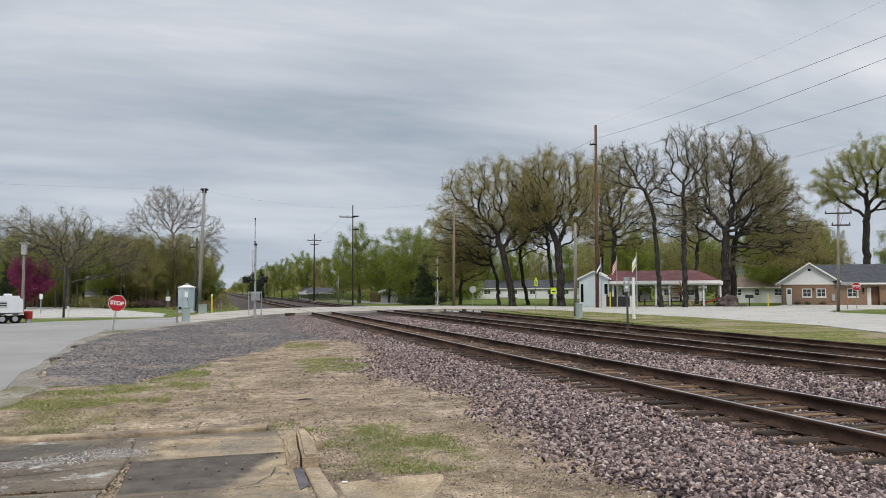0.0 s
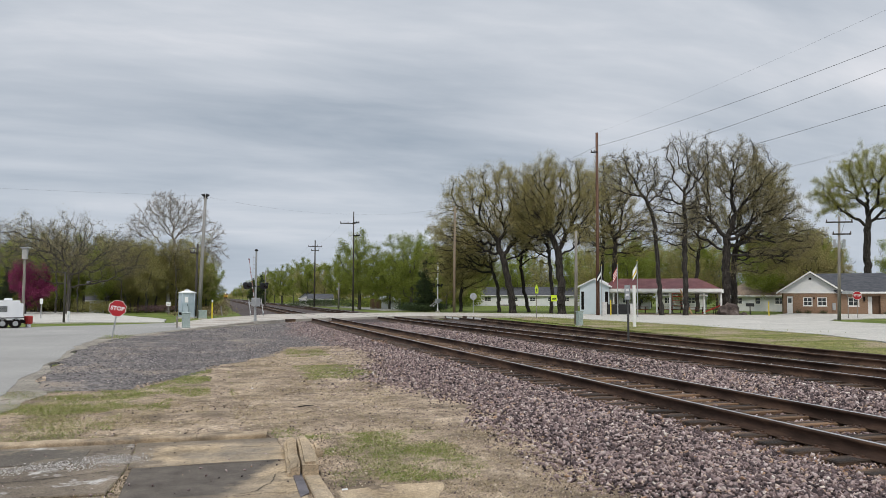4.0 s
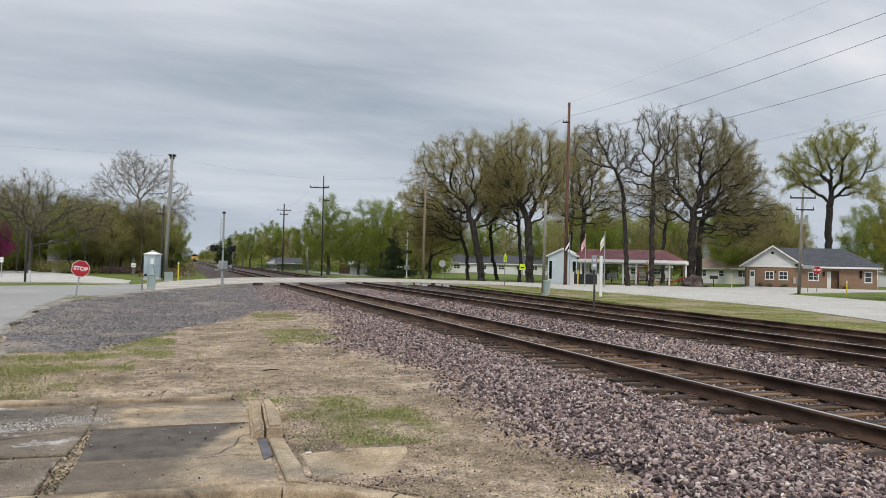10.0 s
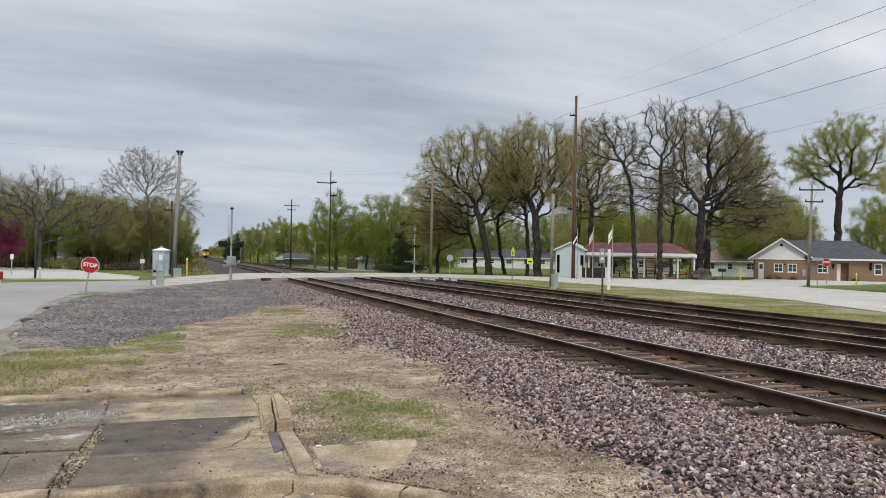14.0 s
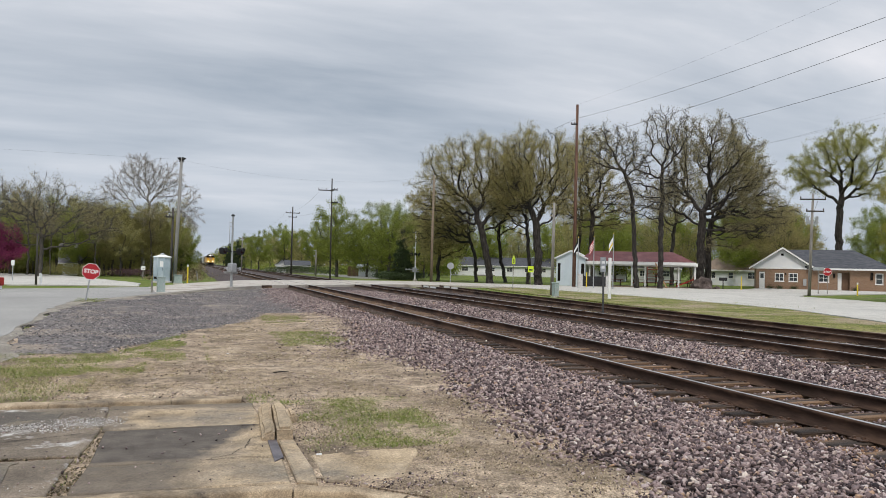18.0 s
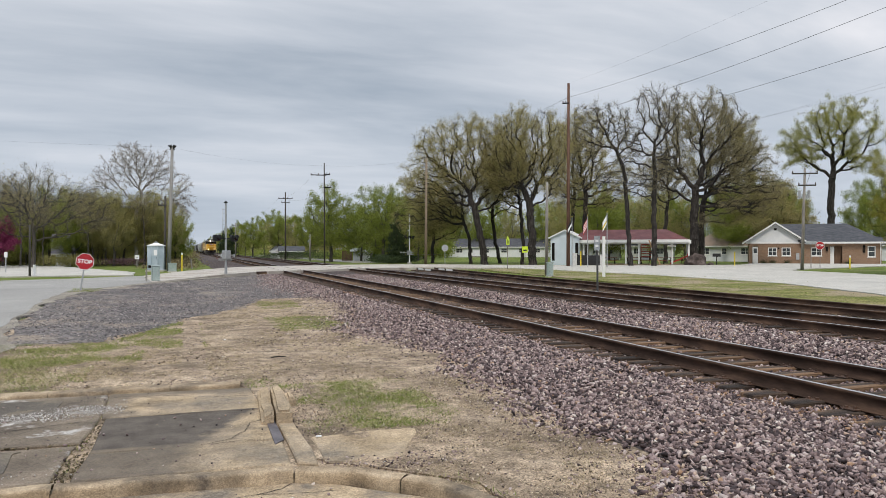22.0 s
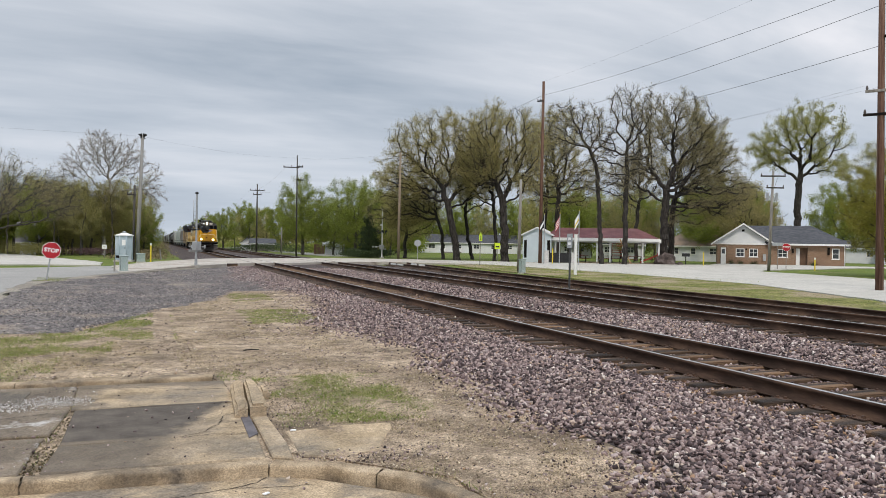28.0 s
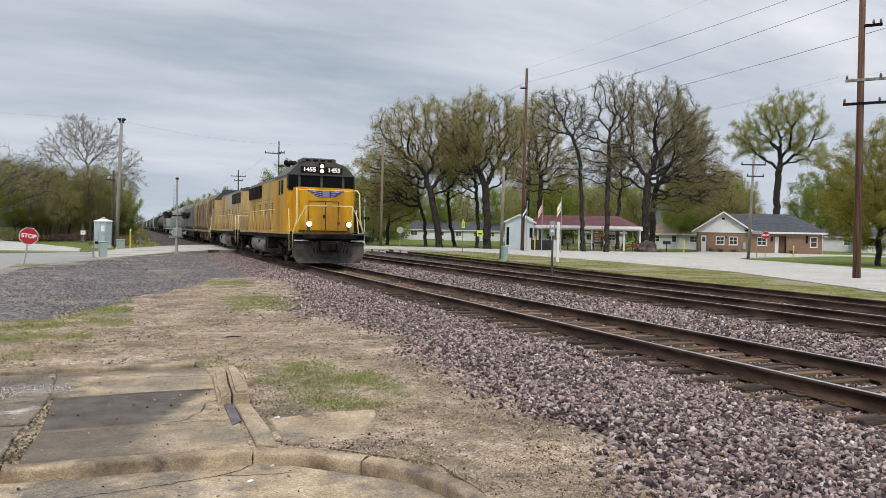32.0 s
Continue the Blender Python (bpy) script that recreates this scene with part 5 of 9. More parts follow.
def stand(px, metres, yaw=MID, s=1.0):
    """A place by bearing and true distance, turned so that the thing's x runs across the view."""
    a = yaw + math.degrees(math.atan((px - 784.0) / 1332.0))
    return pose(metres * math.sin(radians(a)), metres * math.cos(radians(a)), -0.08, 0, 0, -a) @ Matrix.Scale(s, 4)


OL, BU, GR, LI, DK, PK, BR, MP = (LEAVES[k] for k in ("olive", "bud", "green", "lime", "dark", "pink", "brown", "maple"))
# the old oaks in the park
OAKS = "oaks in the park"
LEAFY = dict(goals=3200, clumps=420, spread=0.4, kill=0.55, twigs=3, leaf_spread=0.19, shell=0.45, gaps=0.7, lift=0.0, wander=0.48, heft=0.68, tip=0.012, group=OAKS)
BARE = dict(goals=1500, clumps=120, spread=0.5, kill=0.6, twigs=5, leaf_spread=0.16, wander=0.42, shell=0.6, lift=0.0, heft=0.68, tip=0.013, group=OAKS)
tree("oak_tree", "spreading old oak with young olive leaves", stand(866, 88, s=1.06), [(0.2, 0, -0.1), (0, 0, 2.2), (-0.7, 0, 5.0), (-0.9, 0, 6.4)],
     [(-2.4, 0.6, 12.0, 7.0, 4.4, 5.4), (-5.6, 1.2, 9.0, 4.6, 3.2, 3.6), (1.8, 0.5, 11.5, 3.8, 4.2, 5.0)], 0.4, 11, BARK, OL, 115000, 0.08, **LEAFY)
tree("oak_tree", "thick-trunked old oak with young olive leaves", stand(953, 86, s=1.04), [(0.1, 0, -0.1), (0, 0, 2.5), (-0.1, 0, 5.0), (-0.3, 0, 7.0)],
     [(-1.2, 0, 12.8, 5.8, 5.0, 5.2), (1.8, 0, 12.0, 3.0, 4.0, 5.6), (-3.2, 0, 10.2, 3.6, 3.6, 3.6)], 0.45, 12, BARK, OL, 98000, 0.08, **LEAFY)
LEAFY.update(goals=1500, clumps=190)
tree("oak_tree", "slender oak with olive leaves beside a thicker one", stand(936, 89), [(0, 0, -0.1), (0.05, 0, 3), (-0.2, 0, 7.0)],
     [(-1.2, 1, 12.0, 4.4, 4.2, 4.8), (-3.2, 1, 8.6, 3.0, 3.0, 3.0)], 0.22, 13, BARK, OL, 24000, 0.1, **LEAFY)
tree("oak_tree", "slender oak with olive leaves behind two others", stand(844, 93), [(0, 0, -0.1), (-0.1, 0, 3), (-0.9, 0, 5.4)],
     [(-3.8, 0, 8.8, 5.4, 4.0, 4.4), (-6.2, 0, 6.2, 3.8, 3.0, 3.4)], 0.22, 31, BARK, OL, 30000, 0.1, **LEAFY)
tree("oak_tree", "oak with olive leaves leaning away from the railway", stand(888, 95), [(0.6, 0, -0.1), (0, 0, 3), (-0.4, 0, 6.4)],
     [(0.6, 0, 10.8, 5.0, 4.0, 4.4)], 0.23, 34, BARK, OL, 20000, 0.1, **LEAFY)
tree("oak_tree", "smaller oak at the park corner with brownish leaves", stand(776, 96), [(0, 0, -0.1), (0.1, 0, 2.5), (0.2, 0, 4.4)],
     [(0.4, 0, 7.0, 3.8, 3.4, 4.8), (2.6, 0, 6.5, 3.0, 3.0, 4.0)], 0.22, 41, BARK, OL, 46000, 0.1, **LEAFY)
tree("oak_tree", "half-bare oak with sparse olive leaves", stand(1047, 97), [(0, 0, -0.1), (0, 0, 5), (0.1, 0, 9)],
     [(-0.6, 0, 16.0, 4.4, 4.0, 4.6), (2.2, 0, 10.5, 5.2, 4.0, 4.6), (-2.5, 0, 10, 3.8, 3.4, 4.6)], 0.34, 17, BARK, OL, 44000, 0.1, **{**LEAFY, "goals": 1900, "clumps": 150})
tree("oak_tree", "half-bare oak with thin olive leaves behind the pavilion", stand(1024, 104), [(0, 0, -0.1), (0, 0, 5), (0.2, 0, 8)],
     [(-0.2, 0, 13.6, 5.0, 4.0, 6.4)], 0.3, 35, BARK, OL, 36000, 0.105, **LEAFY)
tree("oak_tree", "tall bare oak with a crooked trunk before the pavilion", stand(1129, 80, s=0.93), [(0, 0, -0.1), (-0.35, 0, 5), (-0.6, 0, 9.6), (-1.0, 0, 11.6), (-1.7, 0, 13.2)],
     [(-3.2, 0, 16.2, 3.6, 3.2, 2.6), (-0.4, 0, 15.0, 2.3, 3.0, 3.0), (-4.6, 0, 13.6, 2.2, 2.6, 2.2), (-2.4, 0, 10.0, 2.0, 1.8, 2.0)], 0.26, 14, BARK, BU, 13000, 0.085, **BARE)
tree("oak_tree", "tall bare oak with upright crooked limbs", stand(1170, 80, s=0.93), [(0, 0, -0.1), (0.0, 0, 5), (0.1, 0, 10), (0, 0, 12.4)],
     [(-0.7, 0, 17.8, 2.3, 2.6, 2.8), (1.7, 0, 17.4, 2.2, 2.6, 3.2), (-2.6, 0, 13.0, 2.6, 2.6, 3.0), (1.6, 0, 12.0, 2.8, 2.6, 3.4), (-1.8, 0, 9.0, 3.0, 2.6, 1.8)], 0.3, 15, BARK, BU, 12000, 0.085, **{**BARE, "goals": 2000, "clumps": 160})
tree("oak_tree", "huge gnarled old oak, nearly bare, with low sweeping limbs", stand(1240, 87), [(0, 0, -0.1), (0.1, 0, 4.6), (0.2, 0, 8.4)],
     [(-1.6, 0, 15.4, 3.8, 4.2, 4.2), (2.2, 0, 15.4, 3.8, 4.2, 4.6), (4.6, 0, 11.4, 4.2, 4.4, 4.2), (6.2, 0, 7.6, 4.4, 4.0, 3.0), (-3.2, 0, 10.2, 2.8, 3.6, 2.8), (4.8, 0, 15.6, 2.2, 2.4, 2.2)],
     0.48, 16, BARK, BU, 95000, 0.085, **{**BARE, "goals": 3600, "clumps": 280})
tree("oak_tree", "second trunk of gnarled oak with dull olive leaves", stand(1253, 90), [(0, 0, -0.1), (0.1, 0, 4), (0.4, 0, 7.6)],
     [(2.6, 0, 12.4, 5.0, 4.0, 4.8), (5.6, 0, 8.0, 5.0, 4.0, 3.8)], 0.36, 32, BARK, OL, 85000, 0.085, **{**LEAFY, "goals": 2000, "clumps": 160})
tree("oak_tree", "low oak with dull olive leaves beside the brick house", stand(1384, 108), [(0, 0, -0.1), (0, 0, 2), (0.1, 0, 3.6)],
     [(0.4, 0, 6.2, 4.8, 4.0, 4.6), (2.6, 0, 4.8, 3.8, 3.4, 3.4)], 0.24, 36, BARK, OL, 46000, 0.12, **{**LEAFY, "goals": 900})
tree("oak_tree", "thin bare oak behind the pavilion", stand(1190, 104), [(0, 0, -0.1), (0, 0, 5), (0.3, 0, 8)],
     [(0.4, 0, 12.0, 4.8, 4.0, 5.0)], 0.26, 37, BARK, BU, 22000, 0.1, **{**BARE, "goals": 1100})
tree("elm_tree", "tall thick-trunked tree with light yellow-green leaves", stand(1485, 129), [(0, 0, -0.1), (0.0, 0, 8), (0.2, 0, 13.2)],
     [(0.2, 0, 21.8, 4.2, 5.0, 4.0), (-2.8, 0, 19.4, 5.0, 6.0, 5.0), (3.0, 0, 19.4, 5.0, 6.0, 5.0), (-4.4, 0, 16.4, 4.4, 5.0, 3.6), (4.4, 0, 16.4, 4.0, 5.0, 3.4)], 0.56, 18, BARK, LI, 52000, 0.14, 1900, 110, 0.6, 0.55, 0.8, wander=0.42, lift=0.0, leaf_spread=0.22, shell=0.26, tip=0.014, heft=0.7, gaps=0.8)
tree("maple_tree", "young maple with dense yellow-green leaves on a lawn", stand(1556, 62, YAW1), [(0, 0, -0.1), (0, 0, 1.4), (0, 0, 3)],
     [(0, 0, 6.4, 4.8, 4.8, 4.6), (0, 0, 3.6, 4.8, 4.8, 2.8)], 0.2, 19, BARK, MP, 150000, 0.08, 1900, 220, 0.45, 0.34, 0.55, leaf_spread=0.15, shell=0.4)
# greener trees towards the crossing
GREEN = dict(goals=760, clumps=90, spread=0.5, step=0.5, kill=0.8, twigs=2, leaf_spread=0.25, tip=0.014, shell=0.42)
green_a = tree("green_tree", "leafy tree in fresh spring green", place(728, 122, 0, 1.05), [(0, 0, -0.1), (0, 0, 2.0), (0.1, 0, 3.4)],
               [(0, 0, 8.2, 5.4, 5.2, 5.6), (0.4, 0, 4.4, 5.6, 5.2, 3.4)], 0.26, 20, GREY_BARK, GR, 44000, 0.14, **{**GREEN, "goals": 1000, "clumps": 130})
green_b = tree("green_tree", "leafy tree in fresh spring green", place(637, 128, 40, 1.15), [(0, 0, -0.1), (0, 0, 1.8), (-0.1, 0, 3.2)],
               [(0.2, 0, 7.2, 4.8, 4.6, 4.8), (-0.6, 0, 4.4, 4.6, 4.4, 2.8)], 0.24, 21, GREY_BARK, GR, 36000, 0.14, **{**GREEN, "goals": 900, "clumps": 110})
brown_a = tree("wood_tree", "thin woodland tree with brownish buds", place(205, 118, 0), [(0, 0, -0.1), (0.1, 0, 2.6), (0, 0, 4.4)],
               [(0, 0, 7.6, 4.4, 4.4, 4.4)], 0.17, 22, GREY_BARK, BR, 16000, 0.11, **GREEN)
brown_b = tree("wood_tree", "woodland tree with dull olive leaves", place(345, 128, 0), [(0, 0, -0.1), (0, 0, 2.0), (0.2, 0, 3.6)],
               [(0, 0, 8.0, 4.6, 4.6, 5.2), (0.5, 0, 4.4, 4.0, 4.0, 3.0)], 0.18, 23, GREY_BARK, BR, 30000, 0.13, **GREEN)
tree("sycamore_tree", "bare pale-barked sycamore before the woods", stand(251, 92, s=0.89), [(0.2, 0, -0.1), (0.1, 0, 4), (0.2, 0, 6.6), (0.9, 0, 8.6)],
     [(-0.4, 0, 13.0, 3.7, 3.4, 3.6), (2.4, 0, 12.2, 3.2, 3.2, 3.4), (-3.6, 0, 11.0, 2.4, 2.6, 2.2), (5.8, 0, 9.4, 2.2, 2.2, 3.0), (6.3, 0, 7.4, 1.8, 1.8, 2.0), (-2.4, 0, 8.2, 2.2, 2.0, 1.8)],
     0.24, 24, PALE_BARK, None, 0, goals=3400, clumps=320, spread=0.4, kill=0.45, wander=0.26, lift=0.05, twigs=8, tip=0.0125)
tree("bare_tree", "dark bare spreading tree at the edge of the lot", stand(72, 83), [(0, 0, -0.1), (0.1, 0, 2.2), (0, 0, 3.8)],
     [(0, 0, 6.6, 4.6, 4.0, 3.8), (4.2, 0, 6.2, 4.0, 3.4, 3.4), (-4.0, 0, 7.0, 4.0, 3.4, 3.2)], 0.2, 25, GREY_BARK, BU, 26000, 0.08, goals=3000, clumps=260, spread=0.45, kill=0.5, twigs=4, wander=0.42, lift=0.0)
bare_b = tree("bare_tree", "bare grey tree at the edge of the woods", place(60, 112, 0), [(0, 0, -0.1), (0.1, 0, 3.2), (0, 0, 4.8)],
              [(0, 0, 8.8, 5.6, 5.2, 4.0)], 0.28, 33, GREY_BARK, BU, 14000, 0.1, goals=1300, clumps=120, spread=0.5, kill=0.65, twigs=3, wander=0.36, lift=0.0)
tree("redbud_tree", "redbud in full magenta-pink blossom", stand(-5, 84), [(0, 0, -0.1), (0.1, 0, 0.7), (0, 0, 1.3)],
     [(0, 0, 3.4, 2.7, 2.7, 2.6), (0.6, 0, 2.6, 2.4, 2.4, 1.9)], 0.12, 26, BARK, PK, 42000, 0.08, 600, 90, 0.35, 0.3, 0.45, leaf_spread=0.15)
conifer = tree("conifer_tree", "dense dark green conifer", place(752, 112, 0, 0.8), [(0, 0, -0.1), (0, 0, 4), (0, 0, 8.0)],
               [(0, 0, 2.2, 2.7, 2.7, 2.2), (0, 0, 4.4, 2.2, 2.2, 2.2), (0, 0, 6.6, 1.5, 1.5, 2.0), (0, 0, 8.4, 0.7, 0.7, 1.4)], 0.16, 27, BARK, DK, 26000, 0.14, 800, 110, 0.25, 0.4, 0.5, twigs=1, leaf_spread=0.18)
thin = tree("wood_tree", "thin dark woodland trunk with few buds", place(100, 104, 0), [(0, 0, -0.1), (0.1, 0, 4), (-0.1, 0, 7)],
            [(0, 0, 9.0, 2.8, 2.8, 3.8)], 0.12, 38, GREY_BARK, BU, 6000, 0.1, goals=400, clumps=40, spread=0.5, kill=0.7)
# the rest of the woods, by kind
r_ = random.Random(5)
for px, d, s, src in [(-30, 112, 0.9, conifer), (12, 100, 0.85, conifer), (462, 210, 1.25, conifer), (448, 260, 1.3, conifer)]:
    copy_thing(src, place(px, d, r_.uniform(0, 360), s))
for px, d, s, src in [(165, 112, 0.8, green_b), (255, 122, 0.85, brown_a), (300, 124, 0.85, brown_b), (318, 136, 0.95, brown_b), (348, 132, 0.85, brown_b), (230, 130, 0.95, brown_b), (20, 125, 0.95, bare_b),
                      (150, 128, 0.9, bare_b), (95, 130, 0.85, brown_b), (-20, 130, 0.9, brown_a), (185, 140, 1.0, brown_a), (270, 110, 0.55, brown_a), (360, 150, 0.85, brown_b), (358, 168, 0.8, green_b),
                      (72, 118, 0.7, green_b), (130, 135, 0.8, green_a), (40, 140, 0.95, brown_b), (340, 112, 0.6, green_b), (216, 103, 0.9, thin), (224, 106, 1.0, thin), (140, 104, 0.95, thin), (312, 106, 1.0, thin), (232, 106, 0.9, brown_b), (262, 106, 0.85, brown_b), (300, 108, 0.95, brown_b), (328, 108, 0.85, brown_b), (150, 112, 0.9, green_b), (110, 118, 1.0, brown_b), (60, 112, 0.9, brown_b), (20, 112, 0.9, green_a), (200, 112, 0.95, brown_b),
                      (212, 108, 0.45, green_b), (346, 118, 0.62, brown_b), (240, 114, 0.85, brown_b), (110, 112, 0.75, brown_b), (282, 118, 0.9, brown_b), (325, 120, 0.9, brown_b), (60, 122, 0.95, green_b), (195, 126, 1.0, green_a), (5, 118, 0.8, green_a), (352, 140, 0.8, brown_b)]:
    copy_thing(src, place(px, d, r_.uniform(0, 360), s))
for px, d, s, src in [(690, 132, 0.85, green_a), (705, 145, 0.9, green_b), (765, 128, 1.0, brown_b), (775, 150, 1.15, green_a), (668, 160, 0.9, green_a), (600, 165, 0.95, green_b), (575, 225, 1.1, brown_b), (545, 228, 1.15, green_b), (520, 225, 1.05, brown_a),
                      (500, 190, 0.85, green_b), (487, 215, 0.85, brown_a), (475, 250, 0.95, green_a), (466, 300, 1.0, brown_b), (456, 350, 0.95, green_b), (447, 400, 0.95, green_a), (438, 460, 1.0, brown_b), (430, 540, 0.95, green_b),
                      (424, 640, 0.95, brown_b), (418, 760, 0.95, green_b), (413, 900, 1.0, brown_b), (625, 200, 1.0, brown_b), (800, 172, 1.1, green_a), (840, 190, 1.2, green_b), (930, 195, 1.3, green_a), (1030, 165, 1.15, green_a), (1065, 180, 1.2, brown_b), (1150, 175, 1.1, green_a), (1245, 180, 1.15, green_b), (1350, 175, 1.15, brown_b), (1395, 150, 0.95, green_b), (1425, 165, 1.1, green_a),
                      (1455, 185, 1.15, green_b), (1600, 190, 1.2, green_b), (1640, 170, 1.2, green_a), (1700, 160, 1.2, green_b), (1780, 170, 1.3, brown_b),
                      (815, 150, 0.95, brown_b), (860, 158, 1.0, green_a), (905, 150, 0.95, green_b), (955, 155, 1.0, brown_b), (1005, 150, 1.0, green_a), (1048, 150, 0.95, brown_b), (1088, 155, 1.0, green_b), (1130, 148, 0.95, green_a),
                      (1175, 152, 1.0, brown_b), (1222, 150, 1.0, green_a), (1268, 150, 0.95, brown_b), (1322, 152, 1.05, green_b), (1370, 142, 0.95, green_a), (1410, 138, 0.9, brown_b), (1440, 150, 0.95, green_a), (750, 140, 1.0, green_b), (790, 138, 1.0, brown_b),
                      (1110, 138, 1.0, green_b), (1205, 142, 1.0, brown_b), (1365, 136, 1.0, green_b), (1400, 140, 1.05, green_a), (1430, 138, 0.95, green_b), (560, 270, 1.3, brown_b), (530, 280, 1.3, green_a)]:
    if px > 800 and d > 130 and not 838 < px < 1032:
        s *= 1.22
    elif src is not brown_a:
        s *= 1.05
    if 838 < px < 1032 and d < 212:
        d, s = d * 1.36, s * 1.25
    copy_thing(src, place(px, d, r_.uniform(0, 360), s))

# fresh green and brown ones at the edge of the lot
for px, d, s, src in [(142, 90, 0.6, green_b), (322, 100, 0.55, green_a), (200, 91, 0.8, brown_b), (232, 93, 0.8, brown_b), (214, 89, 0.62, brown_a), (270, 93, 0.66, brown_b), (176, 90, 0.6, brown_a), (20, 92, 0.6, green_a), (304, 97, 0.7, brown_b)]:
    copy_thing(src, stand(px, d, s=s))

# undergrowth and the far edge of the woods: nobody could count it
def thicket(name, lines, material, label, n, size):
    """Uneven heaps of leaves along lines of (px, dist, height)."""
    r = np.random.default_rng(len(name))
    C = []
    for (p0, d0, h0), (p1, d1, h1) in zip(lines, lines[1:]):
        u = r.uniform(0, 1, n)
        x0, y0 = sight(p0, d0)
        x1, y1 = sight(p1, d1)
        x, y = x0 + (x1 - x0) * u, y0 + (y1 - y0) * u
        hump = np.array([0.6 + 0.55 * noise.noise(Vector((a * 0.28, b * 0.28, 2.0))) + 0.3 * noise.noise(Vector((a * 0.9, b * 0.9, 5.0))) for a, b in zip(x, y)])
        h = (h0 + (h1 - h0) * u) * np.clip(hump, 0.15, 1.2)
        z = h * np.sqrt(r.uniform(0, 1, n))
        C.append(np.stack([x + r.normal(0, 1.1, n), y + r.normal(0, 1.1, n), z * NEAR - 0.05], -1))
    C = np.concatenate(C)
    ob = new(name, raw_mesh(name, *leaf_quads(C, size, r), material))
    return tagged(ob, label, "bushes", kind="stuff")


thicket("undergrowth", [(-60, 118, 2.6), (60, 112, 2.2), (150, 122, 2.4), (250, 116, 2.2), (330, 118, 3.0), (352, 125, 4.5), (366, 150, 2.5)], BR, "tangled brown undergrowth below the trees", 8000, 0.2)
thicket("green_bushes", [(-60, 124, 6.5), (40, 128, 6.0), (170, 132, 6.5), (300, 130, 6.5), (350, 138, 6.0), (364, 165, 3.5)], GR, "green bushes under the woodland edge", 8000, 0.22)
thicket("park_hedge", [(690, 150, 3.0), (760, 150, 4.0), (775, 165, 7.0), (835, 185, 8.0), (840, 232, 11.0), (1030, 232, 11.0), (1045, 185, 9.0), (1100, 185, 10.0), (1300, 190, 10.0), (1420, 180, 9.0), (1600, 205, 9.0), (1800, 200, 9.0)], GR, "green hedges and distant woodland behind the park", 8500, 0.4)
thicket("far_woods", [(404, 900, 6.0), (412, 1000, 7.0), (440, 700, 8.0), (470, 420, 8.0), (540, 260, 7.0), (640, 230, 8.0), (760, 230, 9.0)], BR, "distant hazy woodland along the railway", 3200, 0.8)
thicket("trackside_scrub", [(352, 82, 0.5), (366, 100, 0.9), (376, 130, 1.4), (386, 200, 2.0), (393, 400, 2.5)], island_mat("dry_scrub", [(0.0, (0.11, 0.085, 0.045)), (0.5, (0.21, 0.165, 0.09)), (1.0, (0.33, 0.27, 0.15))], 0.9, 0, leaf=True), "low brown scrub beside the railway bank", 2200, 0.2)

thicket("dark_bushes", [(734, 116, 0.9), (742, 112, 1.7), (752, 112, 1.7), (762, 114, 1.1)], DK, "dark green bushes by the far gate", 6000, 0.14)
thicket("low_hedge", [(520, 168, 1.2), (548, 164, 2.0), (575, 160, 1.7), (600, 154, 2.2), (640, 146, 1.6)], DK, "low dark hedge before the far cottage", 2200, 0.14)
thicket("cottage_bushes", [(156, 103, 1.5), (170, 103, 2.0), (186, 103, 2.1), (198, 103, 1.7), (214, 104, 1.0)], BR, "low olive bushes before the woodland house", 1300, 0.12)
thicket("lilac_bushes", [(262, 104, 1.4), (272, 104, 2.2), (282, 104, 1.2)], island_mat("mauve_twigs", [(0.0, (0.12, 0.07, 0.07)), (0.5, (0.19, 0.115, 0.12)), (1.0, (0.3, 0.2, 0.2))], 0.8, 0, leaf=True), "mauve-brown budding bush at the woodland edge", 1100, 0.12)
thicket("crossing_bushes", [(470, 250, 2.4), (545, 235, 2.6), (600, 190, 2.0), (640, 150, 2.2), (700, 146, 3.4)], GR, "leafy green bushes beyond the crossing", 3500, 0.22)

# ---- the train ----
YEL = mat("loco_yellow", (0.62, 0.31, 0.004), (0.68, 0.35, 0.006), (0.44, 0.22, 0.02), scale=0.7, fine=14, rough=0.42, bump=0.06, fine_amt=0.14, stretch=(1, 1, 0.3))
OLDYEL = mat("grimy_yellow", (0.52, 0.37, 0.13), (0.43, 0.31, 0.14), (0.27, 0.2, 0.12), scale=0.8, fine=8, rough=0.6, bump=0.08, fine_amt=0.3, stretch=(1, 1, 0.25))
LGREY = mat("loco_grey", (0.055, 0.055, 0.055), (0.08, 0.078, 0.075), scale=0.8, fine=12, rough=0.5, bump=0.06)
RADG = mat("radiator_grey", (0.33, 0.33, 0.32), (0.42, 0.41, 0.39), scale=1.2, fine=10, rough=0.6, bump=0.1)
DARK = mat("underframe_black", (0.007, 0.0065, 0.006), (0.014, 0.012, 0.011), (0.035, 0.028, 0.022), scale=1.2, fine=14, rough=0.9, bump=0.25, spec=0.08)
PLOW = mat("scuffed_plow", (0.02, 0.018, 0.017), (0.04, 0.035, 0.032), (0.1, 0.085, 0.075), scale=1.6, fine=12, rough=0.6, bump=0.15)
TANKG = mat("fuel_tank_grey", (0.19, 0.175, 0.16), (0.28, 0.265, 0.245), (0.1, 0.09, 0.08), scale=0.9, fine=10, rough=0.6, bump=0.1)
GLASS = mat("cab_glass", (0.004, 0.004, 0.005), (0.006, 0.006, 0.007), scale=1.5, rough=0.1, bump=0.0, spec=0.1)
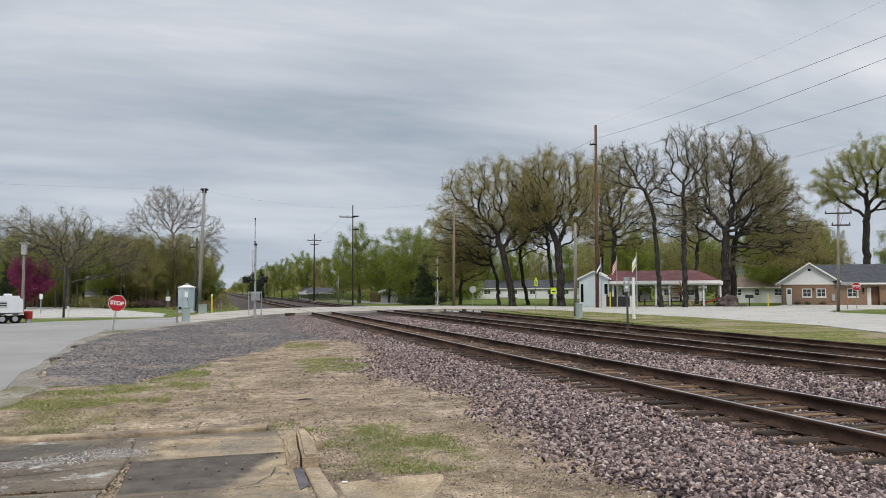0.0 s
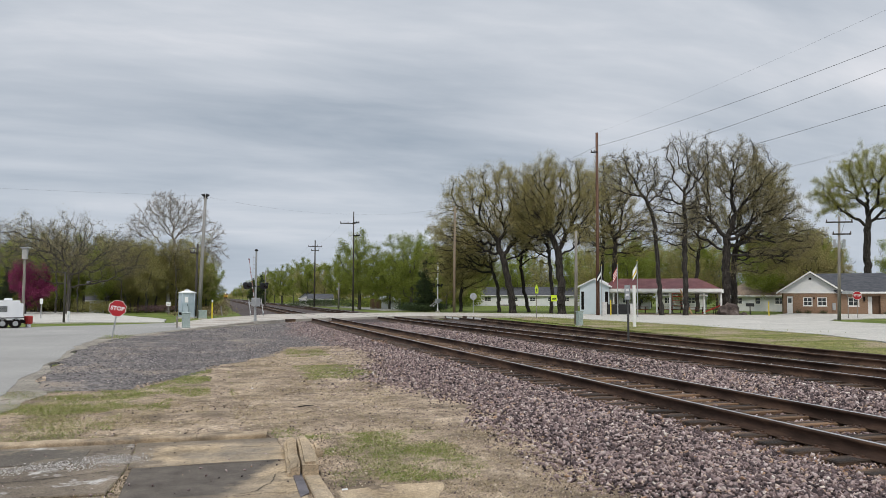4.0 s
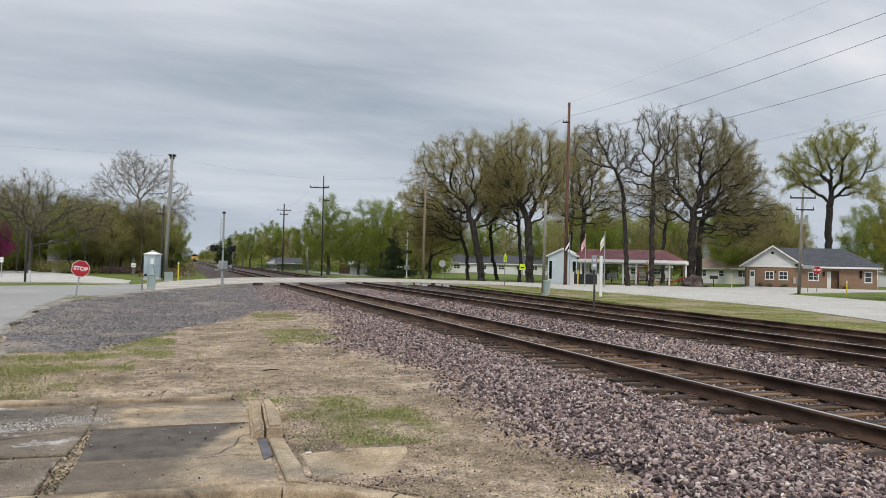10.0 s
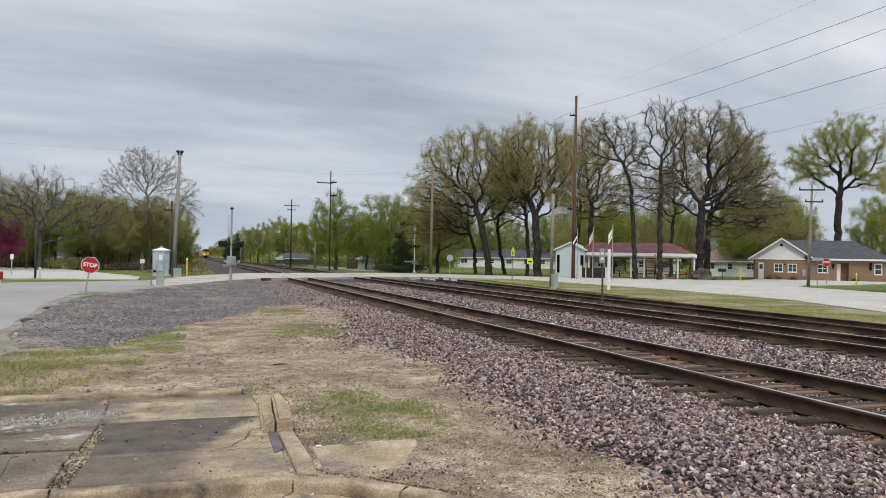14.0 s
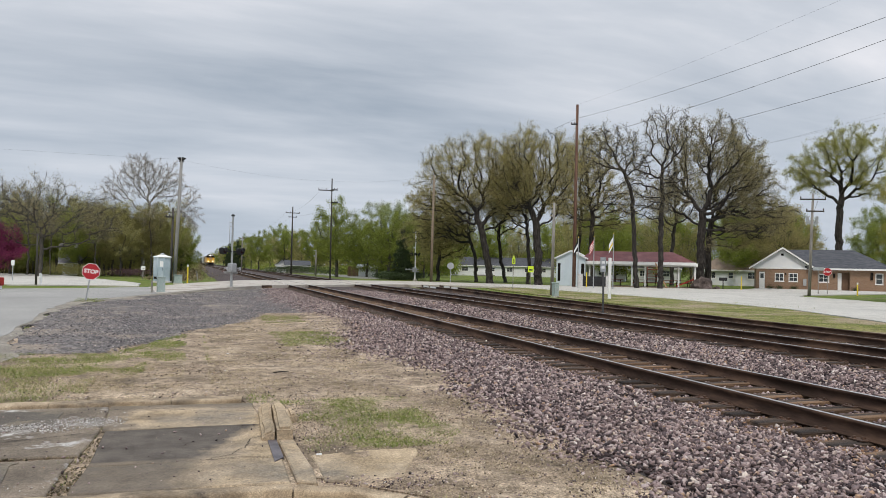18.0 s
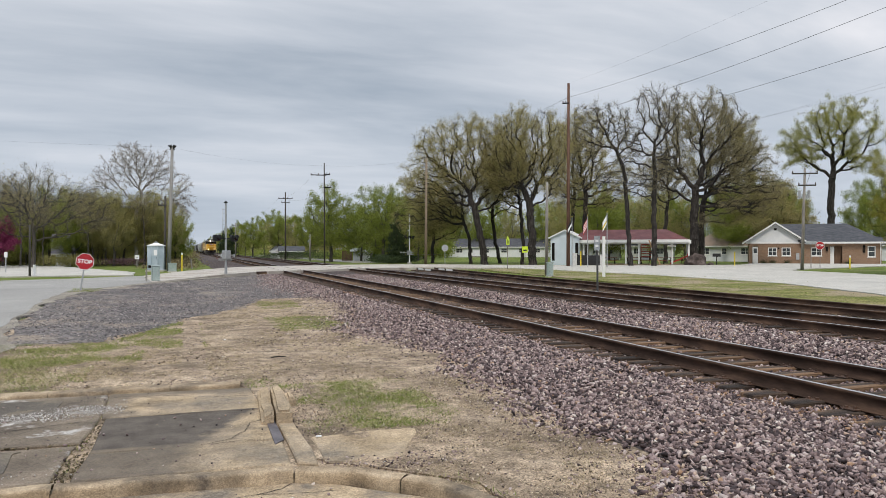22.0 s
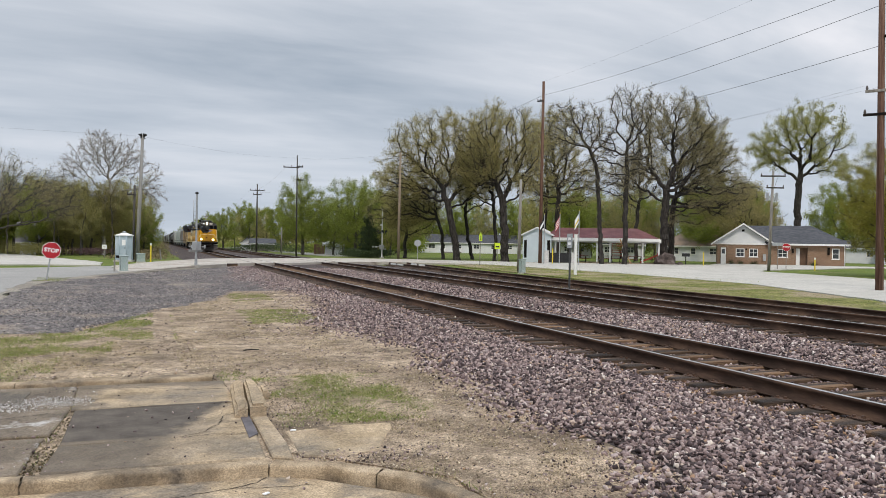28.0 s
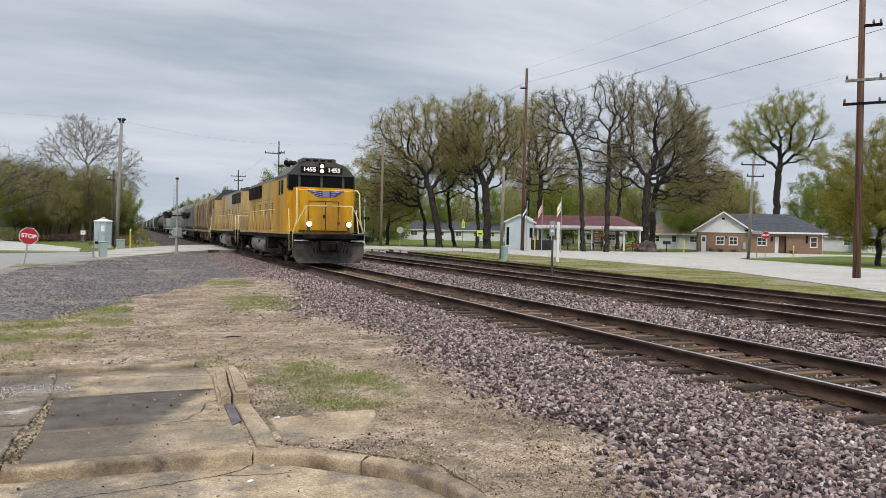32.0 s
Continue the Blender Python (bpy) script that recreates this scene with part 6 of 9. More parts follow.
# emission on the rim stands in for the warm glow round a lit lamp
GLOW = mat("reflector_glow", (0.8, 0.7, 0.5), scale=3, bump=0, emit=((1.0, 0.68, 0.32), 1.3))
LAMP = mat("lit_headlamp", (0.9, 0.85, 0.7), scale=3, bump=0, emit=((1.0, 0.72, 0.36), 120.0))
LAMPOFF = mat("dead_headlamp", (0.35, 0.35, 0.33), scale=3, bump=0, rough=0.2)
BLUE = mat("emblem_blue", (0.03, 0.04, 0.22), (0.045, 0.055, 0.28), scale=4, bump=0, rough=0.5)
REDP = mat("emblem_red", (0.42, 0.03, 0.03), (0.5, 0.05, 0.04), scale=4, bump=0, rough=0.5)
WHEEL = mat("wheel_steel", (0.06, 0.05, 0.042), (0.1, 0.08, 0.065), scale=2, fine=12, rough=0.6, metal=0.3, bump=0.1)
HAND = mat("handrail_paint", (0.62, 0.5, 0.22), (0.7, 0.6, 0.34), scale=2, bump=0.05, rough=0.5)


def text_mesh(body, size, depth, material, m, parent, name="lettering"):
    cu = bpy.data.curves.new("lettering", 'FONT')
    cu.offset = size * 0.035
    cu.body, cu.size, cu.extrude, cu.align_x, cu.align_y = body, size, depth, 'CENTER', 'CENTER'
    tmp = bpy.data.objects.new("lettering", cu)
    scene.collection.objects.link(tmp)
    dg = bpy.context.evaluated_depsgraph_get()
    me = bpy.data.meshes.new_from_object(tmp.evaluated_get(dg))
    bpy.data.objects.remove(tmp)
    me.materials.clear()
    me.materials.append(material)
    ob = new(name, me)
    ob.parent, ob.matrix_basis = parent, m
    return ob


def disc(bm, c, r, d0, d1, axis, n=14):
    p = {"x": lambda s: (c[0] + s, c[1], c[2]), "y": lambda s: (c[0], c[1] + s, c[2]), "z": lambda s: (c[0], c[1], c[2] + s)}[axis]
    return tube(bm, [p(d0), p(d1)], r, n)


def bogie(parent, y, base, axles, wr=0.5):
    t = new("truck")
    t.parent = parent
    fr = part("truck_frame", B(), DARK, t)
    bm = B()
    for s in (-1, 1):
        prism(bm, [(y - base / 2 - 0.35, 0.62), (y - base / 2 - 0.3, 0.85), (y - base / 6, 0.62), (y + base / 6, 0.62), (y + base / 2 + 0.3, 0.85), (y + base / 2 + 0.35, 0.62),
                   (y + base / 2 - 0.2, 0.42), (y + base / 6, 0.3), (y - base / 6, 0.3), (y - base / 2 + 0.2, 0.42)], s * 1.0, s * 1.16, "x")
        for k in (-0.35, 0.0, 0.35):
            tube(bm, [(s * 1.12, y + k, 0.34), (s * 1.12, y + k, 0.66)], 0.11, 8)
    box(bm, -1.0, 1.0, y - 0.25, y + 0.25, 0.4, 0.75)
    bm.to_mesh(fr.data)
    bm.free()
    for i in range(axles):
        yy = y + (i / (axles - 1) - 0.5) * base
        for s in (-1, 1):
            bm = B()
            disc(bm, (s * 0.775, yy, wr), wr, -0.07, 0.07, "x", 18)
            disc(bm, (s * 0.92, yy, wr), 0.2, -0.08, 0.16, "x", 10)
            part("wheel", bm, WHEEL, t)
    return t


def locomotive(label, paint, lit, number="", pale=False, flank=None):
    L = 18.2
    flank = flank or paint
    c = thing("locomotive", pose(0, 0, 0), label, "locomotive", "locomotives of the train")
    # plow, platform and coupler
    bm = B()
    prism(bm, [(-1.5, 0.98), (-1.5, 0.42), (-1.32, 0.12), (1.32, 0.12), (1.5, 0.42), (1.5, 0.98)], 0.28, 0.46, "y")
    for v in bm.verts:
        v.co.y -= 0.26 * (1 - abs(v.co.x) / 1.5) * (1.0 if v.co.z < 0.5 else 0.3)
    part("snow_plow", bm, PLOW, c, "scuffed dark steel plow")
    cbox("coupler_pocket", c, DARK, -0.42, 0.42, -0.05, 0.3, 0.62, 1.05, 0.03)
    bm = B()
    box(bm, -0.14, 0.14, -0.5, 0.1, 0.74, 0.94, 0.03)
    box(bm, -0.2, 0.08, -0.66, -0.42, 0.66, 1.0, 0.05)
    box(bm, 0.1, 0.2, -0.6, -0.36, 0.7, 0.98, 0.03)
    part("coupler", bm, DARK, c)
    for x in (-0.75, -0.6, 0.55, 0.7):
        ctube("air_hose", c, DARK, [(x, 0.05, 1.0), (x, -0.12, 0.85), (x * 0.93, -0.1, 0.55)], 0.028, 6)
    cbox("front_platform", c, DARK, -1.5, 1.5, 0.2, 1.3, 1.02, 1.34, 0.04)
    cbox("anticlimber", c, DARK, -1.15, 1.15, 0.02, 0.22, 1.12, 1.32, 0.03)
    for s in (-1, 1):
        st = new("step_well")
        st.parent = c
        cbox("side_plate", st, DARK, s * 1.1 - 0.03, s * 1.1 + 0.03, 0.42, 1.1, 0.35, 1.1)
        for k, z in enumerate((0.35, 0.65, 0.95)):
            cbox("step", st, LGREY, min(s * 1.08, s * 1.5), max(s * 1.08, s * 1.5), 0.5 + 0.05 * k, 0.95, z, z + 0.04)
        cbox("jacking_pad", c, mat("step_edge_white", (0.5, 0.47, 0.42), (0.62, 0.6, 0.56), scale=4, bump=0.05), min(s * 0.9, s * 1.48), max(s * 0.9, s * 1.48), 0.185, 0.2, 1.03, 1.08)
        cbox("footboard_rail", c, LGREY, min(s * 1.0, s * 1.45), max(s * 1.0, s * 1.45), 0.1, 0.2, 1.3, 1.36)
    cbox("rear_platform", c, DARK, -1.5, 1.5, L - 1.2, L - 0.2, 1.02, 1.34, 0.04)
    cbox("rear_coupler", c, DARK, -0.2, 0.2, L - 0.3, L + 0.35, 0.7, 1.0, 0.04)
    fr = cbox("frame", c, DARK, -1.5, 1.5, 1.2, L - 1.1, 1.12, 1.42, 0.03)
    cbox("side_sill", fr, flank, -1.515, 1.515, 1.3, L - 1.2, 1.3, 1.425)
    # nose and cab
    bm = B()
    box(bm, -1.24, 1.24, 1.0, 2.2, 1.34, 3.3, 0.0)
    bmesh.ops.bevel(bm, geom=[e for e in bm.edges if all(v.co.y < 1.1 for v in e.verts)], offset=0.14, segments=3, affect='EDGES')
    nose = part("nose", bm, paint, c, smooth=False)
    for x in (-0.72, 0.0, 0.55):
        cbox("door_seam", nose, DARK, x - 0.012, x + 0.012, 0.99, 1.01, 1.5, 2.72)
    cbox("seam_top", nose, DARK, -0.72, 0.55, 0.99, 1.01, 2.7, 2.725)
    for z in (1.75, 2.45):
        cbox("hinge", nose, LGREY, 0.52, 0.62, 0.975, 1.0, z, z + 0.09)
    cbox("latch", nose, DARK, -0.1, -0.04, 0.97, 1.0, 2.0, 2.14)
    # wing emblem as plain shapes
    em = new("emblem")
    em.parent = nose
    for s in (-1, 1):
        bm = B()
        for k in range(3):
            z = 3.13 - 0.085 * k
            prism(bm, [(s * 0.16, z), (s * (0.8 - 0.15 * k), z + 0.05), (s * (0.76 - 0.15 * k), z - 0.02), (s * 0.16, z - 0.06)], 0.982, 0.996, "y")
        part("wing", bm, BLUE, em)
        cbox("wing_edge", em, WHITE, min(s * 0.4, s * 0.78), max(s * 0.4, s * 0.78), 0.986, 0.998, 3.19, 3.206)
    for s in (-1, 1):
        for k in range(3):
            z = 3.09 - 0.085 * k
            part("feather_line", prism(B(), [(s * 0.2, z + 0.004), (s * (0.74 - 0.15 * k), z + 0.056), (s * (0.73 - 0.15 * k), z + 0.044), (s * 0.2, z - 0.008)], 0.976, 0.984, "y"), WHITE, em)
    for x in (-0.26, 0.26):
        cbox("shield", em, BLUE, x - 0.1, x + 0.1, 0.978, 0.996, 2.91, 3.16)
    cbox("shield_base", em, mat("emblem_pale", (0.2, 0.2, 0.36), (0.26, 0.26, 0.42), scale=4, bump=0, rough=0.5), -0.14, 0.14, 0.976, 0.996, 2.89, 3.17)
    low = [(-1.5, 1.4), (-1.5, 3.74), (1.5, 3.74), (1.5, 1.4)]
    part("cab_lower", prism(B(), low, 1.87, 4.7, "y"), paint, c)
    upp = [(-1.51, 3.74), (-1.51, 3.86), (-1.02, 4.34), (-0.6, 4.46), (0.6, 4.46), (1.02, 4.34), (1.51, 3.86), (1.51, 3.74)]
    up = part("cab_upper", prism(B(), upp, 1.85, 4.7, "y"), LGREY, c, "dark grey cab roof")
    cbox("cab_front", up, LGREY, -1.505, 1.505, 1.84, 1.88, 3.28, 3.745)
    cbox("cab_visor", up, LGREY, -1.0, 1.0, 1.74, 1.86, 3.86, 3.9)
    for x0, x1 in ((-0.92, -0.05), (0.05, 0.92)):
        cbox("windshield", up, GLASS, x0, x1, 1.83, 1.855, 3.36, 3.84, 0.0)
        cbox("wiper", up, DARK, (x0 + x1) / 2 - 0.01, (x0 + x1) / 2 + 0.01, 1.815, 1.83, 3.36, 3.66)
    for s in (-1, 1):
        cbox("quarter_window", up, GLASS, min(s * 1.02, s * 1.44), max(s * 1.02, s * 1.44), 1.83, 1.855, 3.2, 3.86)
        sw = cbox("side_window", c, GLASS, min(s * 1.49, s * 1.52), max(s * 1.49, s * 1.52), 2.7, 3.7, 3.05, 3.68)
        cbox("window_frame", sw, RADG, min(s * 1.5, s * 1.53), max(s * 1.5, s * 1.53), 3.18, 3.22, 3.05, 3.68)
        cbox("cab_door", c, paint, min(s * 0.98, s * 1.515), max(s * 0.98, s * 1.515), 4.69, 4.72, 1.45, 3.3)
        nb = cbox("number_board", up, DARK, min(s * 0.16, s * 0.92), max(s * 0.16, s * 0.92), 1.815, 1.86, 3.97, 4.24, 0.0)
        if number:
            # white digits with a faint emission added to brighten them
            text_mesh(number, 0.25, 0.006, mat("number_white_glow", (0.8, 0.8, 0.78), scale=3, bump=0, emit=((1, 0.97, 0.9), 0.25)), pose(s * 0.54, 1.808, 4.105, 90, 0, 0) @ Matrix.Diagonal((1.15, 1, 1, 1)), nb, "number")
        m = LAMP if lit else LAMPOFF
        dl = part("ditch_light", disc(B(), (s * 0.84, 0.3, 1.74), 0.08, 0.0, 0.09, "y"), m, c, "bright ditch light" if lit else "")
        part("reflector", disc(B(), (s * 0.84, 0.31, 1.74), 0.115, 0.0, 0.08, "y"), GLOW if lit else LAMPOFF, dl)
        lh = part("light_housing", disc(B(), (s * 0.84, 0.325, 1.74), 0.12, 0.0, 0.16, "y"), LGREY, c)
        cbox("bracket", lh, LGREY, s * 0.84 - 0.05, s * 0.84 + 0.05, 0.36, 0.46, 1.34, 1.66)
    hl = cbox("headlight_housing", c, DARK, -0.13, 0.13, 1.79, 1.86, 3.92, 4.42, 0.02)
    for z in (4.06, 4.27):
        part("headlight", disc(B(), (0, 1.77, z), 0.062, 0.0, 0.05, "y"), LAMP if lit else LAMPOFF, hl)
        part("reflector", disc(B(), (0, 1.778, z), 0.07, 0.0, 0.05, "y"), GLOW if lit else LAMPOFF, hl)
    ac = cbox("air_conditioner", c, LGREY, -0.75, 0.75, 2.3, 3.5, 4.44, 4.66, 0.05)
    for k in range(4):
        cbox("vent_slat", ac, DARK, -0.6 + 0.32 * k, -0.4 + 0.32 * k, 2.28, 2.31, 4.5, 4.6)
    ctube("antenna", c, DARK, [(0.5, 4.2, 4.44), (0.5, 4.2, 4.85)], 0.015, 5)
    hn = new("horn")
    hn.parent = c
    ctube("horn_stand", hn, DARK, [(-0.7, 5.6, 4.0), (-0.7, 5.6, 4.6)], 0.05, 6)
    for k, (dx, dy) in enumerate(((-0.15, -0.25), (0.0, -0.3), (0.15, -0.25), (0.0, 0.3))):
        ctube("trumpet", hn, DARK, [(-0.7 + dx * 0.3, 5.6, 4.6), (-0.7 + dx * 1.4, 5.6 + dy * 1.4, 4.64)], [0.04, 0.13], 8)
    # long hood
    hood = part("long_hood", prism(B(), [(-1.0, 1.42), (-1.0, 3.96), (1.0, 3.96), (1.0, 1.42)], 4.7, L - 1.5, "y"), flank, c)
    part("hood_roof", prism(B(), [(-1.01, 3.96), (-0.9, 4.1), (-0.5, 4.16), (0.5, 4.16), (0.9, 4.1), (1.01, 3.96)], 4.7, L - 1.5, "y"), LGREY, c, "dark grey hood roof")
    for s in (-1, 1):
        for i in range(16):
            y0 = 5.2 + i * 0.68
            d = cbox("hood_door", hood, flank, min(s * 0.99, s * 1.018), max(s * 0.99, s * 1.018), y0, y0 + 0.62, 1.55, 3.0)
            cbox("door_gap", hood, DARK, min(s * 0.985, s * 1.006), max(s * 0.985, s * 1.006), y0 - 0.05, y0 - 0.01, 1.5, 3.05)
            if i % 3 == 1:
                for k in range(5):
                    cbox("louvre", d, DARK, min(s * 1.01, s * 1.03), max(s * 1.01, s * 1.03), y0 + 0.08, y0 + 0.54, 2.3 + 0.12 * k, 2.34 + 0.12 * k)
        for y0, y1 in ((11.9, 14.0), (14.15, 16.3)):
            g = cbox("air_intake", c, DARK, min(s * 0.9, s * 1.09), max(s * 0.9, s * 1.05), y0, y1, 3.22, 3.9, 0.02)
            for k in range(6):
                yy = y0 + (k + 0.5) * (y1 - y0) / 6
                cbox("grille_bar", g, LGREY, min(s * 1.05, s * 1.065), max(s * 1.05, s * 1.065), yy - 0.025, yy + 0.025, 3.26, 3.86)
        if pale:
            cbox("radiator_panel", c, RADG, min(s * 0.9, s * 1.04), max(s * 0.9, s * 1.04), 9.4, 11.7, 2.9, 3.94, 0.03, "pale grey panel")
        # walkway rails
        hr = new("handrail")
        hr.parent = c
        for i in range(11):
            yy = 4.9 + i * 1.12
            ctube("stanchion", hr, flank, [(s * 1.47, yy, 1.4), (s * 1.47, yy, 2.42)], 0.025, 5)
        ctube("top_rail", hr, HAND, [(s * 1.47, 4.9, 2.42), (s * 1.47, L - 2.1, 2.42)], 0.024, 6)
        fh = new("front_handrail")
        fh.parent = c
        ctube("grab_iron", fh, HAND, [(s * 1.48, 0.45, 0.75), (s * 1.49, 0.4, 1.4), (s * 1.34, 0.35, 1.95), (s * 1.34, 0.5, 3.05), (s * 1.3, 0.75, 3.2), (s * 1.2, 1.0, 3.2)], 0.03, 6)
        ctube("end_rail", fh, HAND, [(s * 1.46, 0.35, 1.3), (s * 1.46, 0.35, 1.55), (s * 0.98, 0.32, 2.5), (s * 0.1, 0.3, 2.5)], 0.028, 6)
        ctube("end_post", fh, HAND, [(s * 0.98, 0.32, 1.34), (s * 0.98, 0.32, 2.5)], 0.022, 5)
        ctube("step_rail", fh, HAND, [(s * 1.5, 1.15, 0.6), (s * 1.5, 1.15, 1.45), (s * 1.48, 1.5, 2.4)], 0.026, 6)
        rh = new("rear_handrail")
        rh.parent = c
        ctube("grab_iron", rh, HAND, [(s * 1.5, L - 0.3, 0.6), (s * 1.5, L - 0.3, 2.3)], 0.03, 6)
        ctube("end_post", rh, HAND, [(s * 0.9, L - 0.25, 1.34), (s * 0.9, L - 0.25, 2.3)], 0.026, 6)
        ctube("end_rail", rh, HAND, [(s * 0.3, L - 0.25, 2.3), (s * 1.5, L - 0.3, 2.3)], 0.026, 6)
    for yy in (8.6, 10.0, 14.2, 15.8):
        part("roof_fan", disc(B(), (0, yy, 4.15), 0.62, 0.0, 0.12, "z", 16), LGREY, c)
    cbox("exhaust_stack", c, DARK, -0.35, 0.35, 7.0, 7.5, 4.14, 4.36, 0.03)
    # under the frame
    tk = part("fuel_tank", prism(B(), [(-1.2, 1.1), (-1.36, 1.02), (-1.45, 0.86), (-1.46, 0.66), (-1.4, 0.47), (-1.26, 0.33), (-1.0, 0.26), (1.0, 0.26), (1.26, 0.33), (1.4, 0.47), (1.46, 0.66), (1.45, 0.86), (1.36, 1.02), (1.2, 1.1)], 8.0, 12.4, "y"), TANKG, c, "grey fuel tank", True)
    for s in (-1, 1):
        part("tank_cap", disc(B(), (s * 1.45, 9.6, 0.85), 0.09, -0.04, 0.05, "x"), DARK, tk)
        part("air_reservoir", disc(B(), (s * 1.2, 8.4, 1.22), 0.17, 0.0, 3.6, "y", 12), RADG, c)
        cbox("battery_box", c, DARK, min(s * 0.9, s * 1.45), max(s * 0.9, s * 1.45), 6.9, 7.6, 0.55, 1.1, 0.03)
    bogie(c, 4.0, 2.75, 2, 0.5)
    bogie(c, L - 4.0, 2.75, 2, 0.5)
    return c


def car_end_gear(c, L):
    for s, y in ((-1, 0.0), (1, L)):
        cbox("coupler", c, DARK, -0.15, 0.15, y - 0.35 if s < 0 else y - 0.3, y + 0.3 if s < 0 else y + 0.35, 0.72, 0.98, 0.03)
    bogie(c, 2.2, 1.78, 2, 0.46)
    bogie(c, L - 2.2, 1.78, 2, 0.46)


def hopper(label, paint, ribs):
    L = 17.0
    c = thing("hopper_car", pose(0, 0, 0), label, "freight car", "freight cars of the train")
    side = [(-1.2, 1.25), (-1.5, 1.6), (-1.55, 2.6), (-1.5, 3.7), (-1.25, 4.25), (-0.6, 4.45), (0.6, 4.45), (1.25, 4.25), (1.5, 3.7), (1.55, 2.6), (1.5, 1.6), (1.2, 1.25)]
    bm = B()
    prism(bm, side, 0.9, L - 0.9, "y")
    for v in bm.verts:
        if v.co.z < 2.2:
            v.co.y += (1.5 if v.co.y < L / 2 else -1.5) * (2.2 - v.co.z)
    part("body", bm, paint, c)
    cbox("sill", c, paint, -1.5, 1.5, 0.3, L - 0.3, 1.1, 1.3, 0.02)
    for i in range(4):
        y0 = 3.3 + i * 2.65
        part("discharge_chute", prism(B(), [(y0, 1.3), (y0 + 2.5, 1.3), (y0 + 1.55, 0.42), (y0 + 0.95, 0.42)], -1.15, 1.15, "x"), paint, c)
        part("roof_hatch", disc(B(), (0, y0 + 1.2, 4.44), 0.42, 0, 0.12, "z", 12), paint, c)
    if ribs:
        for s in (-1, 1):
            for i in range(12):
                y0 = 1.6 + i * 1.25
                part("rib", prism(B(), [(s * 1.2, 1.28), (s * 1.53, 1.6), (s * 1.6, 2.6), (s * 1.54, 3.7), (s * 1.4, 3.7), (s * 1.4, 1.6)], y0, y0 + 0.1, "y"), paint, c)
    cbox("roof_walkway", c, RADG, -0.35, 0.35, 0.6, L - 0.6, 4.57, 4.6)
    for y in (0.45, L - 0.45):
        for s in (-1, 1):
            ld = new("ladder")
            ld.parent = c
            for x in (s * 1.1, s * 1.48):
                cbox("ladder_rail", ld, paint, x - 0.02, x + 0.02, y - 0.03, y + 0.03, 1.1, 4.2)
            for k in range(8):
                cbox("rung", ld, paint, min(s * 1.1, s * 1.48), max(s * 1.1, s * 1.48), y - 0.015, y + 0.015, 1.4 + k * 0.36, 1.43 + k * 0.36)
    car_end_gear(c, L)
    return c


def tanker(label, paint):
    L = 17.0
    c = thing("tank_car", pose(0, 0, 0), label, "freight car", "freight cars of the train")
    bm = B()
    tube(bm, [(0, 0.8, 2.75), (0, 1.0, 2.75), (0, 1.4, 2.75), (0, L - 1.4, 2.75), (0, L - 1.0, 2.75), (0, L - 0.8, 2.75)], [0.6, 1.2, 1.5, 1.5, 1.2, 0.6], 20)
    part("tank", bm, paint, c, smooth=True)
    part("dome", disc(B(), (0, L / 2, 4.2), 0.5, 0, 0.4, "z"), paint, c)
    cbox("sill", c, DARK, -0.5, 0.5, 0.2, L - 0.2, 1.0, 1.25)
    for y in (1.8, L - 1.8):
        cbox("saddle", c, DARK, -1.3, 1.3, y - 0.3, y + 0.3, 1.2, 1.8)
    for s in (-1, 1):
        ctube("side_rail", c, DARK, [(s * 1.45, 0.6, 1.5), (s * 1.45, L - 0.6, 1.5)], 0.03, 5)
    car_end_gear(c, L)
    return c


HG = mat("hopper_grey", (0.17, 0.17, 0.165), (0.21, 0.21, 0.2), (0.15, 0.135, 0.115), scale=0.7, fine=6, rough=0.65, bump=0.05, fine_amt=0.2, stretch=(1, 1, 0.3))
HL = mat("hopper_pale_green", (0.28, 0.31, 0.28), (0.33, 0.36, 0.32), (0.22, 0.22, 0.19), scale=0.7, fine=6, rough=0.65, bump=0.05, fine_amt=0.2, stretch=(1, 1, 0.3))
HW = mat("hopper_white", (0.4, 0.4, 0.38), (0.46, 0.45, 0.43), (0.33, 0.31, 0.27), scale=0.7, fine=6, rough=0.65, bump=0.05, fine_amt=0.2, stretch=(1, 1, 0.3))
HD = mat("car_black", (0.028, 0.028, 0.03), (0.045, 0.043, 0.042), (0.07, 0.062, 0.055), scale=0.7, fine=6, rough=0.55, bump=0.05, stretch=(1, 1, 0.3))
TRAIN = []
_loco = locomotive("yellow and grey diesel locomotive with lit headlights", YEL, True, "1455", False, mat("dusty_yellow", (0.5, 0.3, 0.06), (0.56, 0.36, 0.1), (0.36, 0.24, 0.09), scale=0.7, fine=10, rough=0.55, bump=0.06, fine_amt=0.2, stretch=(1, 1, 0.3)))
TRAIN.append((_loco, 18.2, 1))
_loco2 = locomotive("grimy yellow diesel locomotive coupled backwards", OLDYEL, False, "", True)
TRAIN.append((_loco2, 18.2, -1))
_tan = hopper("grimy tan covered hopper car with streaked sides", mat("hopper_tan", (0.46, 0.35, 0.2), (0.29, 0.21, 0.12), (0.09, 0.06, 0.042), scale=1.1, fine=7, rough=0.65, bump=0.06, fine_amt=0.45, stretch=(1, 1, 0.2)), True)
TRAIN.append((_tan, 17.0, 1))
_h = [hopper("dull grey ribbed covered hopper car", HG, True), hopper("pale green-grey covered hopper car", HL, False), hopper("dirty white covered hopper car", HW, False), tanker("black tank car with a top dome", HD), hopper("black covered hopper car", HD, True)]
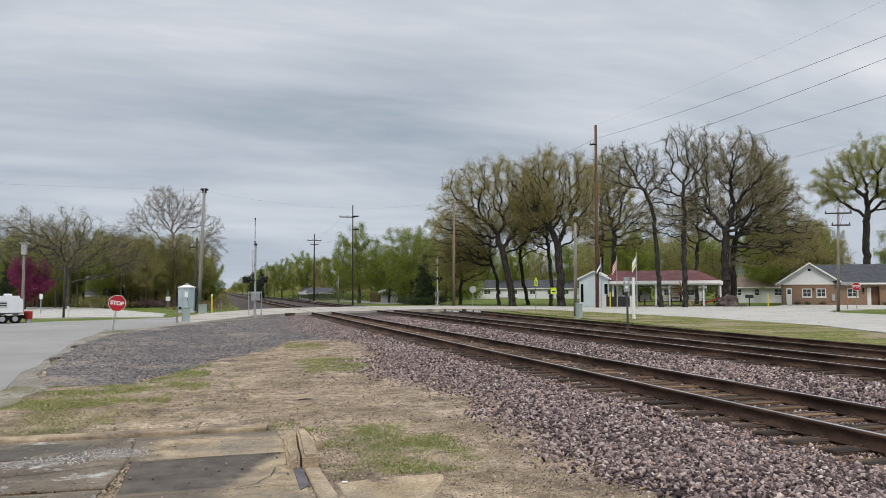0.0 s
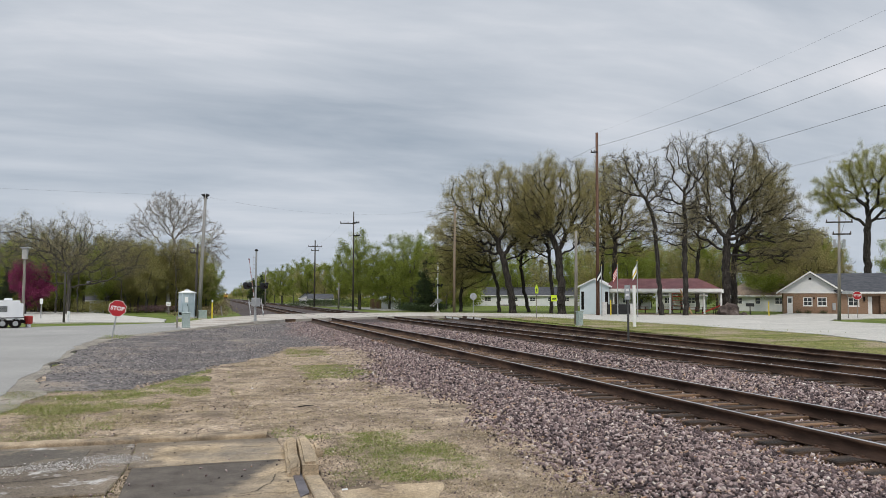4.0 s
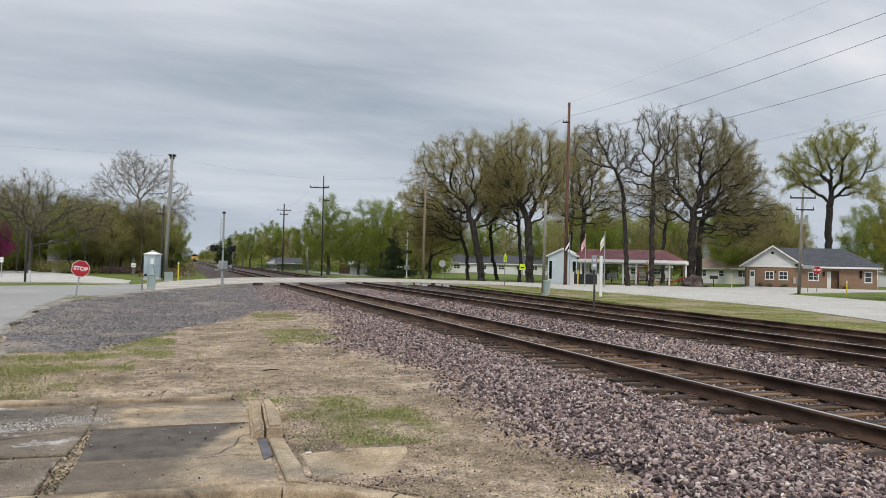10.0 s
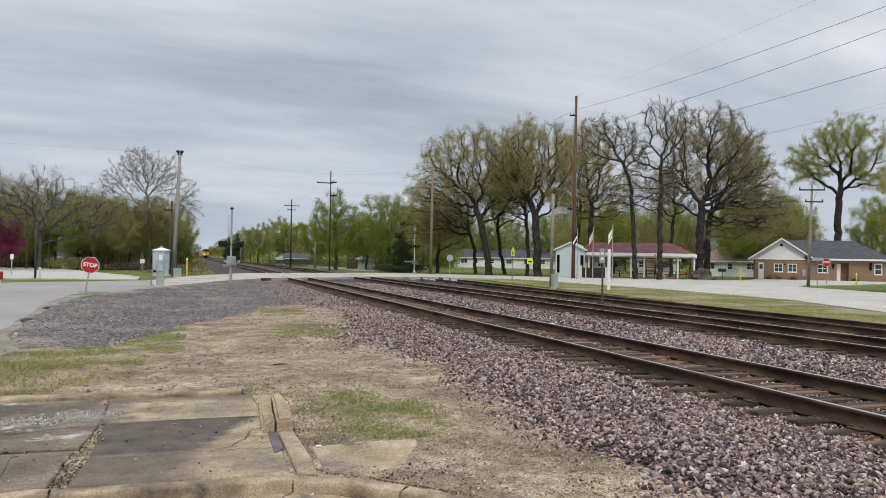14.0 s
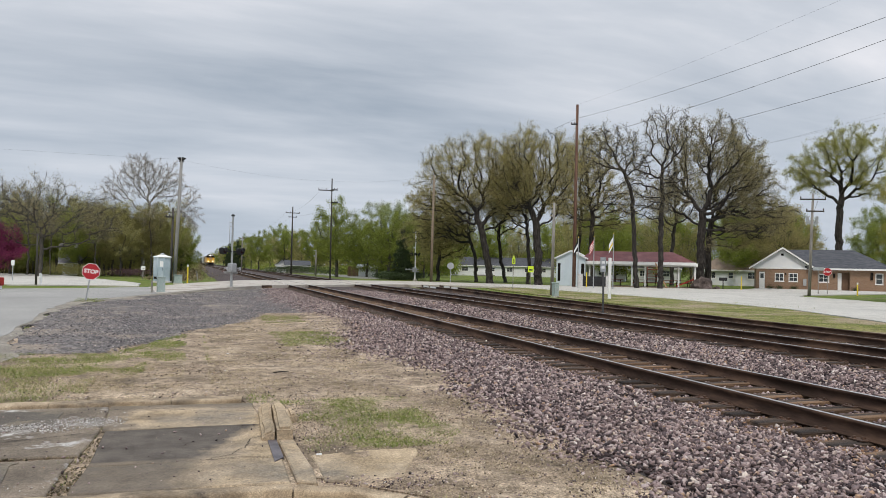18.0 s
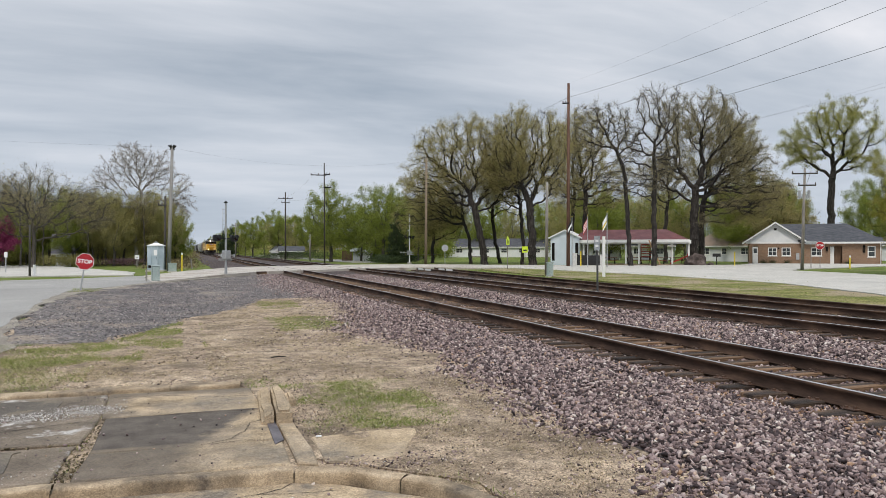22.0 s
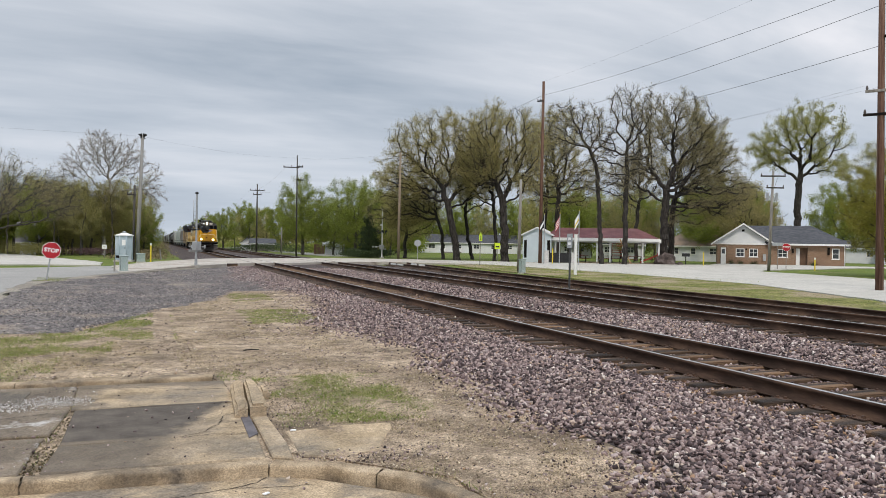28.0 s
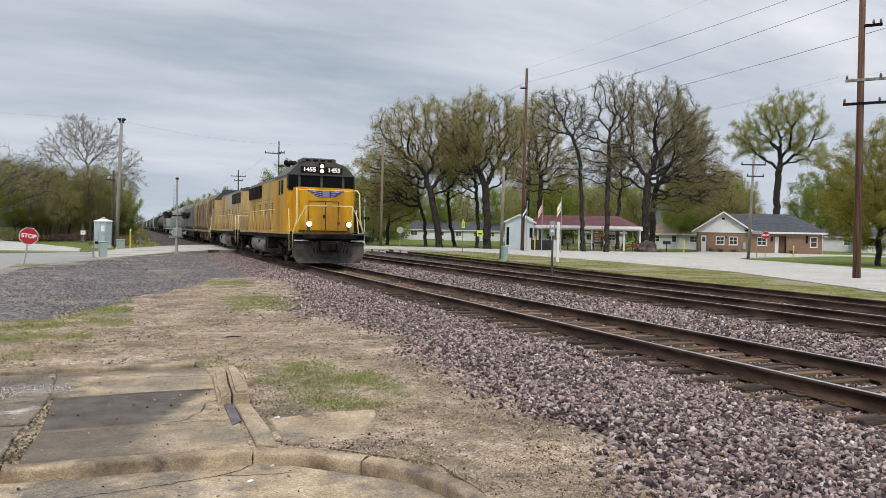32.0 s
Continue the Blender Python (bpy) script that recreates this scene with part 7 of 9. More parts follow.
for k, src in enumerate((0, 1, 1, 2, 0, 3, 3, 4, 4, 1, 3, 3, 0, 4, 4, 3, 1, 0, 4, 3, 3, 0, 1, 4)):
    first = k == (0, 1, 1, 2, 0, 3, 3, 4, 4, 1, 3, 3, 0, 4, 4, 3, 1, 0, 4, 3, 3, 0, 1, 4).index(src)
    TRAIN.append((_h[src] if first else copy_thing(_h[src], pose(0, 0, 0)), 17.0, 1))


def train_pose(y, length, way):
    """A car whose front coupling stands at y along the line."""
    a, b = y, y + length
    rz = -math.degrees(math.atan2(bend(b) - bend(a), length))
    x, z = TRACKS[0] + bend(a), 0.2 + grade(a)
    rx = math.degrees(math.atan2(grade(b) - grade(a), length))
    m = pose(x, a, z, rx, 0, rz)
    if way < 0:
        m = m @ pose(0, length, 0, 0, 0, 180)
    return m


def front_at(t):
    """Where the first coupler is at a time: a fast freight coming on."""
    return 118.0 + 19.7 * (28.0 - t) if t < 28 else 118.0 - 21.85 * (t - 28.0)


def train_motion():
    off = 0.0
    for ob, length, way in TRAIN:
        rows = [(t, train_pose(front_at(t) + off, length, way)) for t in (0, 4, 8, 12, 16, 20, 24, 26, 27, 28, 29, 30, 31, 32)]
        walk(ob, rows)
        off += length + 0.75

# ---- buildings ----
BRICK = None


def brick_mat():
    m = bpy.data.materials.new("tan_brick")
    MATS["tan_brick"] = m
    m.use_nodes = True
    nt = m.node_tree
    N, L = nt.nodes.new, nt.links.new
    b = nt.nodes["Principled BSDF"]
    b.inputs["Roughness"].default_value = 0.9
    tc = N("ShaderNodeTexCoord")
    sx = N("ShaderNodeSeparateXYZ")
    L(tc.outputs["Object"], sx.inputs[0])
    ad = N("ShaderNodeMath")
    L(sx.outputs[0], ad.inputs[0]), L(sx.outputs[1], ad.inputs[1])
    cx = N("ShaderNodeCombineXYZ")
    L(ad.outputs[0], cx.inputs[0]), L(sx.outputs[2], cx.inputs[1])
    bt = N("ShaderNodeTexBrick")
    bt.inputs["Color1"].default_value = (0.29, 0.175, 0.108, 1)
    bt.inputs["Color2"].default_value = (0.215, 0.126, 0.078, 1)
    bt.inputs["Mortar"].default_value = (0.29, 0.23, 0.17, 1)
    bt.inputs["Scale"].default_value = 1.0
    bt.inputs["Mortar Size"].default_value = 0.008
    bt.inputs["Brick Width"].default_value = 0.21
    bt.inputs["Row Height"].default_value = 0.075
    L(cx.outputs[0], bt.inputs["Vector"])
    L(bt.outputs["Color"], b.inputs["Base Color"])
    bp = N("ShaderNodeBump")
    bp.inputs["Strength"].default_value, bp.inputs["Distance"].default_value = 0.4, 0.01
    bp.invert = True
    L(bt.outputs["Fac"], bp.inputs["Height"])
    L(bp.outputs[0], b.inputs["Normal"])
    return m


BRICK = brick_mat()
SIDING = mat("white_siding", (0.66, 0.68, 0.70), (0.74, 0.75, 0.76), scale=1.2, fine=30, rough=0.6, bump=0.1, fine_amt=0.1)
BLUEWALL = mat("pale_blue_siding", (0.55, 0.62, 0.67), (0.6, 0.67, 0.72), scale=1.2, fine=30, rough=0.6, bump=0.1, fine_amt=0.1)
TRIM = mat("white_trim", (0.76, 0.75, 0.73), (0.8, 0.8, 0.78), scale=2, fine=20, rough=0.5, bump=0.05, fine_amt=0.1)
SHINGLE = mat("grey_shingles", (0.045, 0.047, 0.054), (0.065, 0.067, 0.075), (0.09, 0.09, 0.096), scale=3, fine=16, rough=0.95, bump=0.6, stretch=(0.6, 1, 4), dist=0.03)
REDROOF = mat("red_metal_roof", (0.13, 0.034, 0.034), (0.165, 0.047, 0.046), (0.2, 0.07, 0.066), scale=0.8, fine=10, rough=0.6, bump=0.1)
BROWNROOF = mat("brown_shingles", (0.2, 0.15, 0.11), (0.26, 0.2, 0.15), scale=2, fine=16, rough=0.95, bump=0.5)
PURPLE = mat("slate_roof", (0.19, 0.18, 0.215), (0.25, 0.235, 0.27), scale=2, fine=14, rough=0.9, bump=0.5)
DOORB = mat("brown_door", (0.13, 0.075, 0.045), (0.17, 0.1, 0.06), scale=2, fine=20, rough=0.7, bump=0.1)
PANE = glass_mat("window_glass", (0.035, 0.04, 0.045))
WOODG = mat("grey_wood", (0.16, 0.145, 0.125), (0.23, 0.21, 0.185), (0.3, 0.28, 0.25), scale=2, fine=24, rough=0.9, bump=0.5, stretch=(4, 4, 0.4))
POLEDK = mat("dark_pole", (0.045, 0.04, 0.036), (0.075, 0.067, 0.06), scale=2, fine=18, rough=0.9, bump=0.4, stretch=(5, 5, 0.3))
POLEBR = mat("creosote_pole", (0.08, 0.038, 0.024), (0.125, 0.064, 0.042), (0.18, 0.105, 0.072), scale=2, fine=18, rough=0.85, bump=0.5, stretch=(5, 5, 0.3))
STEELG = mat("galvanised_steel", (0.36, 0.37, 0.38), (0.45, 0.46, 0.46), scale=3, fine=30, rough=0.45, metal=0.5, bump=0.08)
STONEW = mat("painted_stone", (0.5, 0.49, 0.47), (0.62, 0.61, 0.59), scale=6, fine=20, rough=0.85, bump=0.5)
REDPAINT = mat("red_paint", (0.35, 0.025, 0.02), (0.42, 0.04, 0.03), scale=3, fine=20, rough=0.5, bump=0.05)
YELLOWP = mat("yellow_paint", (0.7, 0.52, 0.03), (0.75, 0.58, 0.06), scale=3, fine=20, rough=0.5, bump=0.05)
LIMES = mat("fluorescent_sign", (0.62, 0.8, 0.03), (0.66, 0.84, 0.05), scale=2, fine=10, rough=0.45, bump=0, fine_amt=0.06)


def wall_run(parent, x0, x1, z0, z1, y, material, holes, thick=0.22, name="wall"):
    """A front wall along x with holes (hx0, hx1, hz0, hz1) cut through, in one mesh."""
    xs = sorted({x0, x1, *[h[0] for h in holes], *[h[1] for h in holes]})
    zs = sorted({z0, z1, *[h[2] for h in holes], *[h[3] for h in holes]})
    bm = B()
    for a, b in zip(xs, xs[1:]):
        run = None
        for c, d in zip(zs, zs[1:]):
            mx, mz = (a + b) / 2, (c + d) / 2
            solid = not any(h[0] < mx < h[1] and h[2] < mz < h[3] for h in holes)
            if solid:
                run = [c, d] if run is None else [run[0], d]
            if (not solid or d == z1) and run:
                box(bm, a, b, y, y + thick, run[0], run[1])
                run = None
    bmesh.ops.remove_doubles(bm, verts=bm.verts, dist=0.0005)
    return part(name, bm, material, parent)


def window_(parent, x0, x1, z0, z1, y, panes=2, sill=True):
    w = new("window")
    w.parent = parent
    fr = B()
    for a in ((x0, x0 + 0.09, z0, z1), (x1 - 0.09, x1, z0, z1), (x0 + 0.09, x1 - 0.09, z0, z0 + 0.09), (x0 + 0.09, x1 - 0.09, z1 - 0.09, z1)):
        box(fr, a[0], a[1], y - 0.03, y + 0.08, a[2], a[3])
    part("window_frame", fr, TRIM, w)
    k = (x1 - x0 - 0.18) / panes
    for i in range(panes):
        a = x0 + 0.09 + i * k
        cbox("pane", w, PANE, a + 0.025, a + k - 0.025, y + 0.03, y + 0.045, z0 + 0.09, z1 - 0.09)
        if i:
            cbox("mullion", w, TRIM, a - 0.025, a + 0.025, y, y + 0.06, z0 + 0.09, z1 - 0.09)
    zm = (z0 + z1) / 2
    cbox("meeting_rail", w, TRIM, x0 + 0.09, x1 - 0.09, y + 0.01, y + 0.028, zm - 0.025, zm + 0.025)
    if sill:
        cbox("window_sill", w, TRIM, x0 - 0.05, x1 + 0.05, y - 0.08, y + 0.02, z0 - 0.06, z0)
    return w


def roof_poly(parent, pts, faces, material, thick=0.14, name="roof"):
    bm = B()
    vs = [bm.verts.new(p) for p in pts]
    for f in faces:
        bm.faces.new([vs[i] for i in f])
    bmesh.ops.recalc_face_normals(bm, faces=bm.faces)
    g = bmesh.ops.extrude_face_region(bm, geom=list(bm.faces))
    bmesh.ops.translate(bm, vec=(0, 0, -thick), verts=[v for v in g["geom"] if isinstance(v, bmesh.types.BMVert)])
    bmesh.ops.recalc_face_normals(bm, faces=bm.faces)
    return part(name, bm, material, parent)


def brick_house():
    h = thing("brick_house", pose(64.3, 73.9, -0.06, 0, 0, -40), "single-storey tan brick house with white gable and grey roof", "house")
    holes = [(0.35, 1.05, 0.05, 2.1), (2.1, 3.1, 0.95, 1.95), (3.6, 4.6, 0.95, 1.95), (6.75, 7.9, 0.95, 1.95), (8.75, 10.0, 0.05, 2.15), (12.6, 13.4, 0.85, 2.1)]
    wall_run(h, 0, 14.0, 0, 2.55, 0, BRICK, holes, name="front_wall")
    cbox("side_wall", h, BRICK, 0, 0.22, 0.22, 9, 0, 2.55)
    cbox("side_wall", h, BRICK, 13.78, 14, 0.22, 9, 0, 2.55)
    cbox("back_wall", h, BRICK, 0.22, 13.78, 8.78, 9, 0, 2.55)
    cbox("inner_floor", h, DARK, 0.22, 13.78, 0.22, 8.78, 0.0, 0.05)
    cbox("recess_wall", h, BRICK, 8.75, 10.0, 0.9, 1.0, 0.05, 2.3)
    for a, b, c, d in (holes[1], holes[2], holes[3], holes[5]):
        window_(h, a, b, c, d, 0.04, 2 if b - a > 0.9 else 1)
    d = cbox("front_door", h, TRIM, 0.4, 1.0, 0.06, 0.12, 0.06, 2.05)
    part("door_knob", disc(B(), (0.92, 0.05, 1.0), 0.035, -0.05, 0.02, "y", 8), STEELG, d)
    cbox("door_light", d, PANE, 0.52, 0.88, 0.05, 0.062, 1.3, 1.85)
    d2 = cbox("entry_door", h, TRIM, 8.8, 9.2, 0.3, 0.36, 0.06, 2.05)
    cbox("brown_panel", h, DOORB, 9.25, 9.98, 0.5, 0.56, 0.06, 2.1)
    # gable over the left part, hipped roof over the rest
    part("gable", prism(B(), [(-0.35, 2.55), (6.15, 2.55), (2.9, 4.75)], 0.0, 0.14, "y"), SIDING, h, "white gable with flat siding")
    cbox("gable_vent", h, DARK, 2.75, 3.05, -0.02, 0.01, 4.0, 4.25)
    for a, b in (((-0.75, 2.32), (2.9, 4.8)), ((2.9, 4.8), (6.55, 2.32))):
        part("barge_board", prism(B(), [(a[0], a[1] + 0.22), (b[0], b[1] + 0.22), (b[0], b[1]), (a[0], a[1])], -0.48, -0.4, "y"), TRIM, h)
    roof_poly(h, [(-0.75, -0.42, 2.5), (2.9, -0.42, 4.98), (6.55, -0.42, 2.5), (-0.75, 9.4, 2.5), (2.9, 9.4, 4.98), (6.55, 9.4, 2.5)], [(0, 1, 4, 3), (1, 2, 5, 4)], SHINGLE, name="gable_roof")
    roof_poly(h, [(5.6, -0.5, 2.6), (14.5, -0.5, 2.6), (14.5, 9.5, 2.6), (5.6, 9.5, 2.6), (2.9, 4.5, 4.86), (11.0, 4.5, 4.86)], [(0, 1, 5, 4), (1, 2, 5), (2, 3, 4, 5)], SHINGLE, name="hip_roof")
    cbox("fascia", h, TRIM, 6.3, 14.52, -0.52, -0.46, 2.4, 2.6)
    cbox("fascia", h, TRIM, 14.46, 14.52, -0.46, 9.5, 2.4, 2.6)
    cbox("soffit", h, TRIM, 6.3, 14.46, -0.46, 0.0, 2.42, 2.46)
    cbox("gable_fascia", h, TRIM, -0.35, 6.3, -0.08, 0.0, 2.42, 2.6)
    ctube("downpipe", h, TRIM, [(13.9, -0.06, 2.5), (13.9, -0.06, 0.1)], 0.05, 6)
    cbox("meter_box", h, STEELG, 5.15, 5.5, -0.16, 0.0, 0.5, 1.3, 0.02)
    cbox("wall_lamp", h, DARK, 3.2, 3.35, -0.12, 0.0, 1.75, 1.95)
    cbox("wall_lamp", h, DARK, 8.3, 8.5, -0.14, 0.0, 1.5, 2.0)
    cbox("plaque", h, DARK, 12.1, 12.35, -0.12, 0.0, 1.35, 2.2)
    for i, x in enumerate((1.6, 2.6, 4.2, 10.6)):
        s = thing("shrub", pose(64.3, 73.9, -0.06, 0, 0, -40) @ pose(x, -0.45, 0), "small clipped shrub by the wall", "shrub", "shrubs by the house")
        r = np.random.default_rng(40 + i)
        c = r.normal(0, 1, (350, 3)) * [0.22, 0.16, 0.13] + [0, 0, 0.2]
        o = new("foliage", raw_mesh("foliage", *leaf_quads(c, 0.09, r), DK))
        o.parent = s
        ctube("stem", s, BARK, [(0, 0, 0), (0, 0, 0.3)], 0.03, 5)


brick_house()


def pavilion():
    m = pose(39.2, 76.6, -0.06, 0, 0, -35)
    h = thing("park_pavilion", m, "open park pavilion with white posts and red hipped roof", "pavilion")
    # closed hut with its gable to the front
    wall_run(h, 0, 3.2, 0, 3.1, -0.6, BLUEWALL, [], name="hut_front")
    part("hut_gable", prism(B(), [(0, 3.1), (3.2, 3.1), (1.6, 3.85)], -0.6, -0.45, "y"), BLUEWALL, h)
    cbox("hut_side", h, BLUEWALL, 0, 0.18, -0.38, 6, 0, 3.1)
    cbox("hut_side", h, BLUEWALL, 3.02, 3.2, -0.38, 6, 0, 3.1)
    cbox("hut_back", h, BLUEWALL, 0.18, 3.02, 5.82, 6, 0, 3.1)
    cbox("hut_shutter", h, DARK, 0.15, 0.45, -0.62, -0.59, 0.5, 2.5)
    cbox("hut_shutter", h, DARK, 2.75, 3.1, -0.62, -0.59, 0.5, 2.5)
    roof_poly(h, [(-0.25, -0.9, 3.08), (1.6, -0.9, 3.98), (3.45, -0.9, 3.08), (-0.25, 6.3, 3.08), (1.6, 6.3, 3.98), (3.45, 6.3, 3.08)], [(0, 1, 4, 3), (1, 2, 5, 4)], TRIM, name="hut_roof")
    cbox("floor_slab", h, DIRT, 3.3, 15.05, 0, 6, 0.0, 0.1)
    for x in (3.6, 5.2, 8.2, 9.6, 11.0, 13.1, 14.8):
        for y in (0.15, 5.85):
            p = cbox("post", h, TRIM, x - 0.09, x + 0.09, y - 0.09, y + 0.09, 0.1, 2.35, 0.01)
            cbox("post_base", p, STEELG, x - 0.12, x + 0.12, y - 0.12, y + 0.12, 0.1, 0.16)
    cbox("front_beam", h, TRIM, 3.3, 15.05, -0.1, 0.12, 2.35, 2.75)
    cbox("fascia", h, TRIM, 2.4, 14.857, -0.53, -0.5, 2.5, 2.82)
    cbox("fascia", h, TRIM, 14.855, 14.858, -0.5, 6.5, 2.5, 2.82)
    cbox("back_beam", h, TRIM, 3.3, 15.05, 5.88, 6.1, 2.35, 2.75)
    cbox("end_beam", h, TRIM, 14.85, 15.05, 0.12, 5.88, 2.35, 2.75)
    cbox("ceiling_board", h, TRIM, 3.3, 14.85, 0.12, 5.88, 2.7, 2.74)
    roof_poly(h, [(2.4, -0.5, 2.8), (14.855, -0.5, 2.8), (14.855, 6.5, 2.8), (2.4, 6.5, 2.8), (3.4, 3.0, 4.0), (12.5, 3.0, 4.0)], [(0, 1, 5, 4), (1, 2, 5), (2, 3, 4, 5), (3, 0, 4)], REDROOF, 0.1)
    for i in range(9):
        x = 4.6 + i * 1.1
        cbox("roof_seam", h, REDROOF, x - 0.02, x + 0.02, -0.02, 0.02, 0.0, 3.7, 0, "", Matrix.Translation((0, -0.5, 2.815)) @ Matrix.Rotation(radians(-74.1), 4, 'X'))
    # picnic tables
    for i, (x, y) in enumerate(((6.3, 1.6), (8.9, 1.8), (10.2, 3.4), (11.6, 1.5), (13.6, 3.0))):
        t = thing("picnic_table", m @ pose(x, y, 0.1, 0, 0, 8 * (i % 3)), "dark red picnic table under the pavilion roof", "table", "picnic tables")
        rm_ = mat("table_red", (0.16, 0.03, 0.025), (0.22, 0.045, 0.035), scale=2, fine=18, rough=0.7, bump=0.1)
        cbox("tabletop", t, rm_, -0.9, 0.9, -0.36, 0.36, 0.7, 0.75)
        for s in (-1, 1):
            cbox("bench", t, rm_, -0.9, 0.9, s * 0.7 - 0.13, s * 0.7 + 0.13, 0.42, 0.46)
            ctube("leg", t, DARK, [(s * 0.6, -0.72, 0.0), (s * 0.6, -0.25, 0.7)], 0.035, 5)
            ctube("leg", t, DARK, [(s * 0.6, 0.72, 0.0), (s * 0.6, 0.25, 0.7)], 0.035, 5)
            cbox("brace", t, DARK, s * 0.6 - 0.03, s * 0.6 + 0.03, -0.7, 0.7, 0.38, 0.42)
    # red climbing frame behind the tables
    pf = thing("climbing_frame", m @ pose(10.4, 8.2, 0), "red playground climbing frame with a small roof", "playground")
    for x in (-0.8, 0.8):
        for y in (-0.8, 0.8):
            ctube("post", pf, REDPAINT, [(x, y, 0), (x, y, 2.4)], 0.06, 6)
    for z in (0.9, 1.5, 2.0, 2.35):
        ctube("bar", pf, REDPAINT, [(-0.8, -0.8, z), (0.8, -0.8, z)], 0.04, 6)
        ctube("bar", pf, REDPAINT, [(-0.8, 0.8, z), (0.8, 0.8, z)], 0.04, 6)
    cbox("deck", pf, REDPAINT, -0.85, 0.85, -0.85, 0.85, 1.2, 1.28)
    sl = thing("slide", m @ pose(13.8, 1.0, 0), "red plastic slide beside the pavilion", "slide")
    part("chute", prism(B(), [(-0.9, 0.15), (0.9, 0.95), (0.9, 1.1), (-0.9, 0.3)], -0.3, 0.3, "y"), REDPAINT, sl)
    ctube("ladder_rail", sl, REDPAINT, [(0.9, -0.25, 0), (0.9, -0.25, 1.3)], 0.04, 6)
    ctube("ladder_rail", sl, REDPAINT, [(0.9, 0.25, 0), (0.9, 0.25, 1.3)], 0.04, 6)
    # leaning timber prop
    pr = thing("leaning_board", m @ pose(11.9, -1.6, 0), "tan board leaning against a tree", "board")
    cbox("plank", pr, mat("pine_board", (0.36, 0.22, 0.12), (0.45, 0.29, 0.17), scale=3, fine=20, rough=0.8, bump=0.2), -0.07, 0.07, -0.02, 0.02, 0, 3.0, 0.0, "", Matrix.Rotation(radians(-24), 4, 'Y'))


pavilion()


def plain_house(name, px, dist, w, d, eave, ridge, wall, roof, rz, label, wins, hip=False, yaw=None, gable_front=False):
    a = radians(YAW0 if yaw is None else yaw) + math.atan((px - 784.0) / 1332.0)
    h = thing(name, pose(dist * math.sin(a), dist * math.cos(a), -0.08, 0, 0, rz), label, "house")
    holes = [(x, x + ww, 1.0, 2.0) for x, ww in wins]
    wall_run(h, -w / 2, w / 2, 0, eave, 0, wall, holes, 0.2, "front_wall")
    cbox("side_wall", h, wall, -w / 2, -w / 2 + 0.2, 0.2, d, 0, eave)
    cbox("side_wall", h, wall, w / 2 - 0.2, w / 2, 0.2, d, 0, eave)
    cbox("back_wall", h, wall, -w / 2 + 0.2, w / 2 - 0.2, d - 0.2, d, 0, eave)
    for x, ww in wins:
        window_(h, x, x + ww, 1.0, 2.0, 0.03, 2 if ww > 0.9 else 1)
    o = 0.4
    W = w / 2 + o
    if gable_front:
        part("gable", prism(B(), [(-w / 2, eave), (w / 2, eave), (0, ridge - 0.1)], 0.0, 0.15, "y"), wall, h)
        roof_poly(h, [(-W, -o, eave - 0.1), (0, -o, ridge), (W, -o, eave - 0.1), (-W, d + o, eave - 0.1), (0, d + o, ridge), (W, d + o, eave - 0.1)], [(0, 1, 4, 3), (1, 2, 5, 4)], roof)
    else:
        ins = d / 2 if hip else 0.0
        roof_poly(h, [(-W, -o, eave), (W, -o, eave), (W, d + o, eave), (-W, d + o, eave), (-W + ins, d / 2, ridge), (W - ins, d / 2, ridge)], [(0, 1, 5, 4), (1, 2, 5), (2, 3, 4, 5), (3, 0, 4)], roof)
    cbox("fascia", h, TRIM, -W, W, -o - 0.03, -o, eave - 0.2, eave - 0.02)
    return h


plain_house("white_house", 932, 170, 24, 8, 2.4, 4.3, SIDING, SHINGLE, -25, "long white single-storey house with grey roof behind the oaks", [(-9.6, 1.6), (-6.6, 0.9), (-3.4, 1.4), (0.6, 1.4), (4.6, 0.9), (8.0, 1.4)])
hr_ = thing("porch_rail", bpy.data.objects["white_house"].matrix_basis @ pose(-4.0, -1.4, 0), "white wooden porch rail with slats", "railing")
cbox("top_rail", hr_, TRIM, -2, 2, -0.04, 0.04, 0.95, 1.02)
cbox("floor_board", hr_, WOODG, -2, 2, -0.1, 1.2, 0.0, 0.3)
for i in range(15):
    cbox("baluster", hr_, TRIM, -1.95 + i * 0.28, -1.9 + i * 0.28, -0.03, 0.03, 0.3, 0.95)
plain_house("tan_roof_house", 1345, 116, 9.5, 8, 2.3, 5.0, SIDING, BROWNROOF, -45, "white cottage with brown hipped roof beyond the park", [(-3.6, 1.2), (-0.8, 0.8), (1.8, 1.3)], True)
plain_house("white_cottage", 1105, 128, 8, 7, 2.4, 3.4, SIDING, SHINGLE, -33, "white cottage seen through the open pavilion", [(-2.6, 1.4), (-0.4, 1.0), (1.6, 1.4)])
plain_house("white_cottage", 1205, 124, 7, 7, 2.4, 3.5, SIDING, SHINGLE, -38, "white cottage across the lawn behind the pavilion", [(-2.6, 1.0), (0.9, 1.2)])
plain_house("white_cottage", 1480, 132, 8, 7, 2.4, 3.6, SIDING, SHINGLE, -52, "white cottage with grey roof behind the brick house", [(-3.0, 1.0), (1.0, 1.0)], False, YAW1)
plain_house("white_cottage", 1585, 124, 10, 7, 2.4, 3.5, SIDING, SHINGLE, -52, "white cottage half hidden behind a maple", [(-3.6, 1.0), (0.6, 1.3)], False, YAW1)
plain_house("woodland_house", 173, 92, 1.5, 2.4, 1.4, 3.5, SIDING, PURPLE, 4, "small house with steep slate-purple roof among the trees", [])
plain_house("far_cottage", 568, 152, 4.4, 4, 1.5, 2.5, WOODG, SHINGLE, -5, "small grey cottage with grey roof beyond the tracks", [])
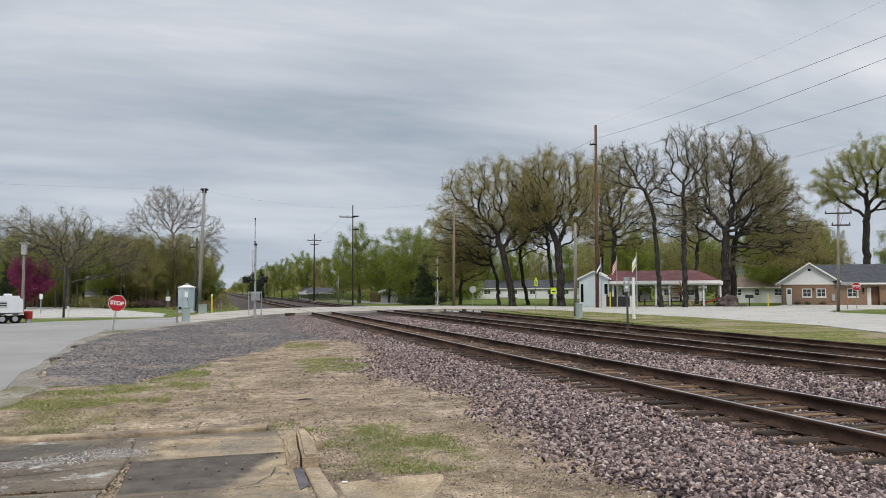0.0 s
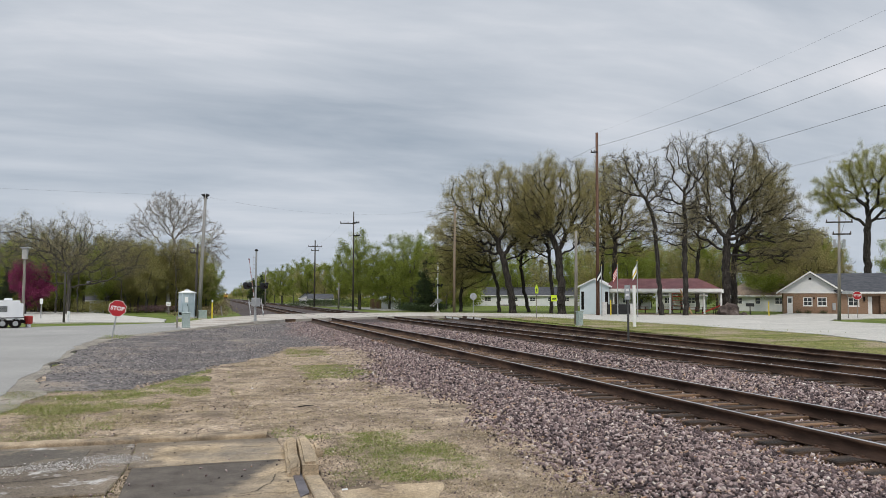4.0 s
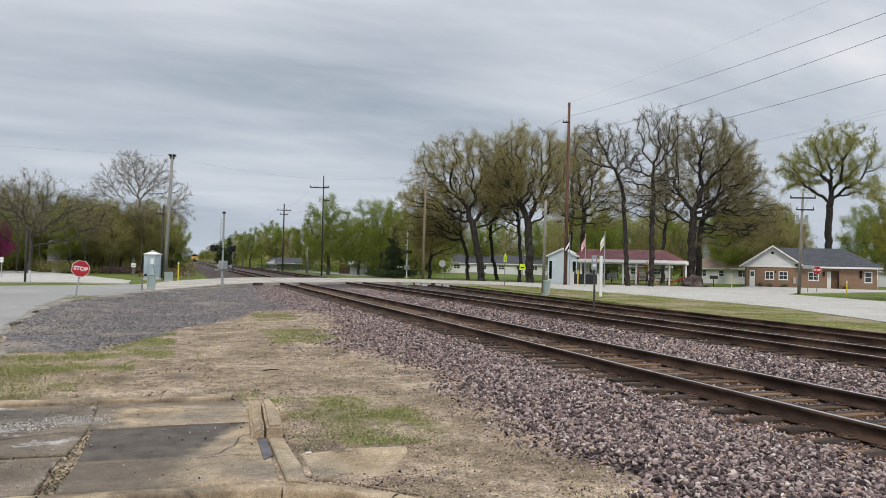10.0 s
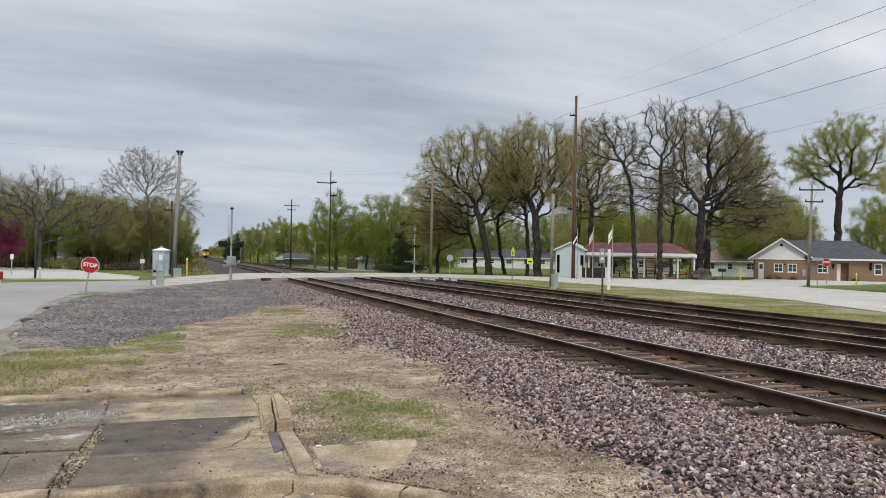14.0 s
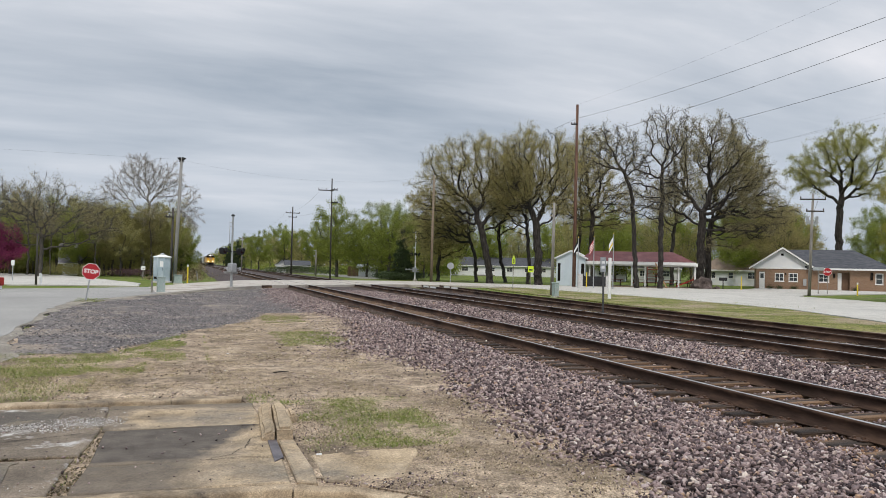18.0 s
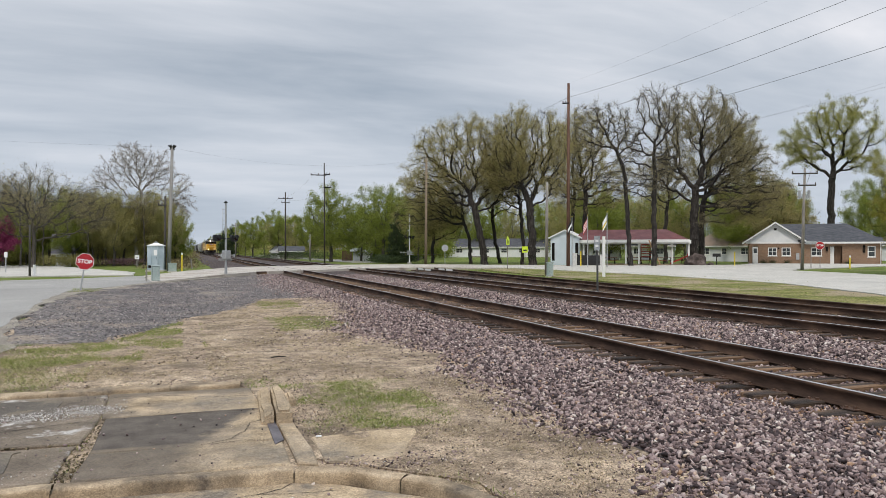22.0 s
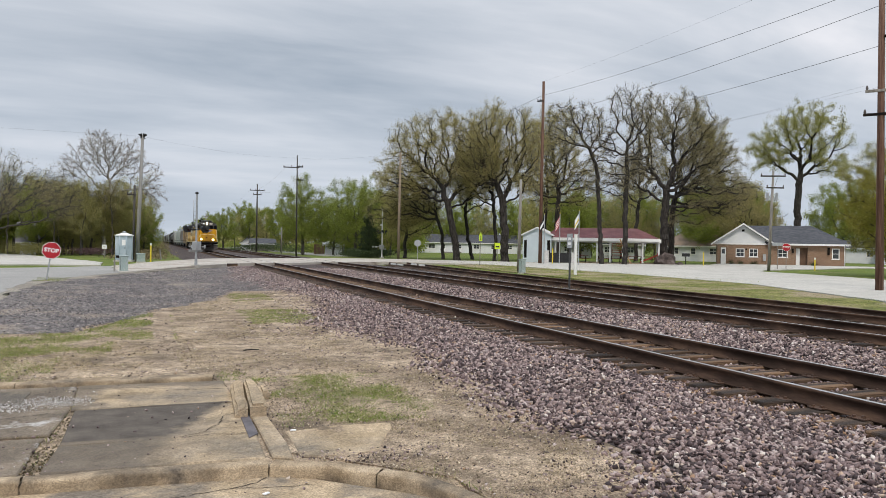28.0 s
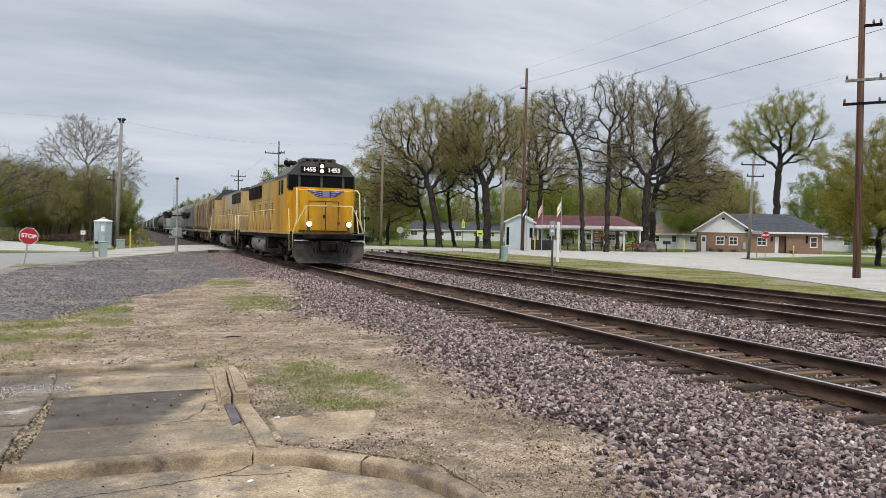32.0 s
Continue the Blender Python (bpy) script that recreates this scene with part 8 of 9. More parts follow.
plain_house("far_cottage", 541, 156, 2.2, 4, 1.6, 2.7, SIDING, SHINGLE, -5, "white gabled end of a cottage beyond the tracks", [], gable_front=True)
plain_house("garden_shed", 690, 118, 2.6, 2.0, 1.6, 2.0, SIDING, SIDING, -15, "small pale shed beside a brown fence", [])
fn = thing("board_fence", pose(*[v for v in (118 * math.sin(radians(YAW0) + math.atan((672 - 784) / 1332)), 118 * math.cos(radians(YAW0) + math.atan((672 - 784) / 1332)))], -0.08, 0, 0, -12), "brown weathered board fence", "fence")
for i in range(8):
    cbox("board", fn, DOORB, -1.4 + i * 0.2, -1.23 + i * 0.2, 0, 0.03, 0.05, 1.55 + 0.04 * (i % 3))
for z in (0.4, 1.2):
    cbox("rail", fn, DOORB, -1.4, 0.2, 0.03, 0.08, z, z + 0.08)

# ---- signals, poles, signs and clutter ----
def spot(px, dist, yaw=None):
    a = radians(YAW0 if yaw is None else yaw) + math.atan((px - 784.0) / 1332.0)
    return dist * math.sin(a), dist * math.cos(a)


BLACKP = mat("black_paint", (0.012, 0.012, 0.013), (0.022, 0.022, 0.023), scale=3, fine=20, rough=0.55, bump=0.05)
SIGNRED = mat("sign_red", (0.38, 0.015, 0.022), (0.43, 0.022, 0.03), scale=3, fine=14, rough=0.4, bump=0, fine_amt=0.08)
SIGNWHITE = mat("sign_white", (0.78, 0.78, 0.77), (0.82, 0.82, 0.81), scale=3, fine=14, rough=0.4, bump=0, fine_amt=0.05)
CABINET = mat("cabinet_grey", (0.34, 0.42, 0.48), (0.4, 0.475, 0.53), (0.46, 0.52, 0.57), scale=1.2, fine=18, rough=0.5, bump=0.05, fine_amt=0.12)
BOXGREEN = mat("utility_green", (0.3, 0.37, 0.355), (0.36, 0.42, 0.405), scale=2, fine=18, rough=0.6, bump=0.05)
WIRE = mat("grey_cable", (0.06, 0.06, 0.064), (0.09, 0.09, 0.092), scale=3, bump=0, rough=0.6)


def octagon(r):
    return [(r * math.cos(math.pi / 8 + k * math.pi / 4), r * math.sin(math.pi / 8 + k * math.pi / 4)) for k in range(8)]


def stop_sign(x, y, height, rz, lean, label, post_m, r=0.405, back=False):
    s = thing("stop_sign", pose(x, y, -0.03, 0, lean, rz), label, "stop sign", "stop signs")
    z = height - r
    part("post", box(B(), -0.03, 0.03, 0.012, 0.05, -0.2, height - 0.15, 0.005), post_m, s)
    o = [(a, b + z) for a, b in octagon(r)]
    part("sign_plate", prism(B(), o, 0.004, 0.01, "y"), STEELG, s)
    if not back:
        part("white_border", prism(B(), o, 0.0, 0.004, "y"), SIGNWHITE, s)
        part("red_face", prism(B(), [(a, b + z) for a, b in octagon(r * 0.945)], -0.003, 0.001, "y"), SIGNRED, s)
        text_mesh("STOP", r * 0.62, 0.002, SIGNWHITE, pose(0, -0.005, z, 90, 0, 0), s, "stop_lettering")
    return s


stop_sign(-4.1, 34.5, 1.62, 3, 8, "red stop sign on a leaning steel post", STEELG, 0.365)
stop_sign(55.0, 54.0, 2.45, -45, 0, "red stop sign at the side road", WOODG, 0.39)
x, y = spot(838, 84)
stop_sign(x, y, 2.3, 150, 0, "back of a stop sign at the park street", STEELG, 0.40, True)


def signal_hut():
    h = thing("signal_bungalow", pose(-2.25, 65.8, -0.05, 0, 0, -8), "blue-grey metal railway signal hut with domed roof", "signal hut")
    cbox("base_slab", h, CONC, -0.72, 0.72, -0.7, 0.7, -0.1, 0.12, 0.02)
    ring = lambda r: [(r * math.cos(math.pi / 8 + k * math.pi / 4), r * math.sin(math.pi / 8 + k * math.pi / 4)) for k in range(8)]
    b = part("body", prism(B(), ring(0.66), 0.12, 2.08, "z"), CABINET, h)
    for k in (4, 5, 6, 7):
        a, q = ring(0.665)[k], ring(0.665)[(k + 1) % 8]
        ctube("corner_bead", b, CABINET, [(a[0], a[1], 0.15), (a[0], a[1], 2.05)], 0.025, 6)
    part("roof", tube(B(), [(0, 0, 2.06), (0, 0, 2.12), (0, 0, 2.24), (0, 0, 2.3)], [0.74, 0.74, 0.34, 0.2], 8), TRIM, h, "pale domed roof")
    part("vent_cap", tube(B(), [(0, 0, 2.28), (0, 0, 2.36), (0, 0, 2.42)], [0.16, 0.18, 0.08], 10), STEELG, h)
    d = cbox("door", h, CABINET, -0.1, 0.22, -0.635, -0.61, 0.2, 1.95, 0.005)
    cbox("latch", d, DARK, 0.15, 0.18, -0.65, -0.635, 1.0, 1.2)
    cbox("notice", h, SIGNWHITE, -0.06, 0.2, -0.645, -0.637, 1.3, 1.75)
    cbox("vent", h, DARK, -0.5, -0.25, -0.645, -0.6, 0.3, 0.5)


signal_hut()


def cabinet(name, x, y, w, h, material, label, rz=0):
    c = thing(name, pose(x, y, -0.05, 0, 0, rz), label, "utility box", "trackside utility boxes")
    cbox("plinth", c, CONC, -w / 2 - 0.04, w / 2 + 0.04, -w * 0.4 - 0.04, w * 0.4 + 0.04, -0.1, 0.08)
    b = cbox("housing", c, material, -w / 2, w / 2, -w * 0.4, w * 0.4, 0.08, h, 0.02)
    cbox("lid", c, material, -w / 2 - 0.03, w / 2 + 0.03, -w * 0.4 - 0.03, w * 0.4 + 0.03, h, h + 0.05, 0.015)
    cbox("door_edge", b, DARK, -w / 2 + 0.04, -w / 2 + 0.05, -w * 0.4 - 0.006, -w * 0.4, 0.14, h - 0.06)
    cbox("handle", b, STEELG, w / 2 - 0.12, w / 2 - 0.08, -w * 0.4 - 0.03, -w * 0.4, h * 0.5, h * 0.65)
    return c


cabinet("utility_box", -1.5, 43.6, 0.42, 0.86, BOXGREEN, "small pale green utility box at the road edge", 5)
cabinet("utility_box", -0.95, 62.9, 0.62, 0.66, BOXGREEN, "low grey-green box beside the light mast")
cabinet("utility_box", 21.95, 43.0, 0.36, 0.9, BOXGREEN, "green utility pedestal at the foot of a pole")


def stake(x, y, h, w, material, label, cap=None, rz=0, lean=0, name="marker_post"):
    s = thing(name, pose(x, y, -0.06, 0, lean, rz), label, "post", "marker posts")
    part("shaft", tube(B(), [(0, 0, -0.1), (0, 0, h)], w / 2, 8), material, s)
    if cap:
        part("cap", tube(B(), [(0, 0, h), (0, 0, h + 0.18)], w / 2 * 1.05, 8), cap, s)
    return s


stake(-0.25, 65.0, 1.35, 0.12, YELLOWP, "yellow pipeline marker post", SIGNWHITE)
stake(0.6, 73.5, 0.95, 0.13, WOODG, "weathered wooden stake beside the bank", None, 0, -8)
stake(-1.95, 43.5, 0.72, 0.09, WOODG, "short wooden stake by the utility box", None)
stake(56.6, 52.2, 1.0, 0.12, YELLOWP, "yellow marker post by the lawn", SIGNWHITE)
stake(24.05, 40.0, 2.55, 0.2, SIGNWHITE, "thick white post at the grass strip")
stake(37.7, 67.2, 1.6, 0.12, YELLOWP, "yellow guy-wire guard near the tall pole", None)
stake(53.3, 63.3, 1.5, 0.1, YELLOWP, "yellow marker post at the park edge", None)


def utility_pole(x, y, h, r, material, label, arms=(), lean=0.0, rz=0.0, lift=-0.1, flood=False, cans=0):
    p = thing("utility_pole", pose(x, y, lift, 0, lean, rz), label, "utility pole", "utility poles")
    part("shaft", tube(B(), [(0, 0, -0.2), (0, 0, h * 0.5), (0, 0, h)], [r, r * 0.86, r * 0.68], 12), material, p, "", True)
    for z, a, b, m in arms:
        arm = cbox("crossarm", p, m, a, b, -0.17, -0.06, z - 0.06, z + 0.06, 0.01)
        n = max(2, int((b - a) / 0.7))
        for k in range(n + 1):
            xx = a + 0.07 + (b - a - 0.14) * k / n
            if abs(xx) > 0.2:
                part("insulator", tube(B(), [(xx, -0.115, z + 0.05), (xx, -0.115, z + 0.12), (xx, -0.115, z + 0.24)], [0.03, 0.06, 0.035], 7), mat("insulator_brown", (0.07, 0.055, 0.05), (0.12, 0.1, 0.095), scale=4, bump=0, rough=0.3), arm)
    if flood:
        for dx, dy in ((-0.15, -0.08), (0.14, -0.1)):
            f = part("floodlight", tube(B(), [(dx * 0.4, dy * 0.4, h - 0.25), (dx, dy, h + 0.05), (dx * 1.5, dy * 1.5, h - 0.05)], [0.05, 0.13, 0.15], 8), BLACKP, p)
        cbox("lamp_bracket", p, BLACKP, -0.22, 0.22, -0.05, 0.05, h - 0.3, h - 0.22)
    for k in range(cans):
        s = -1 if k % 2 else 1
        part("transformer", tube(B(), [(s * 0.36, 0, h - 2.6), (s * 0.36, 0, h - 1.95), (s * 0.36, 0, h - 1.9)], [0.12, 0.12, 0.07], 12), STEELG, p, "grey transformer can")
        cbox("transformer_bracket", p, STEELG, min(s * 0.1, s * 0.2), max(s * 0.1, s * 0.2), -0.04, 0.04, h - 2.6, h - 2.3)
    return p


utility_pole(-1.29, 66.3, 10.4, 0.17, mat("grey_pole", (0.22, 0.215, 0.2), (0.28, 0.27, 0.255), scale=2, fine=18, rough=0.85, bump=0.3, stretch=(5, 5, 0.3)), "tall grey light mast with black floodlights on top", lean=1.6, flood=True)
utility_pole(-1.65, 68.4, 6.4, 0.12, POLEDK, "short dark wooden pole beside the light mast", [(5.6, -0.6, 0.1, POLEDK)], 0.5)
utility_pole(16.3, 92.8, 12.5, 0.1, POLEDK, "tall thin dark pole with short steel brackets", [(11.0, -1.7, 0.25, POLEDK), (11.1, -0.1, 0.7, DARK), (9.5, -0.1, 0.8, DARK)], -0.2)
utility_pole(16.3, 131.5, 11.7, 0.15, POLEDK, "dark wooden pole with a crossarm beyond the crossing", [(10.6, -1.2, 1.2, POLEDK), (9.9, -0.7, 0.7, POLEDK)], 0)
utility_pole(25.5, 80.4, 12.1, 0.17, mat("tan_pole", (0.19, 0.145, 0.1), (0.25, 0.195, 0.14), scale=2, fine=18, rough=0.85, bump=0.4, stretch=(5, 5, 0.3)), "bare tan wooden pole at the crossing", (), 0.4)
utility_pole(22.7, 45.0, 6.25, 0.12, WOODG, "slim grey wooden pole on the grass strip", (), 0.6)
utility_pole(36.7, 68.0, 18.6, 0.19, POLEBR, "very tall reddish-brown wooden pole", [(16.6, -0.6, 0.1, DARK)], 0.2, -40)
utility_pole(30.2, 24.3, 15.8, 0.175, POLEBR, "thick reddish-brown wooden pole with two crossarms", [(9.0, -0.62, 1.5, WOODG), (7.95, -0.7, 1.5, DARK), (11.4, 0.1, 0.8, DARK)], -0.5, -50)
utility_pole(49.5, 50.5, 8.7, 0.14, WOODG, "leaning grey pole with transformers before the brick house", [(8.2, -1.0, 1.0, POLEDK), (7.2, -0.5, 0.9, POLEDK)], 1.5, -44, cans=2)
for px, d, h in ((470, 150, 7.0), (600, 118, 4.2), (708, 118, 4.0)):
    x, y = spot(px, d)
    utility_pole(x, y, h, 0.13, WOODG, "distant grey wooden pole along the railway", [(h - 0.5, -0.6, 0.6, WOODG)] if h > 6 else (), 0)


def cable(name, pts, sag, r=0.013, label="thin dark grey overhead cable"):
    c = thing(name, pose(0, 0, 0), label, "cable", "overhead cables")
    for a, b in zip(pts, pts[1:]):
        a, b = Vector(a), Vector(b)
        line = [a.lerp(b, t / 16) - Vector((0, 0, sag * 4 * (t / 16) * (1 - t / 16))) for t in range(17)]
        part("span", tube(B(), line, r, 4), WIRE, c)
    return c


cable("overhead_cable", [(30.2, 24.3, 15.5), (36.7, 68.0, 18.5)], 0.3, 0.004)
cable("overhead_cable", [(30.2, 24.3, 13.75), (36.7, 68.0, 17.1), (25.5, 80.4, 12.0)], 0.35, 0.012)
cable("overhead_cable", [(30.4, 24.2, 12.85), (36.6, 68.0, 14.9)], 0.4, 0.012)
cable("overhead_cable", [(30.75, 23.7, 11.15), (36.5, 68.0, 13.3)], 0.4, 0.012)
cable("overhead_cable", [(29.8, 24.7, 9.2), (36.7, 68.0, 10.4)], 0.3, 0.003)
cable("overhead_cable", [(30.9, 23.6, 9.3), (36.7, 68.0, 11.0)], 0.3, 0.003)
cable("overhead_cable", [(25.5, 80.4, 12.0), (16.3, 92.8, 12.1), (-1.2, 66.3, 10.2), (-60, 60, 10.5)], 0.4, 0.0045)
cable("overhead_cable", [(16.9, 92.8, 9.7), (16.4, 131.5, 10.3), (17, 200, 10.0)], 0.8, 0.006)
cable("overhead_cable", [(15.2, 92.8, 11.3), (15.0, 131.5, 10.4), (16, 200, 10.2)], 0.8, 0.006)
cable("overhead_cable", [(50.0, 50.0, 8.4), (70, 72, 8.0)], 0.5, 0.014)
cable("overhead_cable", [(30.9, 23.6, 9.2), (38, -20, 9.5)], 0.6, 0.016)


# ---- crossing signals with their gates ----
ARMW = mat("dull_arm_white", (0.29, 0.29, 0.29), (0.36, 0.36, 0.355), scale=3, fine=20, rough=0.7)
ARMR = mat("dull_arm_red", (0.14, 0.042, 0.038), (0.19, 0.06, 0.052), scale=3, fine=20, rough=0.7)


def crossing_signal(x, y, rz, label, arm_len, top, lamp_z, crossbuck):
    s = thing("crossing_signal", pose(x, y, -0.02 if crossbuck else 0.06, 0, 0, rz), label, "crossing signal", "crossing signals")
    part("foundation", tube(B(), [(0, 0, -0.15), (0, 0, 0.12)], 0.28, 10), CONC, s)
    part("mast", tube(B(), [(0, 0, 0.1), (0, 0, 0.8), (0, 0, top)], [0.1, 0.065, 0.055], 10), SIGNWHITE if crossbuck else STEELG, s)
    cbox("mechanism_box", s, STEELG, -0.19, 0.19, -0.3, 0.2, 1.05, 1.6, 0.03)
    part("bell", tube(B(), [(0, 0, top), (0, 0, top + 0.06), (0, 0, top + 0.14)], [0.08, 0.13, 0.05], 10), BLACKP, s)
    for z in (lamp_z,):
        cbox("lamp_arm", s, BLACKP, -0.75, 0.75, -0.05, 0.05, z - 0.04, z + 0.04)
        for dx in (-0.62, 0.62):
            for sgn in (-1, 1):
                lp = part("lamp_shield", disc(B(), (dx, sgn * 0.16, z), 0.19, -0.012, 0.012, "y", 16), BLACKP, s)
                part("lens", disc(B(), (dx, sgn * 0.19, z), 0.1, -0.03, 0.03, "y", 12), mat("dark_red_lens", (0.02, 0.004, 0.004), (0.03, 0.005, 0.005), scale=4, bump=0, rough=0.25), lp)
                part("hood", disc(B(), (dx, sgn * 0.26, z + 0.13), 0.12, -0.1, 0.1, "y", 8), BLACKP, lp)
    for k in range(7):
        cbox("rung", s, STEELG, -0.22, -0.06, -0.02, 0.02, 2.75 + 0.24 * k, 2.78 + 0.24 * k)
    ctube("ladder_rail", s, STEELG, [(-0.22, 0, 2.7), (-0.22, 0, 4.3)], 0.014, 5)
    if crossbuck:
        for a in (40, -40):
            cbox("crossbuck_blade", s, SIGNWHITE, -0.6, 0.6, -0.1, -0.085, -0.11, 0.11, 0.0, "", Matrix.Translation((0.2, 0, 5.1)) @ Matrix.Rotation(radians(-14), 4, 'Z') @ Matrix.Rotation(radians(a), 4, 'Y'))
        cbox("track_sign", s, SIGNWHITE, -0.3, 0.3, -0.12, -0.1, 4.0, 4.2)
    # the gate arm turns about the mechanism's axle
    g = thing("gate_arm", pose(0, 0, 0), "red and white striped crossing gate arm with counterweight", "gate arm", "crossing gates")
    n = int(arm_len / 0.4)
    for k in range(n):
        cbox("stripe", g, ARMW if k % 2 == 0 else ARMR, -0.022, 0.022, 0.285, 0.315, 0.2 + k * 0.4, 0.6 + k * 0.4)
    for z in (arm_len * 0.4, arm_len * 0.7, arm_len):
        part("arm_light", tube(B(), [(0, 0.3, z), (0, 0.3, z + 0.12)], 0.045, 8), ARMR, g)
    for sx in (-0.39, 0.39):
        cbox("support", g, ARMW, sx - 0.022, sx + 0.022, -0.04, 0.04, -1.0, 0.35)
        cbox("counterweight", g, STEELG, sx - 0.035, sx + 0.035, -0.1, 0.1, -1.15, -0.92, 0.02)
    cbox("yoke", g, ARMW, -0.41, 0.41, 0.2, 0.34, 0.22, 0.34)
    return g


near_gate = crossing_signal(2.47, 49.8, 28, "grey crossing signal mast with black lamps", 5.0, 4.6, 2.35, False)
far_gate = crossing_signal(26.5, 90.3, -80, "white-lettered crossing signal mast on the far side", 5.6, 6.1, 3.2, True)


def gate_motion():
    near_at = pose(2.47, 49.8, 1.35, 0, 0, 4)
    far_at = pose(26.5, 90.3, 1.35, 0, 0, -78)
    turn = [(0.0, 1.0), (0.6, 4.0), (1.5, 19.0), (2.5, 33.0), (3.5, 45.0), (4.5, 56.0), (5.5, 67.0), (6.5, 81.0), (7.2, 88.0), (8.0, 89.5), (20.0, 89.5), (32.0, 89.5)]
    walk(near_gate, [(t, near_at @ pose(0, 0, 0, -a)) for t, a in turn])
    walk(far_gate, [(t, far_at @ pose(0, 0, 0, -a)) for t, a in turn])


# ---- signs ----
def small_sign(name, x, y, h, rz, post, plate_poly, face, label, category="sign", bars=()):
    s = thing(name, pose(x, y, -0.06, 0, 0, rz), label, category)
    cbox("post", s, post, -0.035, 0.035, 0.01, 0.06, -0.15, h - 0.1, 0.005)
    part("plate", prism(B(), plate_poly, 0.0, 0.008, "y"), face, s)
    for a, b, c, d, m in bars:
        cbox("sign_bar", s, m, a, b, -0.004, 0.001, c, d)
    return s


pent = [(-0.36, 2.15), (-0.36, 2.6), (0, 2.92), (0.36, 2.6), (0.36, 2.15)]
small_sign("school_sign", 25.65, 58.0, 2.9, 44, WOODG, pent, LIMES, "fluorescent yellow-green pentagon school sign", bars=[(-0.12, -0.04, 2.25, 2.6, BLACKP), (0.05, 0.13, 2.25, 2.52, BLACKP)])
small_sign("warning_sign", 36.4, 77.6, 2.1, -26, WOODG, [(-0.32, 1.4), (-0.32, 2.1), (0.32, 2.1), (0.32, 1.4)], LIMES, "fluorescent yellow-green square sign below the oaks", bars=[(-0.2, 0.2, 1.6, 1.75, BLACKP)])
small_sign("track_sign", 15.57, 26.35, 2.35, -62, mat("dark_post", (0.05, 0.052, 0.05), (0.08, 0.08, 0.078), scale=3, fine=20, rough=0.6), [(-0.13, 1.72), (-0.13, 2.3), (0.13, 2.3), (0.13, 1.72)],
           mat("sign_back", (0.3, 0.32, 0.33), (0.38, 0.4, 0.41), scale=3, fine=14, rough=0.5), "narrow grey sign plate on a post beside the siding", bars=[(-0.07, 0.07, 1.85, 1.95, SIGNWHITE), (-0.07, 0.07, 2.05, 2.15, SIGNWHITE)])
x, y = spot(300, 76)
small_sign("notice_sign", x, y, 1.3, 0, WOODG, [(-0.2, 0.9), (-0.2, 1.28), (0.2, 1.28), (0.2, 0.9)], SIGNWHITE, "small white notice on a post at the woods", bars=[(-0.1, 0.1, 1.05, 1.08, BLACKP)])
x, y = spot(76, 66)
small_sign("parking_sign", x, y, 1.7, 10, STEELG, [(-0.11, 1.2), (-0.11, 1.6), (0.11, 1.6), (0.11, 1.2)], SIGNWHITE, "narrow white parking sign on a post")
x, y = spot(1340, 76, YAW1)
small_sign("street_sign", x, y, 2.5, -40, WOODG, [(-0.45, 2.2), (-0.45, 2.5), (0.45, 2.5), (0.45, 2.2)], mat("sign_back", (0.16, 0.17, 0.17)), "pale sign plate on a post by the leaning pole")

# ---- park kiosk, flags, boulder, grill ----
k_ = thing("park_sign", pose(39.85, 69.6, -0.06, 0, 0, -30), "low white stone park sign with a black panel", "park sign")
cbox("left_pillar", k_, STONEW, -1.55, -1.1, -0.25, 0.25, 0, 1.3, 0.02)
cbox("right_pillar", k_, STONEW, 1.25, 1.5, -0.2, 0.2, 0, 1.2, 0.02)
p_ = cbox("panel", k_, BLACKP, -1.1, 1.25, -0.08, 0.08, 0.12, 1.15, 0.01)
for i in range(7):
    cbox("panel_rib", p_, BLACKP, -1.0 + i * 0.34, -0.96 + i * 0.34, -0.1, -0.08, 0.18, 1.1)
cbox("pillar_cap", k_, STONEW, -1.6, -1.05, -0.28, 0.28, 1.3, 1.38, 0.02)


def flagpole(px, dist, h, colours, label):
    x, y = spot(px, dist)
    f = thing("flagpole", pose(x, y, -0.06, 0, 0, -35), label, "flagpole", "flagpoles in the park")
    part("pole", tube(B(), [(0, 0, 0), (0, 0, h)], [0.05, 0.035], 8), STEELG, f)
    part("ball", tube(B(), [(0, 0, h), (0, 0, h + 0.05), (0, 0, h + 0.1)], [0.03, 0.07, 0.02], 8), YELLOWP, f)
    if colours:
        n = len(colours)
        for k, m in enumerate(colours):
            bm = B()
            cols = 7
            for z0, z1 in ((h - 0.25 - k * 0.9 / n, h - 0.25 - (k + 1) * 0.9 / n),):
                vs = []
                for i in range(cols + 1):
                    u = i / cols
                    yy = 0.08 * math.sin(u * 5.0 + 0.6)
                    dz = -0.7 * u
                    vs.append((bm.verts.new((-0.05 - 0.36 * u, yy, z0 + dz)), bm.verts.new((-0.05 - 0.36 * u, yy, z1 + dz))))
                for a, b in zip(vs, vs[1:]):
                    bm.faces.new((a[0], b[0], b[1], a[1]))
            part("flag_stripe", bm, m, f)
    return f


flagpole(1065, 74, 4.9, [BLACKP, SIGNWHITE, BLACKP], "flagpole with a drooping black and white flag")
flagpole(1093, 74, 5.0, [REDP, SIGNWHITE, REDP, SIGNWHITE, REDP, SIGNWHITE, REDP], "flagpole with a drooping red and white striped flag")
flagpole(1128, 72, 5.2, [SIGNWHITE, SIGNWHITE, YELLOWP, SIGNWHITE], "flagpole with a drooping white flag")


